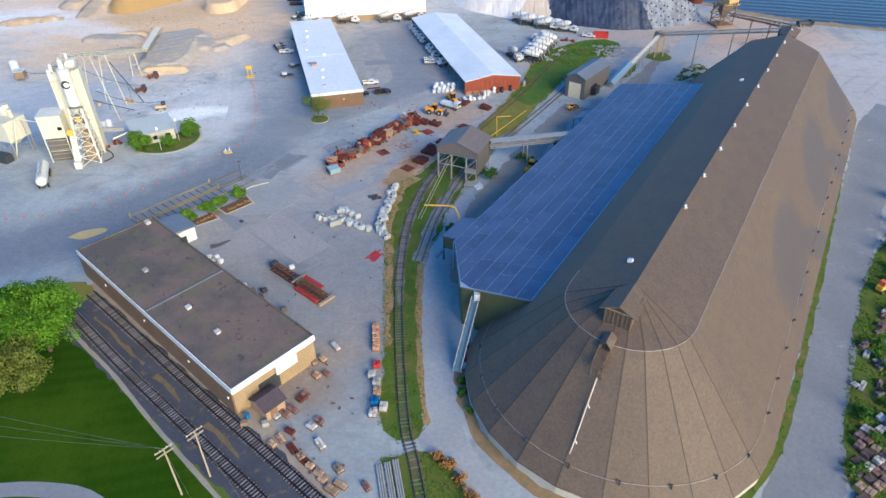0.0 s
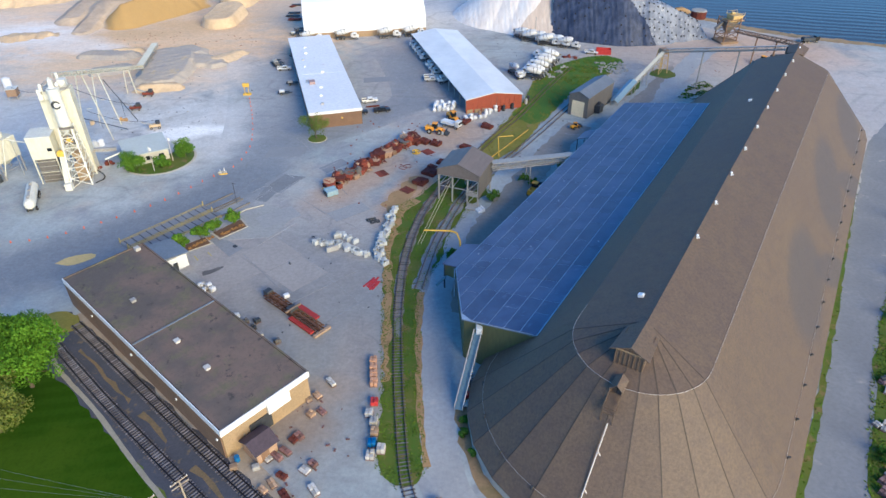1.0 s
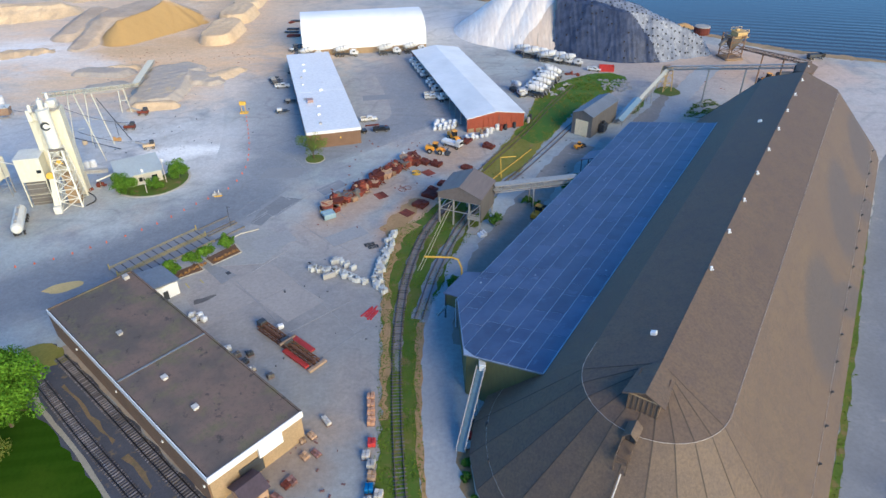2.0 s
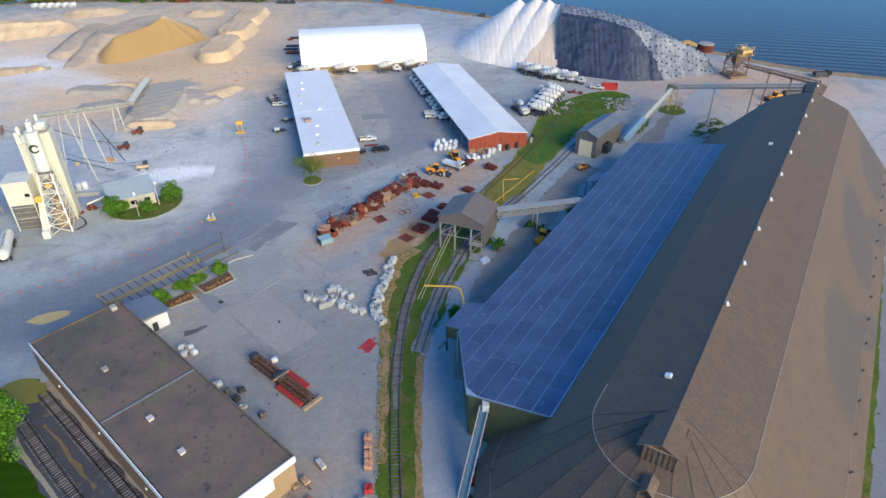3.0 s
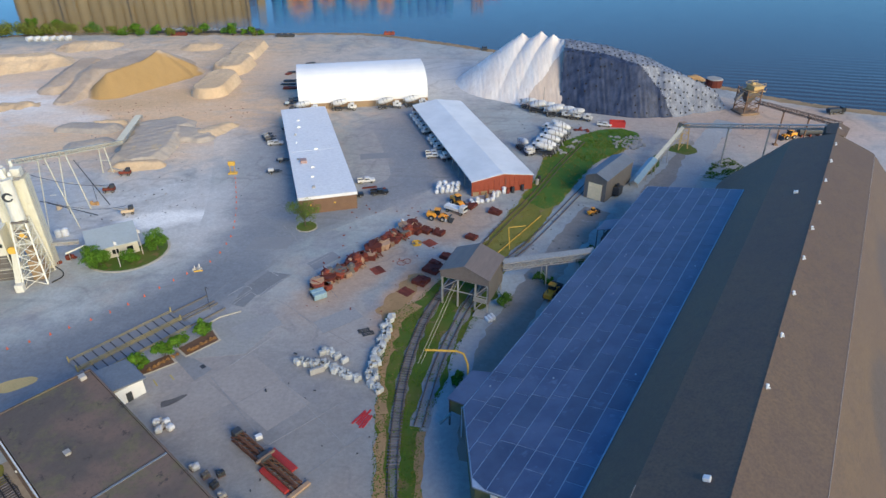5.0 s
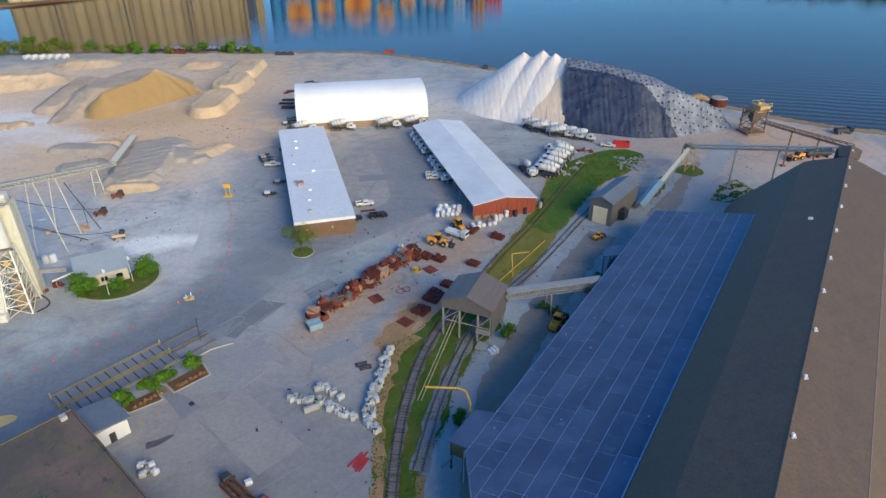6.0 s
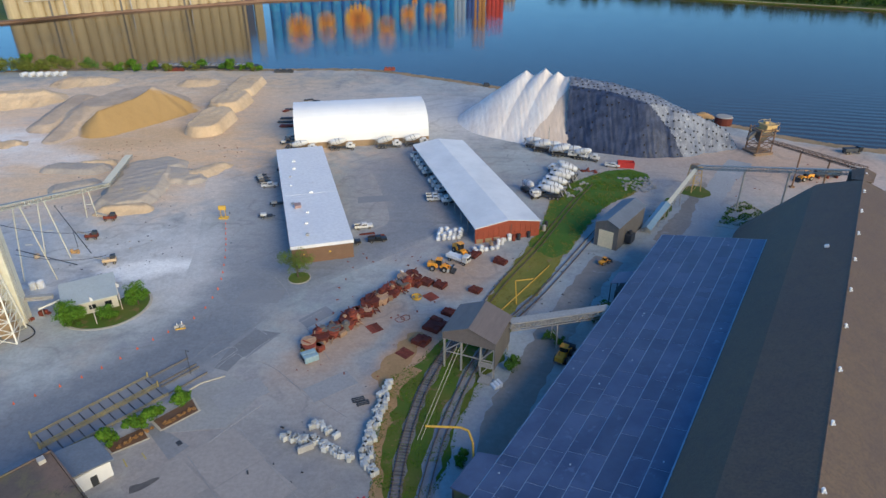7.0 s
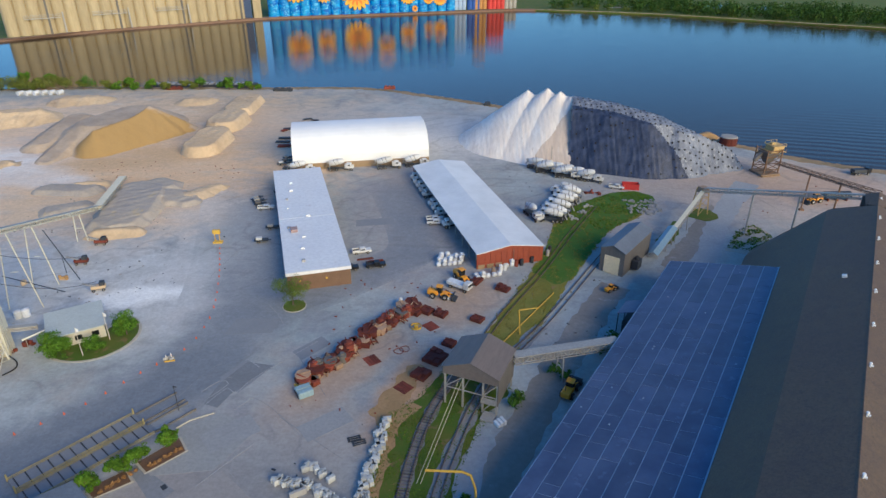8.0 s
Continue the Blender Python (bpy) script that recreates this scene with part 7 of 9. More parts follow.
for x, y, turn, l_, n_, k_, lab in ((-75.4, 346.0, 8, 5.0, 5, "dark", "dark steel beams stacked on bearers"), (-77.0, 343.4, 60, 3.4, 4, "rust", "rusty steel beams stacked askew"), (-73.8, 331.4, 5, 6.0, 5, "dark", "dark steel beams stacked on bearers"),
                                    (-73.4, 326.0, 3, 7.0, 4, "dark", "long dark steel beams stacked on bearers"), (-71.4, 320.2, 4, 6.4, 7, "rust", "rusty steel beams stacked on bearers"), (-70.0, 363.0, 30, 5.0, 3, "dark", "dark steel beams lying on gravel"), (-65.6, 361.0, -15, 4.0, 3, "dark", "dark steel beams lying on gravel")):
    beam_stack(x, y, turn, l_, n_, M[k_], lab)

# ---- scrap row ----
rng = random.Random(21)


def scrap_piece(k, x, y):
    kind = rng.choice(("drum", "bucket", "frame", "slab", "box", "bucket", "slab"))
    b = BM()
    s = rng.uniform(0.7, 1.45)
    if kind == "drum":
        cyl(b, 0, 0, 0, 0.8 * s, 1.7 * s, seg=14)
        cyl(b, 0, 0, 1.7 * s, 0.45 * s, 0.4 * s, seg=10)
    elif kind == "bucket":
        cyl(b, 0, 0, 0, 0.9 * s, 1.4 * s, 1.25 * s, seg=8)
        bar(b, (-1.2 * s, 0, 1.2 * s), (1.2 * s, 0, 1.9 * s), 0.2)
    elif kind == "frame":
        for q in (-0.6, 0.6):
            bar(b, (-1.6 * s, q, 0.3), (1.6 * s, q, 0.9), 0.2)
            bar(b, (q * 2, -0.7, 0.2), (q * 2, 0.7, 0.9), 0.18)
    elif kind == "slab":
        box(b, 0, 0, 0, 1.8 * s, 1.3 * s, 1.2, bevel=0.1)
        for j in range(3):
            box(b, 0, 0, 0.1 + j * 0.4, 1.9 * s, 1.4 * s, 0.2)
    else:
        box(b, 0, 0, 0, 1.9 * s, 1.2 * s, 1.1 * s, bevel=0.08)
        box(b, 0.2, 0, 1.1 * s, 0.9 * s, 0.9 * s, 0.5 * s, bevel=0.05)
    material, words = rng.choice(((M["rust"], "rusty red"), (M["rust"], "rusty red"), (M["tanscrap"], "tan weathered"), (M["tanscrap"], "tan weathered"), (M["darkred"], "dark red"), (M["darkred"], "dark red"), (M["greywall"], "grey")))
    names = {"drum": ("steel_drum", "steel drum"), "bucket": ("steel_bucket", "steel bucket"), "frame": ("steel_trestle", "steel trestle"), "slab": ("ribbed_mould", "ribbed mould"), "box": ("steel_box", "steel box")}[kind]
    ob = single(names[0], b, material, words + " " + names[1] + " in the scrap row on gravel", "scrap", "scrap row", m=pose(x, y, 0, 0, 0, rng.uniform(0, 180)))
    return ob


ROW = [np.array(p, float) for p in ((-31.5, 158.5), (-27.5, 164.5), (-22.0, 172.0), (-18.0, 178.5), (-13.5, 184.5), (-9.0, 189.0))]
for k in range(170):
    f = k / 169 * (len(ROW) - 1)
    i = min(int(f), len(ROW) - 2)
    p = ROW[i] + (ROW[i + 1] - ROW[i]) * (f - i)
    d = ROW[i + 1] - ROW[i]
    nrm = np.array((-d[1], d[0])) / np.linalg.norm(d)
    p = p + nrm * rng.uniform(-1.7, 1.7)
    scrap_piece(k, p[0], p[1])
for x, y, sx, sy in ((-3.5, 168.1, 4.2, 5.0), (-6.5, 162.1, 3.6, 3.4), (6.6, 183.8, 3.0, 2.6), (-0.4, 173.5, 3.0, 2.4), (14.0, 198.6, 3.6, 2.6), (-6.0, 187.5, 3.2, 3.0), (-2.4, 186.0, 3.0, 2.6), (-8.6, 186.6, 2.6, 2.6), (7.0, 202.5, 2.6, 4.0)):
    t = thing("form_stack", pose(x, y, 0, 0, 0, -32), "stack of dark red rusted steel forms", "steel forms", "dark red stacks")
    for i in range(3):
        for j in range(3):
            b = BM()
            box(b, (i - 1) * sx / 3, (j - 1) * sy / 3, 0, sx / 3 * 0.96, sy / 3 * 0.96, rng.uniform(0.7, 1.3), rz=rng.uniform(-4, 4), bevel=0.06)
            part("form", b, M["darkred"], t)
for x, y, r in ((-17.6, 167.4, -55), (-10.0, 158.0, -40), (-4.8, 181.0, -50)):
    t = thing("plate_stack", pose(x, y, 0, 0, 0, r), "flat rusty steel plates on the ground", "steel plates")
    for k in range(4):
        b = BM()
        box(b, 0, (k - 1.5) * 0.75, 0, 3.4, 0.7, 0.1)
        part("plate", b, M["rust"], t)
t = thing("compressor", pose(-30.3, 155.6, 0, 0, 0, 32), "pale blue-grey compressor box", "compressor")
for k in range(2):
    b = BM()
    box(b, 0, -0.75 + 1.5 * k, 0.2, 3.2, 1.35, 1.5, bevel=0.12)
    part("casing", b, mat("pale_blue_paint", (0.34, 0.46, 0.52), rough=0.6), t)
b = BM()
box(b, -1.63, 0, 0.4, 0.1, 2.4, 0.9)
part("grille", b, M["dark"], t)
b = BM()
bar(b, (-33.0, 158.8, 0.1), (-31.0, 157.2, 0.6), 0.5, 0.35)
single("yellow_beam", b, M["yellow"], "short yellow steel beam among scrap", "beam")
for x, y in ((-8.3, 180.5),):
    b = BM()
    bmesh.ops.create_cone(b, segments=18, radius1=1.3, radius2=1.3, depth=0.5, matrix=pose(0, 0, 0.3))
    bmesh.ops.create_cone(b, cap_ends=True, segments=18, radius1=0.5, radius2=0.5, depth=0.6, matrix=pose(0, 0, 0.32))
    single("cable_reel", b, M["yellow"], "yellow cable reel lying flat on gravel", "cable reel", m=pose(x, y, 0))
for k, (x, y) in enumerate(((-11.9, 170.8), (-10.6, 171.6))):
    b = BM()
    for i in range(20):
        a, c = 2 * math.pi * i / 20, 2 * math.pi * (i + 1) / 20
        bar(b, (1.1 * math.cos(a), 1.1 * math.sin(a), 0.12 + 0.1 * math.sin(2 * a)), (1.1 * math.cos(c), 1.1 * math.sin(c), 0.12 + 0.1 * math.sin(2 * c)), 0.14, seg=6)
    single("hose_coil", b, M["rust"], "loose reddish hose coil on the ground", "hose", m=pose(x, y, 0))

# ---- white bulk bags ----
b = BM()
box(b, 0, 0, 0, 1.15, 1.15, 1.05, bevel=0.2)
for v in b.verts:   # bellied sides
    k = 1 + 0.14 * math.sin(math.pi * min(max(v.co.z / 1.05, 0), 1))
    v.co.x, v.co.y = v.co.x * k, v.co.y * k
cyl(b, 0, 0, 1.0, 0.28, 0.16, 0.16, seg=8)
bag = mesh_of("bulk_bag", b, M["bag"])


def bulk_bag(x, y, z, r):
    ob = new("bulk_bag", bag)
    ob.matrix_basis = pose(x, y, z, 0, 0, r)
    tagged(ob, "white woven bulk bag of salt", "bulk bag", "stacked bulk bags")


rng = random.Random(8)
for i in range(5):
    for j in range(4):
        x, y = -3.2 + i * 1.5 + j * 0.3, 211.6 + j * 1.5 + i * 0.35
        x, y = x + rng.uniform(-0.12, 0.12), y + rng.uniform(-0.12, 0.12)
        bulk_bag(x, y, 0, 16 + rng.uniform(-9, 9))
        if rng.random() < 0.5:
            bulk_bag(x, y, 1.04, 16 + rng.uniform(-14, 14))
for x, y in ((7.6, 204.2), (9.0, 204.8), (10.4, 205.4), (7.2, 205.7), (8.6, 206.2), (12.2, 206.0), (13.6, 206.6), (-12.8, 190.6), (-11.4, 191.2), (-0.4, 193.4), (0.4, 195.0), (17.6, 212.0), (16.0, 211.4)):
    bulk_bag(x, y, 0, 20 + rng.uniform(-12, 12))
for x, y in ((-12.8, 190.6), (9.0, 204.8), (17.6, 212.0)):
    bulk_bag(x, y, 1.04, 25)
for x, y, r in ((-53.0, 115.6, 10), (-51.2, 115.7, 35), (-50.0, 114.3, 62), (-51.9, 113.7, 20), (-42.5, 105.6, 30)):
    bulk_bag(x, y, 0, r)

# ---- concrete blocks ----
b = BM()
pale_block = mat("pale_precast_concrete", (0.56, 0.57, 0.56), (0.46, 0.47, 0.46), 0.9, coarse=0.6, fine=4, bump=0.2, vary=0.15)
box(b, 0, 0, 0, 1.55, 0.8, 1.1, bevel=0.06)
box(b, 0, 0, 1.1, 0.45, 0.25, 0.1)
blk = mesh_of("concrete_block", b, pale_block)
b = BM()
box(b, 0, 0, 0, 1.1, 1.0, 1.2, bevel=0.07)
box(b, 0, 0, 1.2, 0.4, 0.35, 0.1)
blk2 = mesh_of("concrete_block", b, pale_block)
rng = random.Random(31)


def scatter_blocks(line, n, spread):
    pts = smooth_line(line, 0.5)
    for k in range(n):
        p = pts[int((k + 0.5) / n * (len(pts) - 1))]
        ob = new("concrete_block", blk if rng.random() < 0.6 else blk2)
        ob.matrix_basis = pose(p[0] + rng.uniform(-spread, spread), p[1] + rng.uniform(-spread * 0.5, spread * 0.5), 0, 0, 0, rng.choice((15, 70, 100, 40)) + rng.uniform(-15, 15))
        tagged(ob, "pale grey precast concrete block", "concrete block", "scattered concrete blocks")


scatter_blocks([(-30, 132.5), (-27.5, 131.6), (-25, 131.4), (-22.5, 129.6), (-20, 128.4), (-17.5, 127)], 34, 0.9)
scatter_blocks([(-26, 135.5), (-23.5, 134.6), (-21.5, 132.4)], 9, 0.8)
scatter_blocks([(-13.4, 147.5), (-13.4, 143), (-13.8, 139), (-14.6, 135), (-14.9, 131), (-15.2, 127.5), (-13.6, 123.5)], 42, 0.9)
b = BM()
box(b, 0, 0, 0, 3.0, 0.6, 1.3, bevel=0.05)
ob = single("concrete_barrier", b, M["concrete"], "long tan concrete barrier block", "concrete barrier", m=pose(-26.2, 129.4, 0, 0, 0, 30))
for x, y, r in ((-18.2, 142.5, 20), (-17.2, 141.5, 20)):
    b = BM()
    for k in range(3):
        bar(b, (-1.3, k * 0.5, 0.1), (1.3, k * 0.5, 0.1), 0.16)
    for q in (-1, 1):
        bar(b, (q, -0.2, 0.1), (q, 1.2, 0.1), 0.14)
    single("steel_rack", b, M["dark"], "dark steel rack lying on gravel", "steel rack", m=pose(x, y, 0, 0, 0, r))

# ---- dismantled crane boom ----
t = thing("crane_boom", pose(-30.8, 106.6, 0, 0, 0, -40.5), "dismantled brown and red crane boom lying in the yard", "crane boom")
for yo, material in ((0.55, "rust"), (-0.6, "wood")):
    b = BM()
    for y in (yo - 0.45, yo + 0.45):
        for z in (0.3, 1.1):
            bar(b, (-8.8, y, z), (8.2, y, z), 0.2)
    for k in range(12):
        x = -8.8 + k * 1.4
        for y in (yo - 0.45, yo + 0.45):
            bar(b, (x, y, 0.3), (x + 1.4, y, 1.1), 0.14)
        bar(b, (x, yo - 0.45, 1.1), (x + 1.4, yo + 0.45, 1.1), 0.12)
    part("lattice", b, mat("ochre_rust", (0.20, 0.10, 0.045), (0.12, 0.05, 0.032), 0.9, vary=0.1) if yo > 0 else mat("dark_brown_rust", (0.13, 0.06, 0.035), (0.075, 0.04, 0.03), 0.9), t)
dull_red = mat("dull_red_paint", (0.40, 0.035, 0.03), (0.25, 0.03, 0.025), 0.7, coarse=0.5)
for x, y, h, lx, ly in ((4.0, -1.5, 0.5, 7.0, 1.0), (1.6, 2.1, 0.35, 6.4, 1.3)):
    b = BM()
    box(b, x, y, 0.2, lx, ly, h, bevel=0.05)
    part("red_section", b, dull_red, t, "dull red painted steel section")
b = BM()
box(b, -0.6, 0, 0.1, 1.7, 2.0, 1.6, bevel=0.1)
part("winch", b, M["dark"], t)
b = BM()
box(b, -9.0, 0.3, 0.1, 1.5, 1.6, 1.5, bevel=0.1)
part("winch", b, M["dark"], t)
b = BM()
box(b, 8.6, 0, 0.1, 0.8, 4.2, 0.5, bevel=0.06)
part("cross_beam", b, M["wood"], t)
b = BM()
box(b, -0.2, 0, 1.5, 0.4, 3.8, 0.3)
part("cross_beam", b, M["wood"], t)
b = BM()
box(b, 0, 0, 0, 1.2, 0.9, 0.9, bevel=0.1)
single("white_crate", b, M["bag"], "white crate beside the crane boom", "crate", m=pose(-33.6, 112.2, 0, 0, 0, 30))
b = BM()
for k in range(5):
    box(b, (k - 2) * 0.5, rng.uniform(-0.6, 0.6), 0, 0.36, rng.uniform(3.0, 4.6), 0.12, rz=rng.uniform(-9, 9))
single("red_planks", b, M["redpaint"], "bundle of bright red planks on the ground", "planks", m=pose(-15.6, 117, 0, 0, 0, -25))

# ---- yellow pipe gantries ----
b = BM()
pts = [(-4.6, 129.9, 5.6), (1.6, 129.6, 5.6), (3.0, 129.0, 5.4), (3.7, 127.0, 4.6), (3.8, 125.4, 3.0), (3.8, 125.2, 0)]
for p, q in zip(pts[:-1], pts[1:]):
    bar(b, p, q, 0.42, seg=8)
single("pipe_gantry", b, M["yellow"], "yellow bent steel pipe gantry beside the track", "pipe gantry")
t = thing("loading_boom", pose(0, 0, 0), "pale yellow loading pipes running down from the hopper shed", "pipe")
for o in (-0.3, 0.4):
    b = BM()
    bar(b, (-5.9 + o, 132.0, 0.25), (1.6 + o, 152.6, 6.0), 0.13, seg=8)
    part("pipe", b, mat("pale_yellow_paint", (0.60, 0.55, 0.36), rough=0.6), t)
t = thing("pipe_gantry", pose(0, 0, 0), "yellow steel pipe gantry over the grass siding", "pipe gantry")
b = BM()
bar(b, (16.4, 177.8, 0), (16.0, 179.0, 6.0), 0.26, seg=8)
bar(b, (16.0, 179.0, 6.0), (20.6, 181.0, 5.4), 0.26, seg=8)
part("post", b, M["yellow"], t)
b = BM()
bar(b, (11.4, 173.2, 0.2), (27.2, 196.6, 0.25), 0.28, seg=8)
part("ground_pipe", b, M["yellow"], t)

# ---- truck scale ----
SC = pose(-77.6, 132.4, 0, 0, 0, 49.5)
sc = thing("truck_scale", SC, "double truck scale with yellow guard rails", "truck scale")
SL = 22.4
for k, y in enumerate((-2.2, -6.7)):
    d = part("deck", BM(), M["asphalt"], sc, "grey scale deck with dark joints")
    b = BM()
    box(b, SL / 2, y, 0, SL, 3.5, 0.35)
    b.to_mesh(d.data)
    b.free()
    for j in range(12):
        b = BM()
        box(b, 0.8 + j * 1.9, y, 0.35, 0.22, 3.3, 0.06)
        part("joint_plate", b, M["dark"], d)
    for s in (-1.85, 1.85):
        b = BM()
        bar(b, (0, y + s, 0.75), (SL, y + s, 0.75), 0.13)
        bar(b, (0, y + s, 0.4), (SL, y + s, 0.4), 0.09)
        for j in range(9):
            bar(b, (j * SL / 8, y + s, 0), (j * SL / 8, y + s, 0.8), 0.1)
        part("guard_rail", b, mat("worn_yellow", (0.44, 0.37, 0.15), (0.26, 0.23, 0.11), 0.6), sc, "worn yellow guard rail")
for x, y in ((0, -0.3), (SL, -0.3), (0, -4.3), (SL, -4.6)):
    b = BM()
    cyl(b, x, y, 0, 0.17, 1.6, seg=10)
    part("bollard", b, bpy.data.materials["worn_yellow"], sc, "yellow bollard")
for y in (-0.6, -3.9, -5.1, -8.2):
    b = BM()
    box(b, SL + 4.6, y, 0, 8.6, 0.16, 0.4)
    single("concrete_kerb_rail", b, M["greywall"], "low grey approach rail of the truck scale", "kerb", m=SC)
b = BM()
bar(b, (-54.4, 150.6, 0), (-54.4, 150.6, 6.2), 0.16, seg=8)
bar(b, (-54.4, 150.6, 6.1), (-53.6, 150.2, 6.2), 0.12)
single("light_pole", b, M["dark"], "dark slim light pole at the truck scale", "light pole")

# ---- paving by the truck scale: slabs, seams, painted lines ----
slab_a = mat("grey_concrete_slab", (0.36, 0.36, 0.355), (0.30, 0.30, 0.295), 0.9, coarse=0.12, fine=1.4, amount=0.8, bump=0.15, stain=(0.25, 0.245, 0.24), stain_at=0.62, local=False)
slab_b = mat("dark_asphalt_slab", (0.235, 0.245, 0.265), (0.20, 0.205, 0.22), 0.9, coarse=0.12, fine=1.4, amount=0.8, bump=0.15, stain=(0.30, 0.29, 0.28), stain_at=0.6, local=False)
for pts, m_, z, lab in (([(-57.0, 136.9), (-53.0, 145.5), (-47.2, 150.3), (-37.0, 146.4), (-42.4, 135.0), (-53.0, 133.6)], slab_a, 0.03, "pale grey concrete forecourt with stains"),
                        ([(-50.1, 152.6), (-49.0, 158.9), (-45.1, 166.6), (-38.7, 165.2), (-45.5, 155.8), (-47.0, 151.5)], slab_b, 0.038, "dark asphalt repair beside the scale")):
    sheet("pavement_slab", pts, z, m_, lab, "pavement")
seam_m = mat("pale_seal", (0.44, 0.44, 0.44), (0.33, 0.33, 0.34), 0.9, coarse=0.5, local=False)
for line in ([(-51.9, 156.2), (-49.3, 159.8), (-47.0, 158.9), (-50.0, 154.0)], [(-49.6, 152.6), (-46.9, 157.6), (-44.7, 155.8), (-43.1, 159.4), (-38.5, 165.5), (-37.2, 163.7)], [(-45.4, 167.6), (-41.9, 164.6)],
             [(-43.5, 150.7), (-40.2, 155.8)], [(-38.5, 165.5), (-31, 174.5)], [(-44.5, 131.1), (-36.9, 141.9)]):
    ribbon("pavement_seam", line, 0.14, 0.05, seam_m, "pale sealed seam in the paving", "pavement seam", wobble=0.04)
yellow_line = mat("worn_yellow_line", (0.55, 0.44, 0.10), (0.40, 0.35, 0.16), 0.8, coarse=0.8, local=False)
for line in ([(-58.2, 127.2), (-56.7, 125.4)], [(-55.4, 128.6), (-54.1, 127.2)]):
    ribbon("parking_line", line, 0.25, 0.055, yellow_line, "worn yellow parking line", "road marking")
b = BM()
for p, q in ([(-53.0, 145.5), (-51.2, 147.7)], [(-51.2, 147.7), (-47.1, 149.9)]):
    bar(b, (p[0], p[1], 0.1), (q[0], q[1], 0.1), 0.3, 0.3)
single("kerb", b, M["kerb"], "pale concrete kerb of the forecourt", "kerb", kind="structure")
b = BM()
box(b, -49.7, 131.1, 0.036, 0.9, 1.2, 0.04, rz=45)
single("drain_cover", b, M["dark"], "dark square drain cover in the paving", "drain cover")

# ---- planting beds ----
def leaf_cloud(name, blobs, n, size, material, seed, droop=0.0):
    """Many small leaf blades spread through a few rounded clumps."""
    r = np.random.RandomState(seed)
    w = np.array([b_[3] * b_[4] * b_[5] for b_ in blobs])
    pick = r.choice(len(blobs), n, p=w / w.sum())
    P = np.array(blobs)[pick]
    v = r.normal(size=(n, 3))
    v /= np.linalg.norm(v, axis=1)[:, None]
    rad = r.uniform(0.45, 1.0, n) ** 0.6
    c = P[:, :3] + v * P[:, 3:6] * rad[:, None]
    a = r.normal(size=(n, 3))
    a /= np.linalg.norm(a, axis=1)[:, None]
    b2 = np.cross(a, v)
    b2 /= np.linalg.norm(b2, axis=1)[:, None] + 1e-9
    s = size * r.uniform(0.6, 1.4, n)[:, None]
    quad = np.stack([c - a * s * 0.5, c + b2 * s * 0.32, c + a * s * 0.5, c - b2 * s * 0.32], 1).reshape(-1, 3)
    f = np.arange(4 * n).reshape(-1, 4)
    me = bpy.data.meshes.new(name)
    me.from_pydata(quad.tolist(), [], f.tolist())
    me.materials.append(material)
    return me


def crown_blobs(seed, h, r, k):
    g = np.random.RandomState(seed)
    out = [(0, 0, h, r * 0.5, r * 0.5, r * 0.5)]
    for i in range(k):
        a = g.uniform(0, 6.28)
        d = r * g.uniform(0.5, 0.95)
        q = r * g.uniform(0.14, 0.26)
        out.append((d * np.cos(a), d * np.sin(a), h + g.uniform(-0.5, 0.35) * r, q, q, q * 0.7))
    for i in range(k):
        a = 2 * np.pi * i / k + g.uniform(-0.4, 0.4)
        d = r * g.uniform(0.35, 0.72)
        out.append((d * np.cos(a), d * np.sin(a), h + g.uniform(-0.4, 0.4) * r, r * g.uniform(0.28, 0.46), r * g.uniform(0.28, 0.46), r * g.uniform(0.25, 0.4)))
    return out


def tree(name, m, h, r, n, size, leaf, label, seed, k=9, category="tree"):
    t = thing(name, m, label, category)
    b = BM()
    blobs = crown_blobs(seed, h, r, k)
    cyl(b, 0, 0, 0, 0.045 * h, h * 0.75, 0.022 * h, seg=9)
    for x, y, z, *_ in blobs[1:]:
        bar(b, (0, 0, h * 0.45), (x * 0.85, y * 0.85, z), 0.022 * h, seg=5)
    part("trunk", b, M["bark"], t)
    ob = new("crown", leaf_cloud("crown", blobs, n, size, leaf, seed))
    ob.parent = t
    return t


def shrub(x, y, r, h, n, leaf, seed, label, size=0.3):
    t = thing("shrub", pose(x, y, 0), label, "shrub")
    b = BM()
    for k in range(5):
        a = 2 * math.pi * k / 5
        bar(b, (0, 0, 0), (0.5 * r * math.cos(a), 0.5 * r * math.sin(a), 0.7 * h), 0.09, seg=5)
    part("stem", b, M["bark"], t)
    ob = new("foliage", leaf_cloud("foliage", crown_blobs(seed, h * 0.55, r, 6), n, size, leaf, seed))
    ob.parent = t
    return t


mulch = mat("brown_mulch", (0.17, 0.10, 0.055), (0.12, 0.075, 0.05), 0.95, coarse=0.6, fine=4, bump=0.6)
for pts in ([(-57.0, 136.4), (-51.2, 143.2), (-48.6, 139.6), (-54.2, 133.9)], [(-63.2, 130.2), (-57.8, 135.0), (-55.4, 132.2), (-60.8, 128.2)]):
    sheet("kerb", pts, 0.2, M["kerb"], "pale concrete kerb round the planting bed", "kerb")
    mx, my = sum(p[0] for p in pts) / 4, sum(p[1] for p in pts) / 4
    sheet("planting_bed", [(mx + (x - mx) * 0.9, my + (y - my) * 0.9) for x, y in pts], 0.24, mulch, "brown mulched planting bed", "planting bed")
for i, (x, y) in enumerate(((-56.0, 136.4), (-52.4, 140.8), (-62.0, 130.2), (-58.4, 133.8))):
    shrub(x, y, 2.3, 4.8, 2600, M["leaf_mid"], 40 + i, "rounded green shrub in the mulched bed", 0.34)
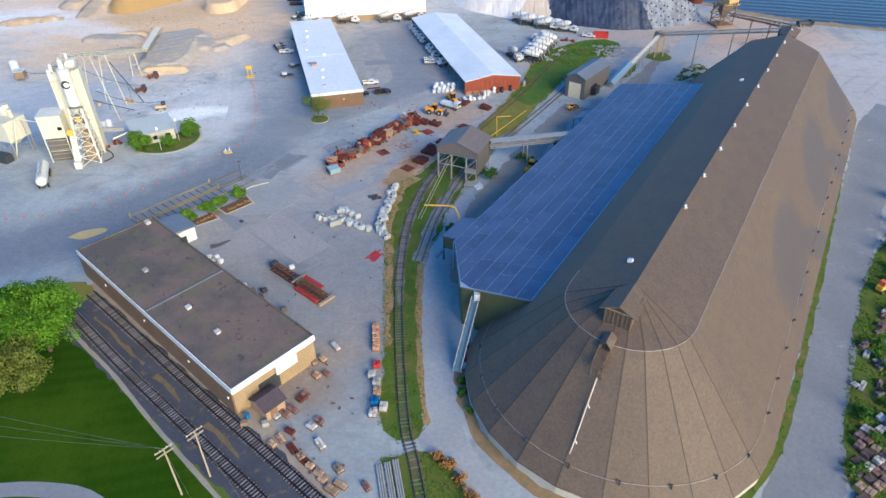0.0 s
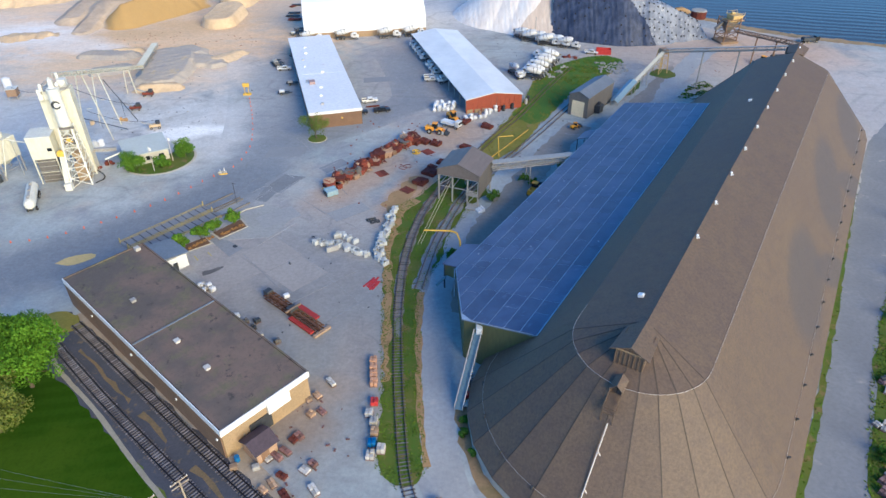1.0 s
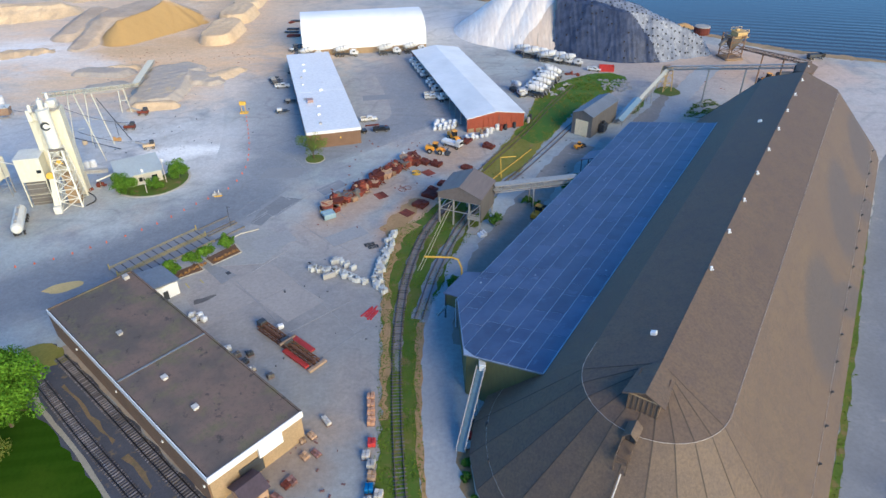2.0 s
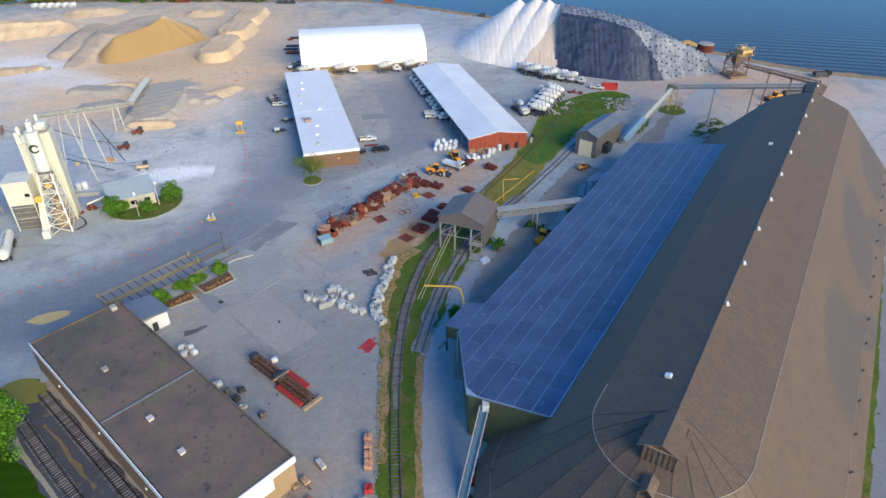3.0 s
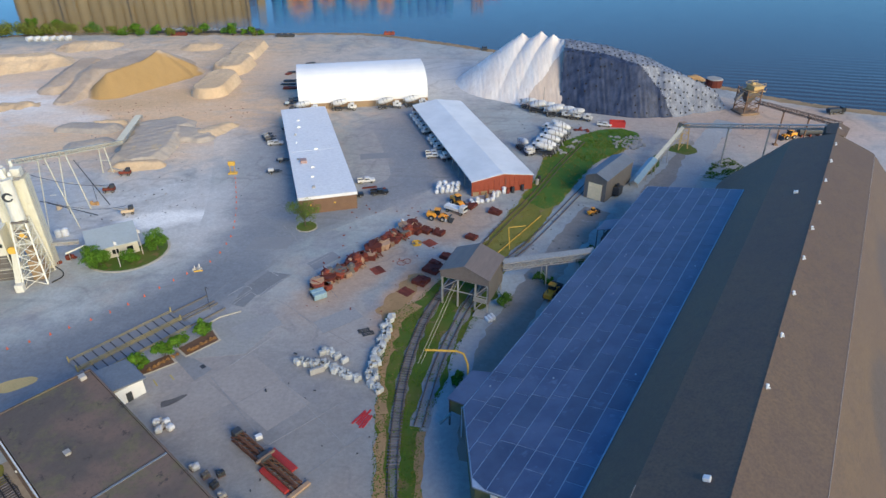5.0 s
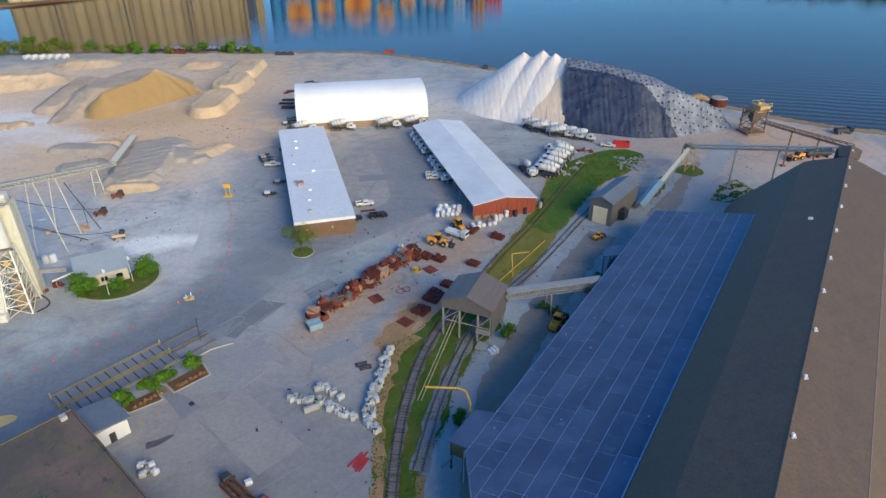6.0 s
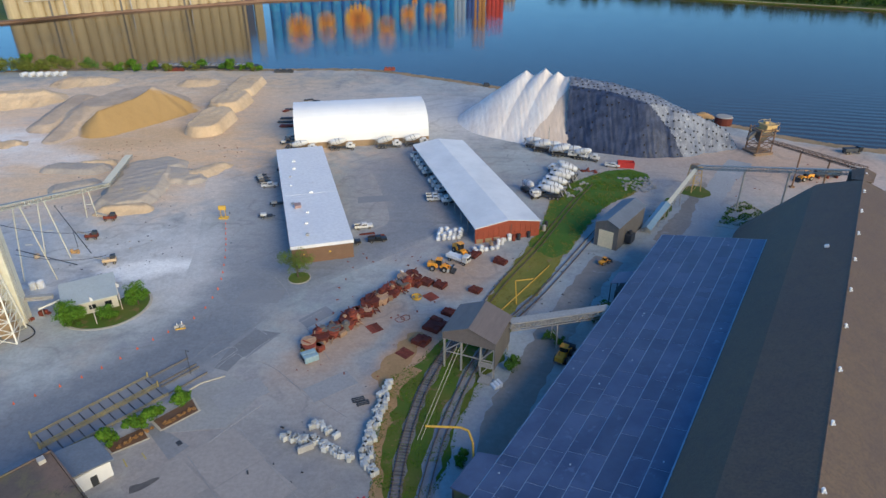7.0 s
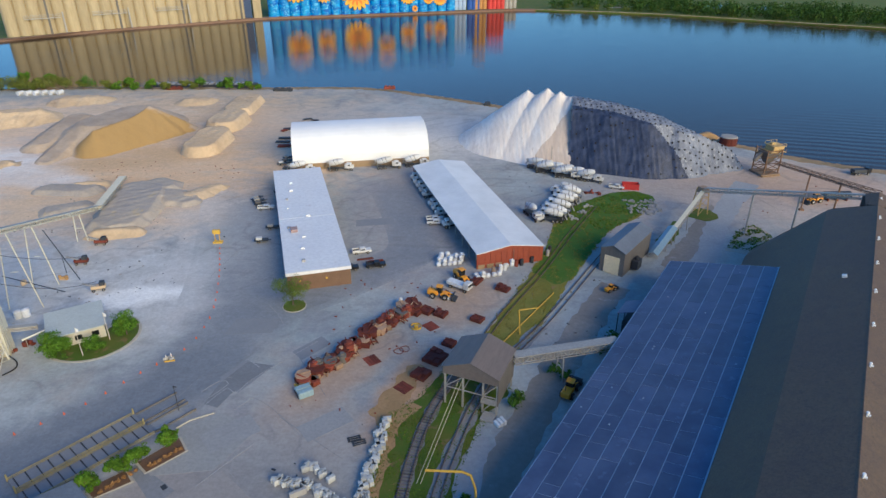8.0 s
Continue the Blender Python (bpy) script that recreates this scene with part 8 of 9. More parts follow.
rng = random.Random(77)
for i in range(14):
    x0, y0 = ((-54.0, 135.6), (-60.0, 129.8))[i % 2]
    f = (i // 2) / 6
    shrub(x0 + f * 4.0, y0 + f * 4.4 + rng.uniform(-0.3, 0.3), 0.5, 0.9, 120, leaf_mat("tan_grass_tuft", (0.30, 0.17, 0.06), (0.40, 0.24, 0.10)) if i == 0 else bpy.data.materials["tan_grass_tuft"], 60 + i, "low tan ornamental grass tuft", 0.26)
tree("tree", pose(-88.4, 168.6, 0.2), 3.0, 4.2, 4600, 0.36, M["leaf_mid"], "broad green ornamental tree beside the office hut", 3)
tree("tree", pose(-76.4, 176.8, 0.2), 3.4, 3.5, 3400, 0.36, M["leaf_mid"], "broad green ornamental tree on the planted island", 4)
tree("tree", pose(-80.6, 170.0, 0.2), 1.8, 2.6, 2000, 0.36, M["leaf_mid"], "small green ornamental tree on the planted island", 5)
b = BM()
cyl(b, -39.6, 189.8, 0, 3.0, 0.16, seg=24)
single("kerb", b, M["kerb"], "round concrete kerb of the tree island", "kerb", kind="structure")
b = BM()
cyl(b, -39.6, 189.8, 0.1, 2.8, 0.12, seg=24)
single("tree_island", b, M["grass"], "round grass island under the tree", "planting", kind="structure")
tree("tree", pose(-40.0, 190.2, 0.2), 4.6, 5.0, 3000, 0.30, leaf_mat("thin_olive_leaves", (0.10, 0.15, 0.02), (0.17, 0.23, 0.04)), "spreading young tree with thin green leaves", 6)
tree("tree", pose(-74.5, 86.6, 0), 8.6, 8.4, 24000, 0.40, M["leaf"], "large bright green maple on the lawn", 7, 13)
tree("tree", pose(-74.5, 76.5, 0), 6.6, 6.2, 10000, 0.36, M["leaf_olive"], "olive-green spring tree on the lawn", 8, 11)
tree("tree", pose(-86.0, 80.0, 0), 8.0, 6.5, 11000, 0.42, M["leaf"], "bright green tree on the lawn", 9, 11)
for i, (x, y) in enumerate(((-82.6, 168.4), (-79.4, 174.6))):
    t = thing("flagpole", pose(x, y, 0.2), "white flagpole with a small furled flag", "flagpole")
    b = BM()
    cyl(b, 0, 0, 0, 0.1, 7.5, 0.06, seg=8)
    part("pole", b, M["pipe"], t)
    b = BM()
    slab(b, [(0.05, 0, 7.3), (0.6, 0.12, 7.0), (0.5, 0.15, 6.2), (0.05, 0.05, 6.4)], 0.06)
    part("flag", b, M["bag"], t)

# ---- cones, barricade, yellow hut ----
b = BM()
cyl(b, 0, 0, 0.05, 0.26, 0.85, 0.06, seg=10)
box(b, 0, 0, 0, 0.65, 0.65, 0.06)
cone = mesh_of("traffic_cone", b, M["orange"])
b = BM()
cyl(b, 0, 0, 0.4, 0.17, 0.2, 0.13, seg=10)
band = mesh_of("band", b, M["white"])
LINE = smooth_line([(-112, 131), (-96, 134.5), (-83.1, 143.6), (-73.9, 152.3), (-67.1, 162.4), (-60.8, 171), (-59.3, 180), (-59.9, 189), (-63.6, 204.9), (-68.8, 222.0)], 3.4)
for p in LINE:
    ob = new("traffic_cone", cone)
    ob.matrix_basis = pose(p[0], p[1], 0.02) @ Matrix.Diagonal((0.62, 0.62, 0.7, 1))
    tagged(ob, "orange traffic cone with a white band", "traffic cone", "line of traffic cones")
    shared("band", band, ob, pose(0, 0, 0))
t = thing("barricade", pose(-62.8, 167.4, 0, 0, 0, 20), "low concrete barricade with a yellow rail and markers", "barricade")
b = BM()
for x, y, r in ((-0.8, 0.1, 10), (0.5, -0.3, 40), (0.2, 0.7, 75)):
    box(b, x, y, 0, 1.1, 0.6, 0.65, rz=r, bevel=0.06)
part("base", b, M["concrete"], t)
b = BM()
box(b, 0.1, -0.9, 0, 2.2, 0.3, 0.3, rz=-6, bevel=0.04)
part("rail", b, M["yellow"], t)
b = BM()
cyl(b, 0.5, 0, 0.6, 0.1, 1.0, seg=8)
cyl(b, -0.6, 0, 0.6, 0.1, 0.7, seg=8)
part("marker", b, M["white"], t)
t = thing("gauge_stand", pose(-70.6, 226.0, 0), "yellow clearance stand with a sign on top", "sign stand")
b = BM()
box(b, 0, 0, 0, 2.8, 1.6, 0.5, bevel=0.06)
part("base", b, M["yellow"], t)
b = BM()
for x in (-0.7, 0.7):
    bar(b, (x, 0, 0.5), (x, 0, 3.6), 0.18)
part("post", b, M["yellow"], t)
b = BM()
box(b, 0, 0, 3.0, 2.2, 0.9, 1.3, bevel=0.06)
part("sign_box", b, M["yellow"], t)

# ---- pallets and stores round the brick building ----
rng = random.Random(55)


def pallet_stack(x, y, r, load, label, sx=1.7, sy=1.2, h=0.9):
    t = thing("pallet", pose(x, y, 0.05, 0, 0, r), label, "pallet", "pallets in the yard")
    def deck(z):
        b = BM()
        prof = [(-sx / 2, z), (sx / 2, z)]
        for k in range(5):
            x1 = sx / 2 - k * sx * 0.2175
            prof += [(x1, z + 0.16), (x1 - sx * 0.13, z + 0.16)] + ([(x1 - sx * 0.13, z + 0.06), (x1 - sx * 0.2175, z + 0.06)] if k < 4 else [])
        lo, hi = ([b.verts.new((x, y, q)) for x, q in prof] for y in (-sy / 2, sy / 2))
        b.faces.new(lo)
        b.faces.new(hi[::-1])
        for k in range(len(prof)):
            m_ = (k + 1) % len(prof)
            b.faces.new((lo[m_], lo[k], hi[k], hi[m_]))
        return b
    if load is None:
        for k in range(max(1, int(h / 0.2))):
            part("deck", deck(k * 0.17), M["pallet"], t)
        return t
    part("deck", deck(0), M["pallet"], t)
    for i in range(2):
        for j in range(2):
            b = BM()
            box(b, (i - 0.5) * sx * 0.48, (j - 0.5) * sy * 0.48, 0.16, sx * 0.45, sy * 0.45, h * rng.uniform(0.6, 1.0), rz=rng.uniform(-4, 4), bevel=0.05)
            part("load", b, load, t)
    return t


LOADS = [(M["tanscrap"], "wooden pallet loaded with tan weathered blocks"), (M["dullbrick"], "wooden pallet loaded with red-brown bricks"), (M["wood"], "wooden pallet loaded with weathered timber"), (M["wrap"], "wooden pallet loaded with dusty white bags"), (M["darkred"], "wooden pallet loaded with dark red pavers")]
SPOTS = [(-20.5, 87.6, 3), (-22.5, 84.5, 0), (-24.0, 83.6, 2), (-26.1, 82.9, 0), (-22.9, 80.2, 0), (-21.2, 80.9, 1), (-24.1, 75.6, 1), (-24.9, 74.9, 4), (-20.9, 70.2, 1), (-22.0, 69.0, 3), (-26.7, 66.6, 0), (-25.4, 67.9, 4), (-27.8, 65.4, 0),
         (-20.0, 65.4, 3), (-24.4, 64.6, 4), (-22.7, 62.9, 0), (-21.7, 62.0, 4), (-20.9, 61.2, 0), (-18.6, 58.9, 0), (-16.9, 57.0, 0), (-16.4, 60.8, 2), (-15.7, 58.0, 0), (-11.7, 57.7, 1), (-19.4, 60.0, 2), (-27.0, 71.5, 1), (-25.8, 72.6, 1), (-28.4, 71.2, 3)]
for x, y, k in SPOTS:
    pallet_stack(x, y, -42 + rng.uniform(-12, 12), LOADS[k][0], LOADS[k][1], rng.uniform(1.3, 2.4), rng.uniform(0.9, 1.3), rng.uniform(0.3, 0.8))
orange_load = mat("orange_clay", (0.56, 0.33, 0.20), (0.44, 0.25, 0.16), 0.85, coarse=0.6, vary=0.2)
for x, y, load, lab in ((-13.3, 93.0, orange_load, "orange clay bricks"), (-13.1, 91.2, orange_load, "orange clay bricks"), (-12.9, 89.3, orange_load, "orange clay bricks"), (-12.7, 87.4, orange_load, "orange clay bricks"), (-12.2, 82.9, M["redpaint"], "red boxes"), (-12.9, 80.4, M["wrap"], "white bags"), (-11.9, 78.5, M["concrete"], "grey blocks"), (-11.6, 76.4, M["wood"], "timber"), (-11.8, 74.1, M["blue"], "blue drums"), (-11.9, 71.7, M["wrap"], "white bags"), (-10.2, 72.9, M["wrap"], "white bags")):
    pallet_stack(x, y, rng.uniform(-5, 5), load, "wooden pallet loaded with " + lab + " beside the grass", 1.4, 1.6, 1.1)
b = BM()
cyl(b, 0, 0, 0, 0.45, 1.1, seg=14)
single("barrel", b, M["blue"], "blue plastic barrel by the timber shed", "barrel", m=pose(-33.2, 70.9, 0))
for x, y in ((-33.4, 69.4), (-29.8, 69.4)):
    b = BM()
    box(b, 0, 0, 0, 1.2, 1.0, 0.9, bevel=0.1)
    single("crate", b, M["wood"] if x < -30 else M["wrap"], "small crate by the timber shed", "crate", m=pose(x, y, 0, 0, 0, 20))
for k in range(3):
    t = thing("pipe_bundle", pose(-9.4 + k * 1.25, 58.2 + 0.5 * k, 0, 0, 0, 12), "bundle of long pale steel pipes on the ground", "pipes")
    for j in range(3):
        b = BM()
        bar(b, ((j - 1) * 0.36, -3.6, 0.2), ((j - 1) * 0.36, 3.4, 0.2), 0.34, seg=8)
        part("pipe", b, M["steel"], t)
for x, y, lab, mt in ((-52.6, 115.8, "white drums", M["wrap"]), (-51.6, 114.6, "white drums", M["wrap"]), (-42.9, 105.6, "pale sacks", M["wrap"]), (-40.3, 103.9, "grey boxes", M["greywall"]), (-37.9, 104.2, "dark machine parts", M["dark"]), (-38.3, 102.0, "dark machine parts", M["dark"]), (-32.6, 98.3, "grey machine parts", M["greywall"]), (-36.4, 100.0, "white boxes", M["wrap"])):
    pallet_stack(x, y, 48 + rng.uniform(-10, 10), mt, "wooden pallet loaded with " + lab + " behind the brick building", 1.3, 1.1, 0.9)
sheet("oil_stain", [(-53.8, 119.6), (-52.0, 120.6), (-50.0, 123.0), (-51.0, 123.0), (-52.8, 121.8), (-54.4, 121.2)], 0.02, mat("dark_oil_stain", (0.10, 0.09, 0.085), (0.16, 0.15, 0.14), 0.6, coarse=0.6, local=False), "dark oil stain on the gravel", "stain", rounded=0.6)
for pts in ([(-48, 128), (-41, 135), (-33, 128), (-40, 121)], [(-40, 120.6), (-33.4, 127.4), (-26, 121), (-32.6, 114)], [(-56, 121), (-48.4, 127.8), (-41, 121), (-48.4, 114.2)]):
    sheet("concrete_pad", pts, 0.015, mat("pinkish_concrete_pad", (0.37, 0.345, 0.33), (0.32, 0.30, 0.285), 0.9, coarse=0.15, fine=1.2, stain=(0.38, 0.35, 0.33), local=False) if pts[0][0] == -48 else bpy.data.materials["pinkish_concrete_pad"], "pinkish worn concrete pad", "concrete pad")
patch_a = mat("asphalt_patch", (0.25, 0.26, 0.285), (0.29, 0.297, 0.315), 0.9, coarse=0.3, fine=1.5, local=False)
patch_b = mat("pale_patch", (0.355, 0.355, 0.36), (0.31, 0.31, 0.315), 0.9, coarse=0.2, fine=1.5, local=False)
for k, pts in enumerate(([(-49.6, 161.2), (-45.1, 167.6), (-40.3, 162.8), (-44.2, 156.0)], [(-53.6, 177.2), (-42.5, 177.9), (-41.8, 184.1), (-52.6, 184.0)], [(-60, 148), (-56.4, 153), (-52.6, 149.6), (-56.4, 145)], [(-36, 170.4), (-30.4, 176.6), (-27.6, 173.6), (-33.2, 167.4)],
                         [(-74, 132), (-66, 140.2), (-63.6, 137.6), (-71.6, 129.6)], [(-30, 146), (-22, 152), (-19, 148), (-27, 142)], [(-30, 238), (-18, 240), (-18.6, 245), (-30.6, 243)], [(-10, 262), (0, 265), (-1.4, 270), (-11.4, 267)], [(-48, 143.6), (-40, 149.6), (-36.4, 145), (-44.4, 139)])):
    sheet("pavement_patch", pts, 0.034, patch_a if k % 3 != 2 else patch_b, "patched piece of worn paving", "pavement patch")
for k, line in enumerate(([(-57, 152.4), (-52.8, 163.5), (-50.6, 166)], [(-46.2, 190.4), (-41.8, 184), (-35.7, 171)], [(-35.7, 171), (-25.9, 155.4)], [(-44.2, 156), (-37.3, 152.6), (-28, 143)], [(-60.4, 183), (-53.6, 177.2), (-50, 166)], [(-34, 149), (-20, 138)], [(-47, 128), (-25.5, 103.5)], [(-39.6, 134.8), (-18, 110.5)], [(-27, 101), (-15.5, 113)], [(-34, 108.6), (-19.6, 121.6)],
                          [(-24, 250), (-19, 276)], [(-6, 252), (-14, 280)], [(-30, 226), (-12, 230)], [(-66, 205), (-62, 226)])):
    ribbon("pavement_seam", line, 0.1, 0.04, patch_b if k % 2 else patch_a, "thin worn joint line in the paving", "pavement joint", wobble=0.03)
sheet("bed_pavement", [(-57.8, 135.2), (-56.6, 136.6), (-47.6, 130.4), (-50, 127)], 0.025, M["gravelroad"], "grey concrete walk between the planting beds", "pavement")

# ---- utility poles with their wires ----
heads = []
for x, y, h in ((-39.6, 56.4, 11.2), (-36.2, 59.5, 11.2)):
    t = thing("utility_pole", pose(x, y, 0, 0, 0, 48), "weathered wooden utility pole with cross-arms", "utility pole")
    b = BM()
    cyl(b, 0, 0, 0, 0.17, h, 0.11, seg=8)
    part("pole", b, M["palewood"], t)
    for z in (h - 0.4, h - 1.3):
        b = BM()
        box(b, 0, 0.12, z, 2.6, 0.14, 0.16)
        part("cross_arm", b, M["palewood"], t)
    for q in (-1.2, -0.5, 0.5, 1.2):
        b = BM()
        cyl(b, q, 0.12, h - 0.26, 0.045, 0.2, seg=6)
        part("insulator", b, M["white"], t)
    heads.append((x, y, h))
wm = mat("pale_wire", (0.30, 0.30, 0.27), rough=0.5, bump=0.0)
for (x, y, h), (tx, ty, tz) in zip([heads[0]] * 4 + [heads[1]] * 2, ((-110, 70, 10.5), (-110, 74, 10.5), (-110, 66, 9.5), (-24, 38, 10.5), (-100, 118, 10.5), (-20, 42, 10.5))):
    b = BM()
    pts = [Vector((x, y, h - 0.1)).lerp(Vector((tx, ty, tz)), k / 12) - Vector((0, 0, 1.4 * math.sin(math.pi * k / 12))) for k in range(13)]
    rings = [[b.verts.new(p + Vector((0.013 * math.cos(a), 0.013 * math.cos(a), 0.013 * math.sin(a)))) for a in (0, 2.1, 4.2)] for p in pts]
    for A_, C_ in zip(rings[:-1], rings[1:]):
        for a in range(3):
            b.faces.new((A_[a], A_[(a + 1) % 3], C_[(a + 1) % 3], C_[a]))
    single("overhead_wire", b, wm, "thin overhead wire between utility poles", "wire")

# ---- storage ground beside the side road ----
rng = random.Random(90)
purple = mat("faded_purple_brown", (0.20, 0.13, 0.13), (0.15, 0.10, 0.10), 0.9, coarse=0.7, vary=0.35)
for i in range(9):
    for j in range(6):
        x, y = 63.2 + i * 1.9 + j * 1.1, 55.5 + j * 2.4 + i * 1.15
        if rng.random() < 0.85 and x < 82:
            k = rng.choice((None, M["dullbrick"], M["wrap"], M["wrap"], purple, None, M["wood"]))
            w = {None: "nothing, stacked empty", M["dullbrick"]: "dull red bricks", purple: "faded purple-brown boards", M["rust"]: "rusty steel", M["wrap"]: "white boxes", M["wood"]: "grey timber", M["concrete"]: "pale blocks"}[k]
            pallet_stack(x + rng.uniform(-0.3, 0.3), y + rng.uniform(-0.3, 0.3), 32 + rng.uniform(-6, 6), k, ("stack of empty purple-brown wooden pallets on rough grass" if k is None else "wooden pallet loaded with " + w + " on rough grass"), rng.uniform(1.3, 1.9), 1.3, rng.uniform(0.4, 1.0))
for i in range(46):
    f = rng.random()
    x, y = 70 + f * 24 + rng.uniform(0, 9), 72 + f * 32 + rng.uniform(-3, 3)
    k, w = rng.choice(((purple, "faded purple-brown boards"), (M["wrap"], "white panels"), (M["concrete"], "pale blocks"), (M["dark"], "dark scrap"), (M["greywall"], "grey scrap")))
    pallet_stack(x, y, 32 + rng.uniform(-20, 20), k, "wooden pallet loaded with " + w + " among weeds", rng.uniform(0.9, 3.0), rng.uniform(0.8, 1.4), rng.uniform(0.3, 0.8))
for i in range(26):
    f = i / 25
    x, y = 64 + f * 44 + rng.uniform(-1, 7), 60 + f * 66 + rng.uniform(-3, 3)
    shrub(x, y, rng.uniform(0.7, 1.8), rng.uniform(0.9, 2.2), 420, M["leaf_dark"], 200 + i, "wild green bush among stored scrap", 0.36)
t = thing("orange_machine", pose(93.3, 105.0, 0, 0, 0, 30), "orange and yellow compact machine in the weeds", "machine")
b = BM()
box(b, 0, 0, 0.5, 2.6, 1.5, 1.2, bevel=0.12)
part("body", b, M["yellow"], t)
b = BM()
box(b, -0.3, 0, 1.7, 1.2, 1.3, 1.1, bevel=0.1)
part("cab", b, M["orange"], t)
wheels(t, (-0.9, 0.9), (-0.8, 0.8), 0.45, 0.3)
for x, y, r in ((97, 100, 1.6), (104, 118, 2.6), (112, 130, 2.2), (100, 110, 1.8), (118, 142, 2.4)):
    shrub(x, y, r, r * 1.3, 900, M["leaf_dark"], int(x * 3), "dense green bush beside the side road", 0.4)

# ---- plant yard odds and ends ----
for x, y, r, lab in ((-93.0, 197.4, 20, "tan"), (-105.0, 212.0, 10, "rusty"), (-105.5, 224.6, 5, "rusty")):
    t = thing("screening_machine", pose(x, y, 0, 0, 0, r), lab + " portable screening machine with a black engine", "machine")
    b = BM()
    box(b, 0, 0, 0.7, 3.6, 1.7, 0.8, bevel=0.08)
    part("body", b, M["rust"] if lab == "rusty" else M["palesand"], t)
    b = BM()
    box(b, 1.0, 0, 1.5, 1.3, 1.5, 1.0, bevel=0.1)
    part("engine", b, M["dark"], t)
    b = BM()
    bar(b, (-0.5, 0, 1.4), (-3.6, 0, 2.6), 0.8, 0.2)
    part("feed_belt", b, M["steel"], t)
    wheels(t, (-1.2, 1.2), (-0.9, 0.9), 0.4, 0.3)
for a, c in (((-100.4, 202.1, 0.5), (-112.7, 211.1, 11.0)), ((-101.1, 195.8, 0.4), (-118.5, 198.6, 3.4))):
    t = thing("stacking_conveyor", pose(0, 0, 0), "thin dark stacking conveyor in the plant yard", "conveyor")
    b = BM()
    bar(b, a, c, 0.2, 0.16)
    part("belt", b, M["dark"], t)
    b = BM()
    bar(b, Vector(a).lerp(Vector(c), 0.5), (a[0] * 0.5 + c[0] * 0.5, a[1] * 0.5 + c[1] * 0.5, 0), 0.1)
    part("leg", b, M["dark"], t)
for x, y in ((-106.4, 184.0), (-104.8, 184.8)):
    b = BM()
    cyl(b, 0, 0, 0, 0.9, 1.9, seg=14)
    cyl(b, 0, 0, 1.9, 0.9, 0.3, 0.3, seg=14)
    single("water_tank", b, M["bag"], "small white upright water tank", "tank", m=pose(x, y, 0))
for x, y, k in ((-122, 180, "bag"), (-118, 190, "concrete"), (-97, 172.5, "rust"), (-99.5, 169.6, "rust"), (-114, 200, "palesand"), (-105.5, 203.6, "sand"), (-92, 186.5, "greywall")):
    t = thing("equipment_pile", pose(x, y, 0), "pile of loose plant equipment on dusty ground", "equipment")
    for q in range(4):
        b = BM()
        box(b, rng.uniform(-0.9, 0.9), rng.uniform(-0.7, 0.7), 0, rng.uniform(0.6, 1.6), rng.uniform(0.5, 1.2), rng.uniform(0.4, 1.3), rz=rng.uniform(0, 90), bevel=0.06)
        part("piece", b, M[k], t)
b = BM()
cyl(b, 0, 0, 0, 1.5, 3.4, seg=16)
cyl(b, 0, 0, 3.4, 1.5, 0.5, 0.6, seg=16)
single("storage_tank", b, M["bag"], "white upright storage tank with rusty base", "tank", m=pose(-159.9, 232.4, 0))
t = thing("control_hut", pose(-151.8, 222.0, 0, 0, 0, 15), "small tan hut on a steel frame in the plant yard", "hut")
b = BM()
box(b, 0, 0, 1.2, 3.2, 3.4, 2.6, bevel=0.06)
part("cabin", b, M["tanscrap"], t)
b = BM()
box(b, 0, 0, 3.8, 3.6, 3.8, 0.16)
part("roof", b, M["silo_white"], t)
for x in (-1.5, 1.5):
    for y in (-1.6, 1.6):
        b = BM()
        bar(b, (x, y, 0), (x, y, 1.3), 0.2)
        part("leg", b, M["steel"], t)
for x, y, r in ((-66.4, 257.5, 30), (-65.2, 255.0, 10), (-67.6, 259.8, 60), (-61.2, 266.5, 20), (-66.0, 300.0, 10), (-66.5, 304.0, 20), (-67.0, 296.5, 15), (-60, 312, 30), (-63.5, 290.5, 5), (-57.5, 226.5, 10), (-56.4, 236.0, 10)):
    t = thing("flat_trailer", pose(x, y, 0, 0, 0, r), "dark flat equipment trailer beside the buildings", "trailer")
    b = BM()
    box(b, 0, 0, 0.7, 4.2, 1.8, 0.2)
    box(b, 2.4, 0, 0.6, 1.2, 0.2, 0.16)
    part("deck", b, M["dark"], t)
    b = BM()
    box(b, -0.6, 0, 0.9, 1.8, 1.3, 0.8, bevel=0.1)
    part("load", b, M[rng.choice(("greywall", "vwhite", "steel"))], t)
    wheels(t, (-0.8,), (-0.9, 0.9), 0.38, 0.25)
for x, y in ((-24.5, 208.6), (-21.5, 207.4)):
    b = BM()
    bar(b, (-2.4, 0, 0.15), (2.4, 0.3, 0.15), 0.3)
    bar(b, (-2.2, 0.5, 0.15), (2.2, 0.9, 0.15), 0.25)
    single("steel_beams", b, M["rust"], "loose rusty steel beams on the yard", "beams", m=pose(x, y + 6.5, 0, 0, 0, 10))
for x, y, k in ((14.2, 209.6, "bag"), (15.4, 210.2, "vwhite"), (18.8, 212.4, "rust"), (20.4, 213.0, "dark"), (12.0, 208.4, "wood"), (23.5, 214.6, "dark"), (28.6, 218.8, "concrete"), (29.6, 221.5, "dark")):
    b = BM()
    cyl(b, 0, 0, 0, 0.55, 1.8, seg=12)
    cyl(b, 0, 0, 1.8, 0.3, 0.2, seg=8)
    single("tank", b, M[k], "upright tank standing by the red gable", "tank", m=pose(x, y - 0.6, 0))
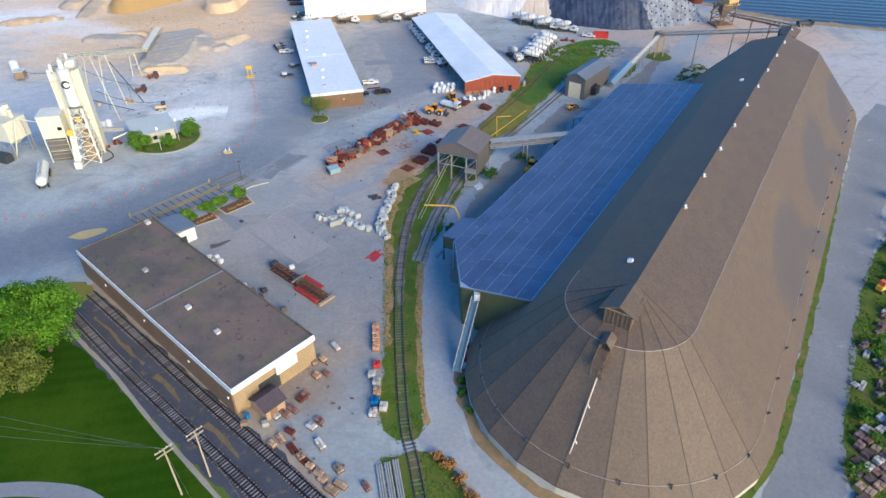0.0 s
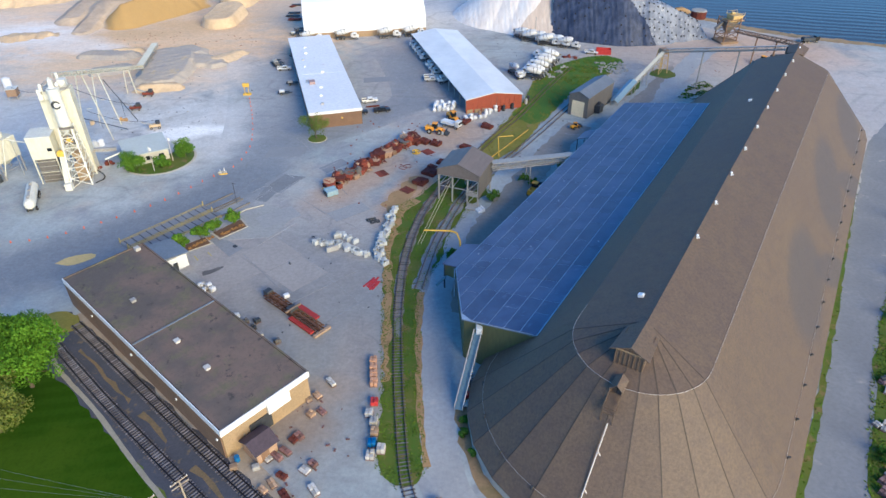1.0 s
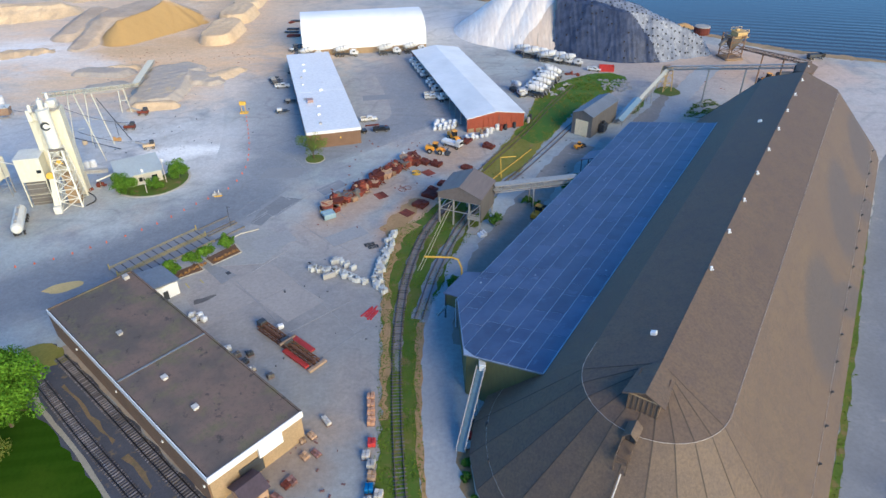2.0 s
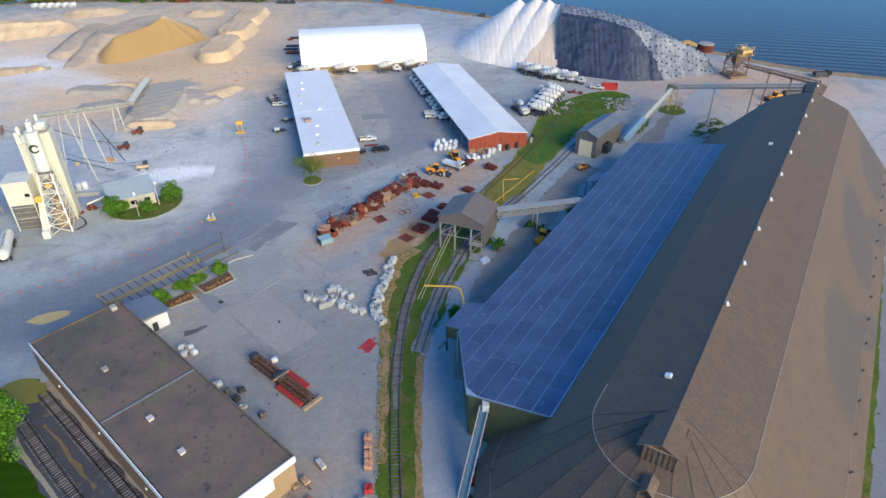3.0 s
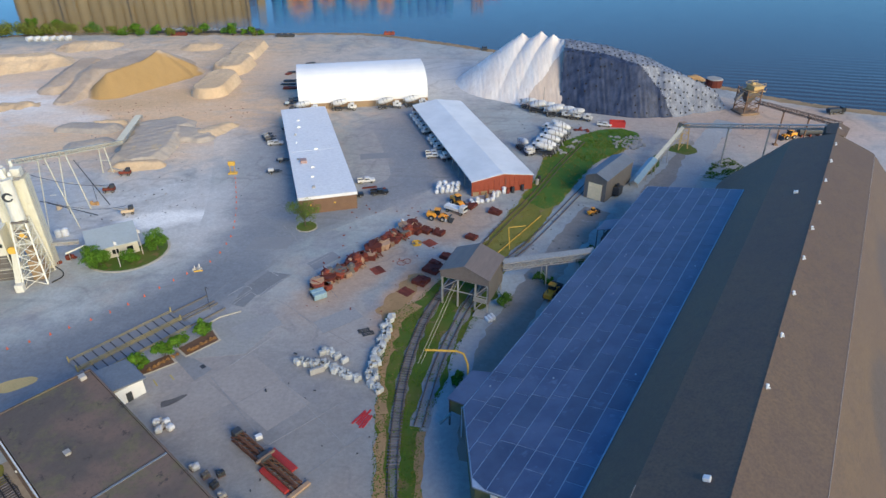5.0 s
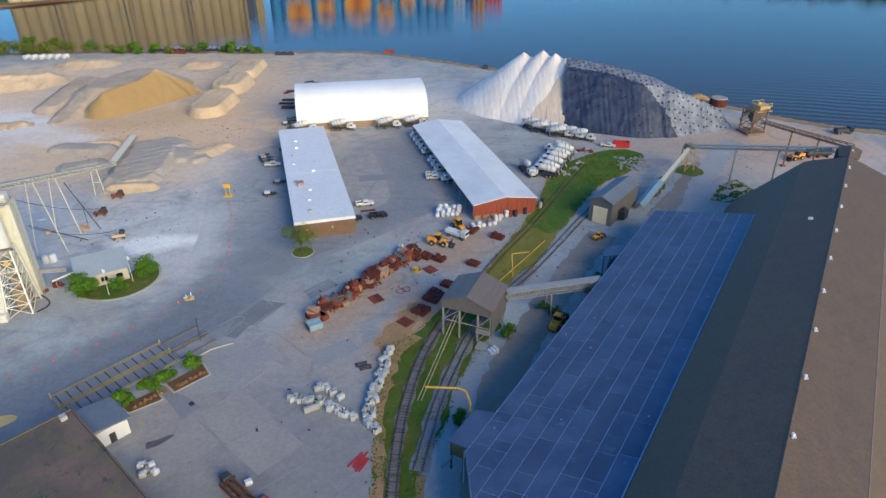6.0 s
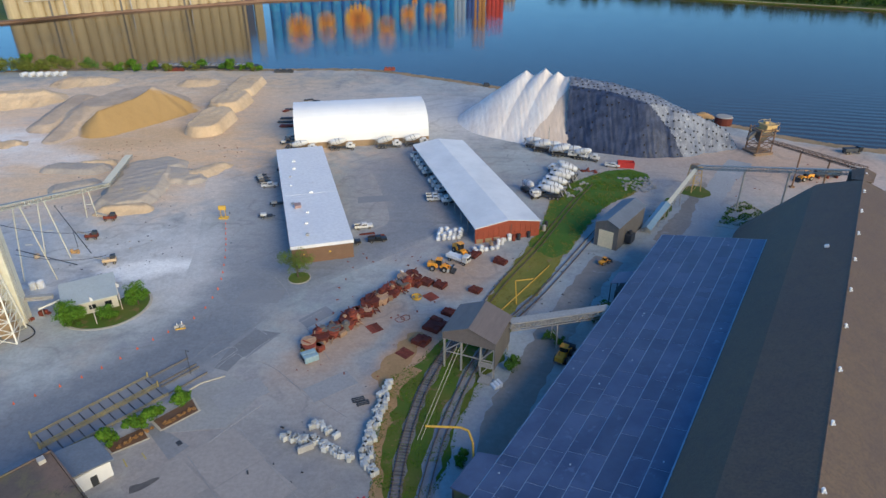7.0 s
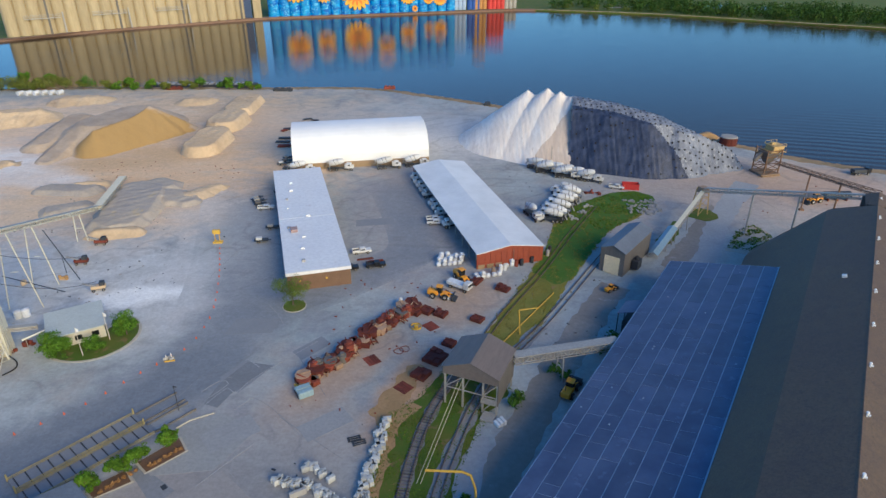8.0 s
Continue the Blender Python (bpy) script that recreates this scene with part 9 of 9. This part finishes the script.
for x, y in ((50.5, 268.0), (53.0, 266.5), (44.5, 249.5), (41, 245), (47.5, 255)):
    b = BM()
    for q in range(5):
        box(b, rng.uniform(-1.4, 1.4), rng.uniform(-1, 1), 0, rng.uniform(0.6, 1.8), rng.uniform(0.3, 0.9), rng.uniform(0.3, 0.9), rz=rng.uniform(0, 180), bevel=0.05)
    single("scrap_heap", b, M["rust"] if y > 260 else M["concrete"], "small heap of scrap beside the mixer trucks", "scrap", m=pose(x, y, 0))
b = BM()
cyl(b, 0, 0, 0, 0.16, 9.0, 0.1, seg=8)
single("mast", b, M["steel"], "slim steel mast beside the mixer trucks", "mast", m=pose(40.5, 294, 0))
t = thing("white_bundle", pose(9.4, 147.2, 0, 0, 0, 30), "white wrapped bundles beside the loading track", "bundle")
for k in range(3):
    b = BM()
    box(b, k * 0.7 - 0.7, 0, 0, 0.6, 1.8, 0.7 + 0.2 * k, bevel=0.1)
    part("bale", b, M["bag"], t)
for x, y, r, h in ((22.6, 163.0, 2.0, 2.6), (24.6, 161.2, 1.4, 1.6), (36.5, 172.0, 2.2, 2.6), (38.4, 175.5, 2.0, 2.2), (12.6, 152.0, 1.6, 2.4), (13.6, 154.6, 1.6, 2.0), (33.8, 171.0, 1.8, 2.2), (3.6, 79.0, 1.0, 1.0), (3.4, 76.5, 1.0, 0.9), (5.0, 72.5, 1.0, 0.9), (1.6, 126.4, 1.3, 1.4), (2.2, 128.8, 1.0, 1.0)):
    shrub(x, y, r, h, 700, M["leaf_dark"], int(x * 10 + y), "wild green bush at the foot of the barn", 0.34)
brush = leaf_mat("dry_brush", (0.34, 0.17, 0.04), (0.42, 0.24, 0.08))
for x, y, r in ((0.8, 61.5, 1.6), (2.6, 58.8, 1.5), (-0.8, 63.0, 1.2), (4.4, 56.0, 1.6)):
    shrub(x, y, r, 0.8, 420, brush, int(x * 7 + 300), "dry orange-brown brush on rough grass", 0.34)
for x, y, sx, k in ((4.6, 84.6, 1.6, "redpaint"), (4.2, 82.6, 1.4, "bag"), (4.9, 87.2, 1.5, "dark"), (5.2, 89.4, 1.0, "bag")):
    pallet_stack(x, y, 10, M[k], "wooden pallet loaded with stores beside the gallery", sx, 1.3, 0.9)

# small hooded intake near the far end of the annex
t = thing("intake_hood", BARN @ pose(-44.1, 54.0, 0), "dark lean-to intake hood on the annex wall", "hood")
b = BM()
slab(b, [(-2.2, -3.2, 5.4), (2.6, -3.2, 7.2), (2.6, 3.2, 7.2), (-2.2, 3.2, 5.4)], 0.2)
part("roof", b, M["panel"], t)
b = BM()
for y in (-2.9, 2.9):
    bar(b, (-2.0, y, 0), (-2.0, y, 5.2), 0.2)
    bar(b, (2.2, y, 0), (2.2, y, 6.9), 0.2)
part("post", b, M["dark"], t)
b = BM()
box(b, 0.6, 0, 0, 3.0, 5.6, 3.4)
part("screen", b, M["dark"], t)

# ---- shoreline ----
rng = random.Random(12)
for i in range(34):
    x = -330 + i * 6.7 + rng.uniform(-3, 3)
    r = rng.uniform(2.4, 5.0) * (1.35 if x < -200 else 0.9)
    shrub(x, 424 + rng.uniform(-3, 3) + (4 if x > -240 else 0), r, r * rng.uniform(1.0, 1.9), 1500, rng.choice((M["leaf_dark"], M["leaf_olive"], M["leaf_olive"], M["leaf_mid"])), 400 + i, "shoreline bush with fresh green leaves", 0.5)
for x, y, h in ((-185, 426, 7.5), (-172, 425, 6.5), (-146, 430, 6.0), (-128, 427, 7.5), (-116, 426, 5.5), (-250, 432, 8.5), (-236, 434, 8.0)):
    tree("tree", pose(x, y, 0), h * 0.72, h * 0.46, 1600, 0.65, M["leaf_mid"], "small bright green tree on the shore", int(abs(x)))
for k in range(6):
    b = BM()
    cyl(b, -1.6, 0, 1.4, 1.2, 3.6, seg=14, ry=90)
    for q in (-1.0, 1.2):
        box(b, q, 0, 0, 0.4, 2.0, 0.8)
    single("white_tank", b, M["bag"], "white horizontal tank parked near the shore", "tank", "row of white tanks", m=pose(-241 + k * 4.2, 411 + k * 0.5, 0, 0, 0, 70))
t = thing("moored_barge", pose(-148, 441, -1.6, 0, 0, 1), "long dark barge moored along the shore", "barge")
b = BM()
box(b, 0, 0, 0, 64, 8, 1.9, bevel=0.3)
part("hull", b, M["dark"], t)
b = BM()
for k in range(16):
    box(b, -29 + k * 3.8, 0, 1.9, 2.6, 5, 0.5, bevel=0.1)
part("hatch", b, M["steel"], t)
for x, y, k, sx in ((-160, 427, "rust", 9.0), (-96, 424, "dark", 11.0), (-34.5, 430, "rust", 6.5), (21, 393, "dark", 3.0)):
    b = BM()
    box(b, 0, 0, 0, sx, 2.4, 1.4, bevel=0.1)
    for q in range(3):
        box(b, -sx / 3 + q * sx / 3, 0, 1.4, sx / 6, 1.8, 0.6, bevel=0.05)
    single("dock_store", b, M[k], "long low steel store on the river edge", "dock store", m=pose(x, y, 0))

for i, (x, y, r) in enumerate(((-262, 420, 6.5), (-250, 424, 7.0), (-239, 425, 5.5), (-276, 421, 6.0), (-290, 420, 6.5))):
    shrub(x, y, r, r * 1.2, 1800, M["leaf_olive"], 460 + i, "large olive-green bush on the river edge", 0.7)
# small loose debris on the yard
g_ = random.Random(404)
for region, n_, material, words in (([(-60, 235), (-108, 190)], 22, M["dark"], "dark scraps"), ([(-118, 178), (-75, 215)], 40, M["wrap"], "pale scraps"), ([(-40, 96), (-14, 150)], 18, M["dark"], "dark scraps"), ([(-34, 150), (0, 205)], 45, M["rust"], "rusty scraps"), ([(16, 168), (44, 212)], 30, M["greywall"], "grey scraps"),
                                    ([(-140, 232), (-90, 285)], 70, M["greywall"], "dark stones"), ([(-150, 280), (-80, 300)], 60, M["rust"], "rusty scraps"), ([(-32, 56), (-14, 90)], 40, M["dullbrick"], "broken brick"), ([(96, 240), (150, 290)], 30, M["rust"], "rusty scraps"), ([(20, 225), (60, 300)], 20, M["dark"], "dark scraps")):
    b = BM()
    (ax, ay), (cx, cy) = region
    for k in range(n_):
        s_ = g_.uniform(0.12, 0.32)
        box(b, g_.uniform(min(ax, cx), max(ax, cx)), g_.uniform(min(ay, cy), max(ay, cy)), 0.02, s_ * g_.uniform(1, 2.6), s_, s_ * 0.5, rz=g_.uniform(0, 180))
    single("loose_debris", b, material, "scattered small " + words + " on the yard ground", "debris", kind="stuff")

# ---- far bank: grain elevators, mural silos, woods ----
ge = thing("grain_elevator", pose(0, 0, -0.2), "tall beige concrete grain elevator with round silos", "grain elevator")
beige = mat("beige_concrete", (0.49, 0.41, 0.25), (0.39, 0.32, 0.19), 0.9, coarse=0.06, fine=0.6, stretch=(1, 1, 0.12), stain=(0.32, 0.26, 0.17), stain_at=0.62, vary=0.08)
A_, B_ = Vector((-372, 622, 0)), Vector((-212, 741, 0))
for k in range(22):
    p = A_.lerp(B_, k / 21)
    b = BM()
    cyl(b, p.x, p.y, 0, 5.2, 58, seg=20)
    part("silo", b, beige, ge)
    if k % 6 == 3:
        b = BM()
        q = p + Vector((3.4, -4.6, 0))
        box(b, q.x, q.y, 0, 1.6, 1.4, 62, rz=37)
        part("leg_casing", b, M["greywall"], ge)
nrm = Vector((0.597, -0.802, 0))
for k in range(3):
    p = A_.lerp(B_, 0.12 + 0.27 * k) + nrm * 5.6
    b = BM()
    box(b, p.x, p.y, 13.2, 28, 1.8, 0.6, rz=36.6)
    for q in range(-8, 9):
        bar(b, (p.x + q * 1.4, p.y + q * 1.04, 13.8), (p.x + q * 1.4, p.y + q * 1.04, 16.4), 0.22)
    for z in (15.1, 16.4):
        bar(b, (p.x - 11.3, p.y - 8.4, z), (p.x + 11.3, p.y + 8.4, z), 0.25)
    part("gallery", b, M["steel"], ge)
for f in (0.2, 0.47, 0.74):
    p = A_.lerp(B_, f) + nrm * 5.8
    b = BM()
    bar(b, (p.x, p.y, 18), (p.x + 1.5, p.y - 2.5, 1), 1.3, seg=8)
    part("loading_spout", b, M["steel"], ge)
b = BM()
box(b, -206, 746, 0, 9, 7, 40, rz=30)
single("elevator_annex", b, mat("dark_blue_cladding", (0.03, 0.06, 0.16), rough=0.6), "dark blue clad elevator annex on the far bank", "building", m=pose(0, 0, -0.2))
b = BM()
box(b, -196, 748, 0, 8, 7, 46, rz=25)
single("elevator_annex", b, beige, "beige elevator tower on the far bank", "building", m=pose(0, 0, -0.2))

ms = thing("mural_silos", pose(0, 0, -0.2), "row of silos painted blue with orange and yellow shapes", "silos")
skyblue = mat("sky_blue_paint", (0.06, 0.40, 0.82), (0.015, 0.12, 0.55), 0.7, coarse=0.10, fine=0.12, amount=1.0, bump=0.0, stain=(0.22, 0.58, 0.86), stain_at=0.52, stretch=(1, 1, 2))
A_, B_ = Vector((-181, 757, 0)), Vector((3, 815, 0))
dirn = (B_ - A_).normalized()
side = Vector((dirn.y, -dirn.x, 0))
for k in range(19):
    p = A_.lerp(B_, k / 18)
    b = BM()
    cyl(b, p.x, p.y, 0, 5.5, 45, seg=20)
    part("silo", b, skyblue, ms)
orange_p, yellow_p, brown_p = mat("mural_orange", (0.80, 0.26, 0.02), (0.62, 0.14, 0.01), 0.7, bump=0.0, coarse=0.2), mat("mural_yellow", (0.85, 0.50, 0.03), (0.80, 0.36, 0.02), 0.7, bump=0.0, coarse=0.2), mat("mural_brown", (0.10, 0.04, 0.02), rough=0.7, bump=0.0)
for f, z, r in ((0.12, 28, 15), (0.27, 24, 11.5), (0.45, 21, 17), (0.61, 33, 11.5), (0.74, 18.5, 10), (0.86, 14, 6), (0.93, 15, 9), (0.78, 4.2, 3.4)):
    c = A_.lerp(B_, f) + side * 5.9 + Vector((0, 0, z))
    m = Matrix.Translation(c) @ side.to_track_quat("Z", "Y").to_matrix().to_4x4()
    b = BM()
    for k in range(18):
        a = 2 * math.pi * k / 18
        petal = m @ Matrix.Rotation(a, 4, "Z") @ Matrix.Translation((r * 0.68, 0, 0)) @ Matrix.Diagonal((1.9, 0.8, 1, 1))
        bmesh.ops.create_cone(b, cap_ends=True, segments=8, radius1=r * 0.17, radius2=r * 0.16, depth=0.5, matrix=petal)
    bmesh.ops.create_cone(b, cap_ends=True, segments=20, radius1=r * 0.74, radius2=r * 0.74, depth=0.44, matrix=m)
    fl = part("painted_disc", b, yellow_p, ms, "yellow painted petal ring")
    b = BM()
    for k in range(14):
        a = 2 * math.pi * (k + 0.5) / 14
        petal = m @ Matrix.Rotation(a, 4, "Z") @ Matrix.Translation((r * 0.5, 0, 0)) @ Matrix.Diagonal((1.8, 0.6, 1, 1))
        bmesh.ops.create_cone(b, cap_ends=True, segments=8, radius1=r * 0.13, radius2=r * 0.12, depth=0.8, matrix=petal)
    bmesh.ops.create_cone(b, cap_ends=True, segments=18, radius1=r * 0.46, radius2=r * 0.46, depth=0.7, matrix=m)
    part("inner_ring", b, orange_p, fl, "orange painted inner petals")
    b = BM()
    bmesh.ops.create_cone(b, cap_ends=True, segments=18, radius1=r * 0.30, radius2=r * 0.28, depth=1.0, matrix=m)
    part("centre", b, brown_p, fl, "dark brown painted centre")
for x, y, w, h, c, lab in ((14, 819, 11, 36, (0.42, 0.52, 0.72), "pale blue"), (30, 823, 10, 34, (0.05, 0.12, 0.45), "deep blue"), (38, 825, 12, 46, (0.55, 0.28, 0.08), "tan brick"), (56, 829, 16, 34, (0.62, 0.06, 0.05), "red"), (74, 834, 14, 14, (0.40, 0.38, 0.35), "grey")):
    b = BM()
    for k in range(int(w / 5) + 1):
        cyl(b, k * 5 - w / 2, 0, 0, 3.0, h, seg=16)
    single("painted_silo_block", b, mat("painted_" + lab.split()[0], c, tuple(v * 0.7 for v in c), 0.8, coarse=0.1), lab + " painted silo block on the far bank", "silos", m=pose(x, y + 6, -0.2, 0, 0, 15))
quay = mat("brown_quay", (0.25, 0.16, 0.11), (0.18, 0.12, 0.09), 0.9, coarse=0.1)
ribbon("quay", [(-520, 527), (-372, 606), (-306, 668), (-186, 750), (-60, 787), (70, 826), (100, 828)], 7.0, 0.3, quay, "brown timber quay along the far bank", "quay")
bm = BM()
for p, q in zip([(-520, 527), (-372, 606), (-306, 668), (-186, 750), (-60, 787), (70, 826)], [(-372, 606), (-306, 668), (-186, 750), (-60, 787), (70, 826), (100, 828)]):
    bar(bm, (p[0], p[1] - 2.6, -0.8), (q[0], q[1] - 2.6, -0.8), 0.8, 2.0)
single("quay_wall", bm, quay, "brown timber quay wall", "quay", kind="structure")
ribbon("far_shore_edge", [(101, 827), (220, 793), (342, 728), (414, 690), (700, 541)], 3.0, 0.0, M["palesand"], "tan strip of far shore", "river bank", wobble=0.6)
woods = []
g = np.random.RandomState(77)
line = smooth_line([(112, 838), (220, 806), (342, 742), (414, 704), (560, 632), (760, 530)], 4.0)
for p in line:
    for row in range(7):
        if g.rand() < (0.35 if p[0] < 200 else 0.9):
            r = g.uniform(3.0, 7.0)
            if 286 < p[0] + row * 7 < 388 and row > 4:
                continue
            woods.append((p[0] + row * 7 + g.uniform(-4, 4), p[1] + 3 + row * 13 + g.uniform(-5, 5), r * g.uniform(0.6, 1.1), r, r, r * g.uniform(0.7, 1.2)))
far = new("far_woods", leaf_cloud("far_woods", woods, 60000, 1.7, M["leaf_wood"], 99))
tagged(far, "dense green riverside woods on the far bank", "woods", kind="stuff")
g = np.random.RandomState(78)
more = [(x + g.uniform(-3, 3), y + g.uniform(-2, 6), r * 0.5, a * 0.8, b_ * 0.8, c * 0.7) for x, y, r, a, b_, c in woods if g.rand() < 0.3]
far = new("far_woods", leaf_cloud("far_woods", more, 16000, 1.6, M["leaf_olive"], 98))
tagged(far, "lighter spring foliage in the riverside woods", "woods", kind="stuff")
for pts in ([(306, 880), (332, 881), (311, 834), (291, 834)], [(362, 864), (382, 859), (357, 809), (341, 814)]):
    sheet("pond", pts, -0.1, M["water"], "small pond in the riverside woods", "pond", rounded=6.0)
b = BM()
bar(b, (182, 838, 0.6), (232, 858, 0.6), 3.0, 0.3)
single("jetty", b, M["concrete"], "pale jetty road through the riverside woods", "road", kind="structure")


# ---- grass blades and weeds on the rough strips ----
def tufts(name, poly, n, size, material, label, seed, ground_z=0.06, spill=0.8):
    """Uncountable blades spread over a piece of rough ground, spilling a little past its edge."""
    r = np.random.RandomState(seed)
    P_ = np.array(poly, float)
    lo, hi = P_.min(0) - spill, P_.max(0) + spill
    pts = r.uniform(lo, hi, (n * 6, 2))
    inside = np.zeros(len(pts), bool)
    for (ax, ay), (cx, cy) in zip(P_, np.roll(P_, -1, 0)):
        cross = ((ay > pts[:, 1]) != (cy > pts[:, 1])) & (pts[:, 0] < (cx - ax) * (pts[:, 1] - ay) / (cy - ay + 1e-12) + ax)
        inside ^= cross
    near = np.full(len(pts), 1e9)
    for (ax, ay), (cx, cy) in zip(P_, np.roll(P_, -1, 0)):
        d = np.array((cx - ax, cy - ay))
        t = np.clip(((pts - (ax, ay)) @ d) / (d @ d + 1e-9), 0, 1)
        near = np.minimum(near, np.linalg.norm(pts - ((ax, ay) + t[:, None] * d), axis=1))
    patch = bumps(pts[:, 0], pts[:, 1], seed + 3, 0.5)
    keep = (inside & (patch > -0.15)) | (near < spill * r.uniform(0, 1, len(pts)))
    pts = pts[keep][:n]
    k = len(pts)
    s_ = size * r.uniform(0.5, 1.5, k)
    a = r.uniform(0, 6.28, k)
    dx, dy = np.cos(a) * s_ * 0.5, np.sin(a) * s_ * 0.5
    lean = r.uniform(-1.0, 1.0, (k, 2)) * s_[:, None]
    z0 = np.full(k, ground_z - 0.02)
    v = np.stack([np.stack([pts[:, 0] - dx, pts[:, 1] - dy, z0], 1), np.stack([pts[:, 0] + dx, pts[:, 1] + dy, z0], 1),
                  np.stack([pts[:, 0] + dx * 0.6 + lean[:, 0], pts[:, 1] + dy * 0.6 + lean[:, 1], z0 + s_ * 0.4], 1), np.stack([pts[:, 0] - dx * 0.6 + lean[:, 0], pts[:, 1] - dy * 0.6 + lean[:, 1], z0 + s_ * 0.3], 1)], 1).reshape(-1, 3)
    me = bpy.data.meshes.new(name)
    me.from_pydata(v.tolist(), [], np.arange(4 * k).reshape(-1, 4).tolist())
    me.materials.append(material)
    ob = new(name, me)
    return tagged(ob, label, "grass", kind="stuff")


blade = leaf_mat("grass_blades", (0.085, 0.155, 0.010), (0.13, 0.19, 0.016))
straw = leaf_mat("straw_blades", (0.28, 0.235, 0.045), (0.19, 0.20, 0.03))
brown_b = leaf_mat("brown_blades", (0.22, 0.16, 0.06), (0.16, 0.15, 0.03))
NEAR = [(-12, 149), (-13.4, 137), (-13.6, 126), (-12.6, 110), (-11.8, 97), (-11, 87), (-10.8, 76), (-10.3, 69.5), (-7.5, 66.4), (-4.5, 66.8), (-3.2, 69.5), (-4.0, 78.6), (-5.0, 95), (-5.4, 108), (-4.5, 117), (-0.8, 126), (1, 135), (3.5, 142), (7, 150), (12, 158), (4, 165), (0, 166), (-6, 156)]
tufts("grass_blades", NEAR, 9000, 0.24, blade, "uneven green grass blades along the siding", 501)
tufts("brown_grass", [(-12, 149), (-13.4, 137), (-13.6, 126), (-12.6, 110), (-11.8, 97), (-11, 87), (-9.5, 87), (-10.6, 100), (-11, 112), (-10.4, 127), (-8.4, 140), (-6, 150)], 900, 0.18, brown_b, "dry brown grass beside the yard", 502)
tufts("grass_blades", [(-9.8, 62.6), (-5, 63.8), (0, 63.2), (2.5, 59.5), (6, 52), (8, 44), (-4, 40), (-7, 55)], 1600, 0.26, blade, "uneven green grass blades by the crossing", 503)
tufts("straw_grass", [(8.4, 178.2), (12.6, 187), (15.8, 193.7), (27.3, 219.3), (35.2, 243.6), (45, 254), (56.9, 266), (62.8, 246), (54, 240), (45.6, 227), (38, 213), (30.7, 199.6), (24, 186), (17.3, 173.7), (12, 164), (8, 166)], 5000, 0.3, straw, "straw-coloured grass along the railway siding", 504)
tufts("grass_blades", [(84, 224), (92, 236), (98, 240), (100, 232), (92, 222)], 900, 0.5, blade, "weeds in the rubble at the barn end", 505)
tufts("grass_blades", [(38, 250), (45, 257), (57, 267), (67, 269), (72.5, 262), (62, 247), (50, 236), (46, 240)], 3000, 0.35, blade, "bright grass beside the mixer trucks", 506)
tufts("grass_blades", [(61, 48), (64, 62), (69, 71.2), (78.4, 87.3), (91.4, 107.8), (105.6, 124.9), (120, 140), (124, 128), (90, 84), (76, 52)], 9000, 0.35, blade, "rough weeds over the storage ground", 507)
tufts("grass_blades", [(46.2, 56.2), (53, 63.2), (62, 76.8), (78.8, 104), (105.5, 148.6), (127.6, 185), (128.2, 184.8), (106.3, 148.2), (79.6, 103.7), (62.8, 76.5), (53.8, 62.8), (46.9, 55.8)], 3600, 0.34, blade, "rank grass at the foot of the barn", 508, spill=0.45)
tufts("brown_grass", [(-5.6, 116), (-5.2, 108), (-5.0, 95), (-3.9, 78.6), (-2.4, 69.5), (-3.2, 69.5), (-4.6, 78.6), (-5.8, 95), (-5.9, 108), (-6.4, 116)], 700, 0.18, straw, "dry verge between grass and concrete road", 509, spill=0.4)
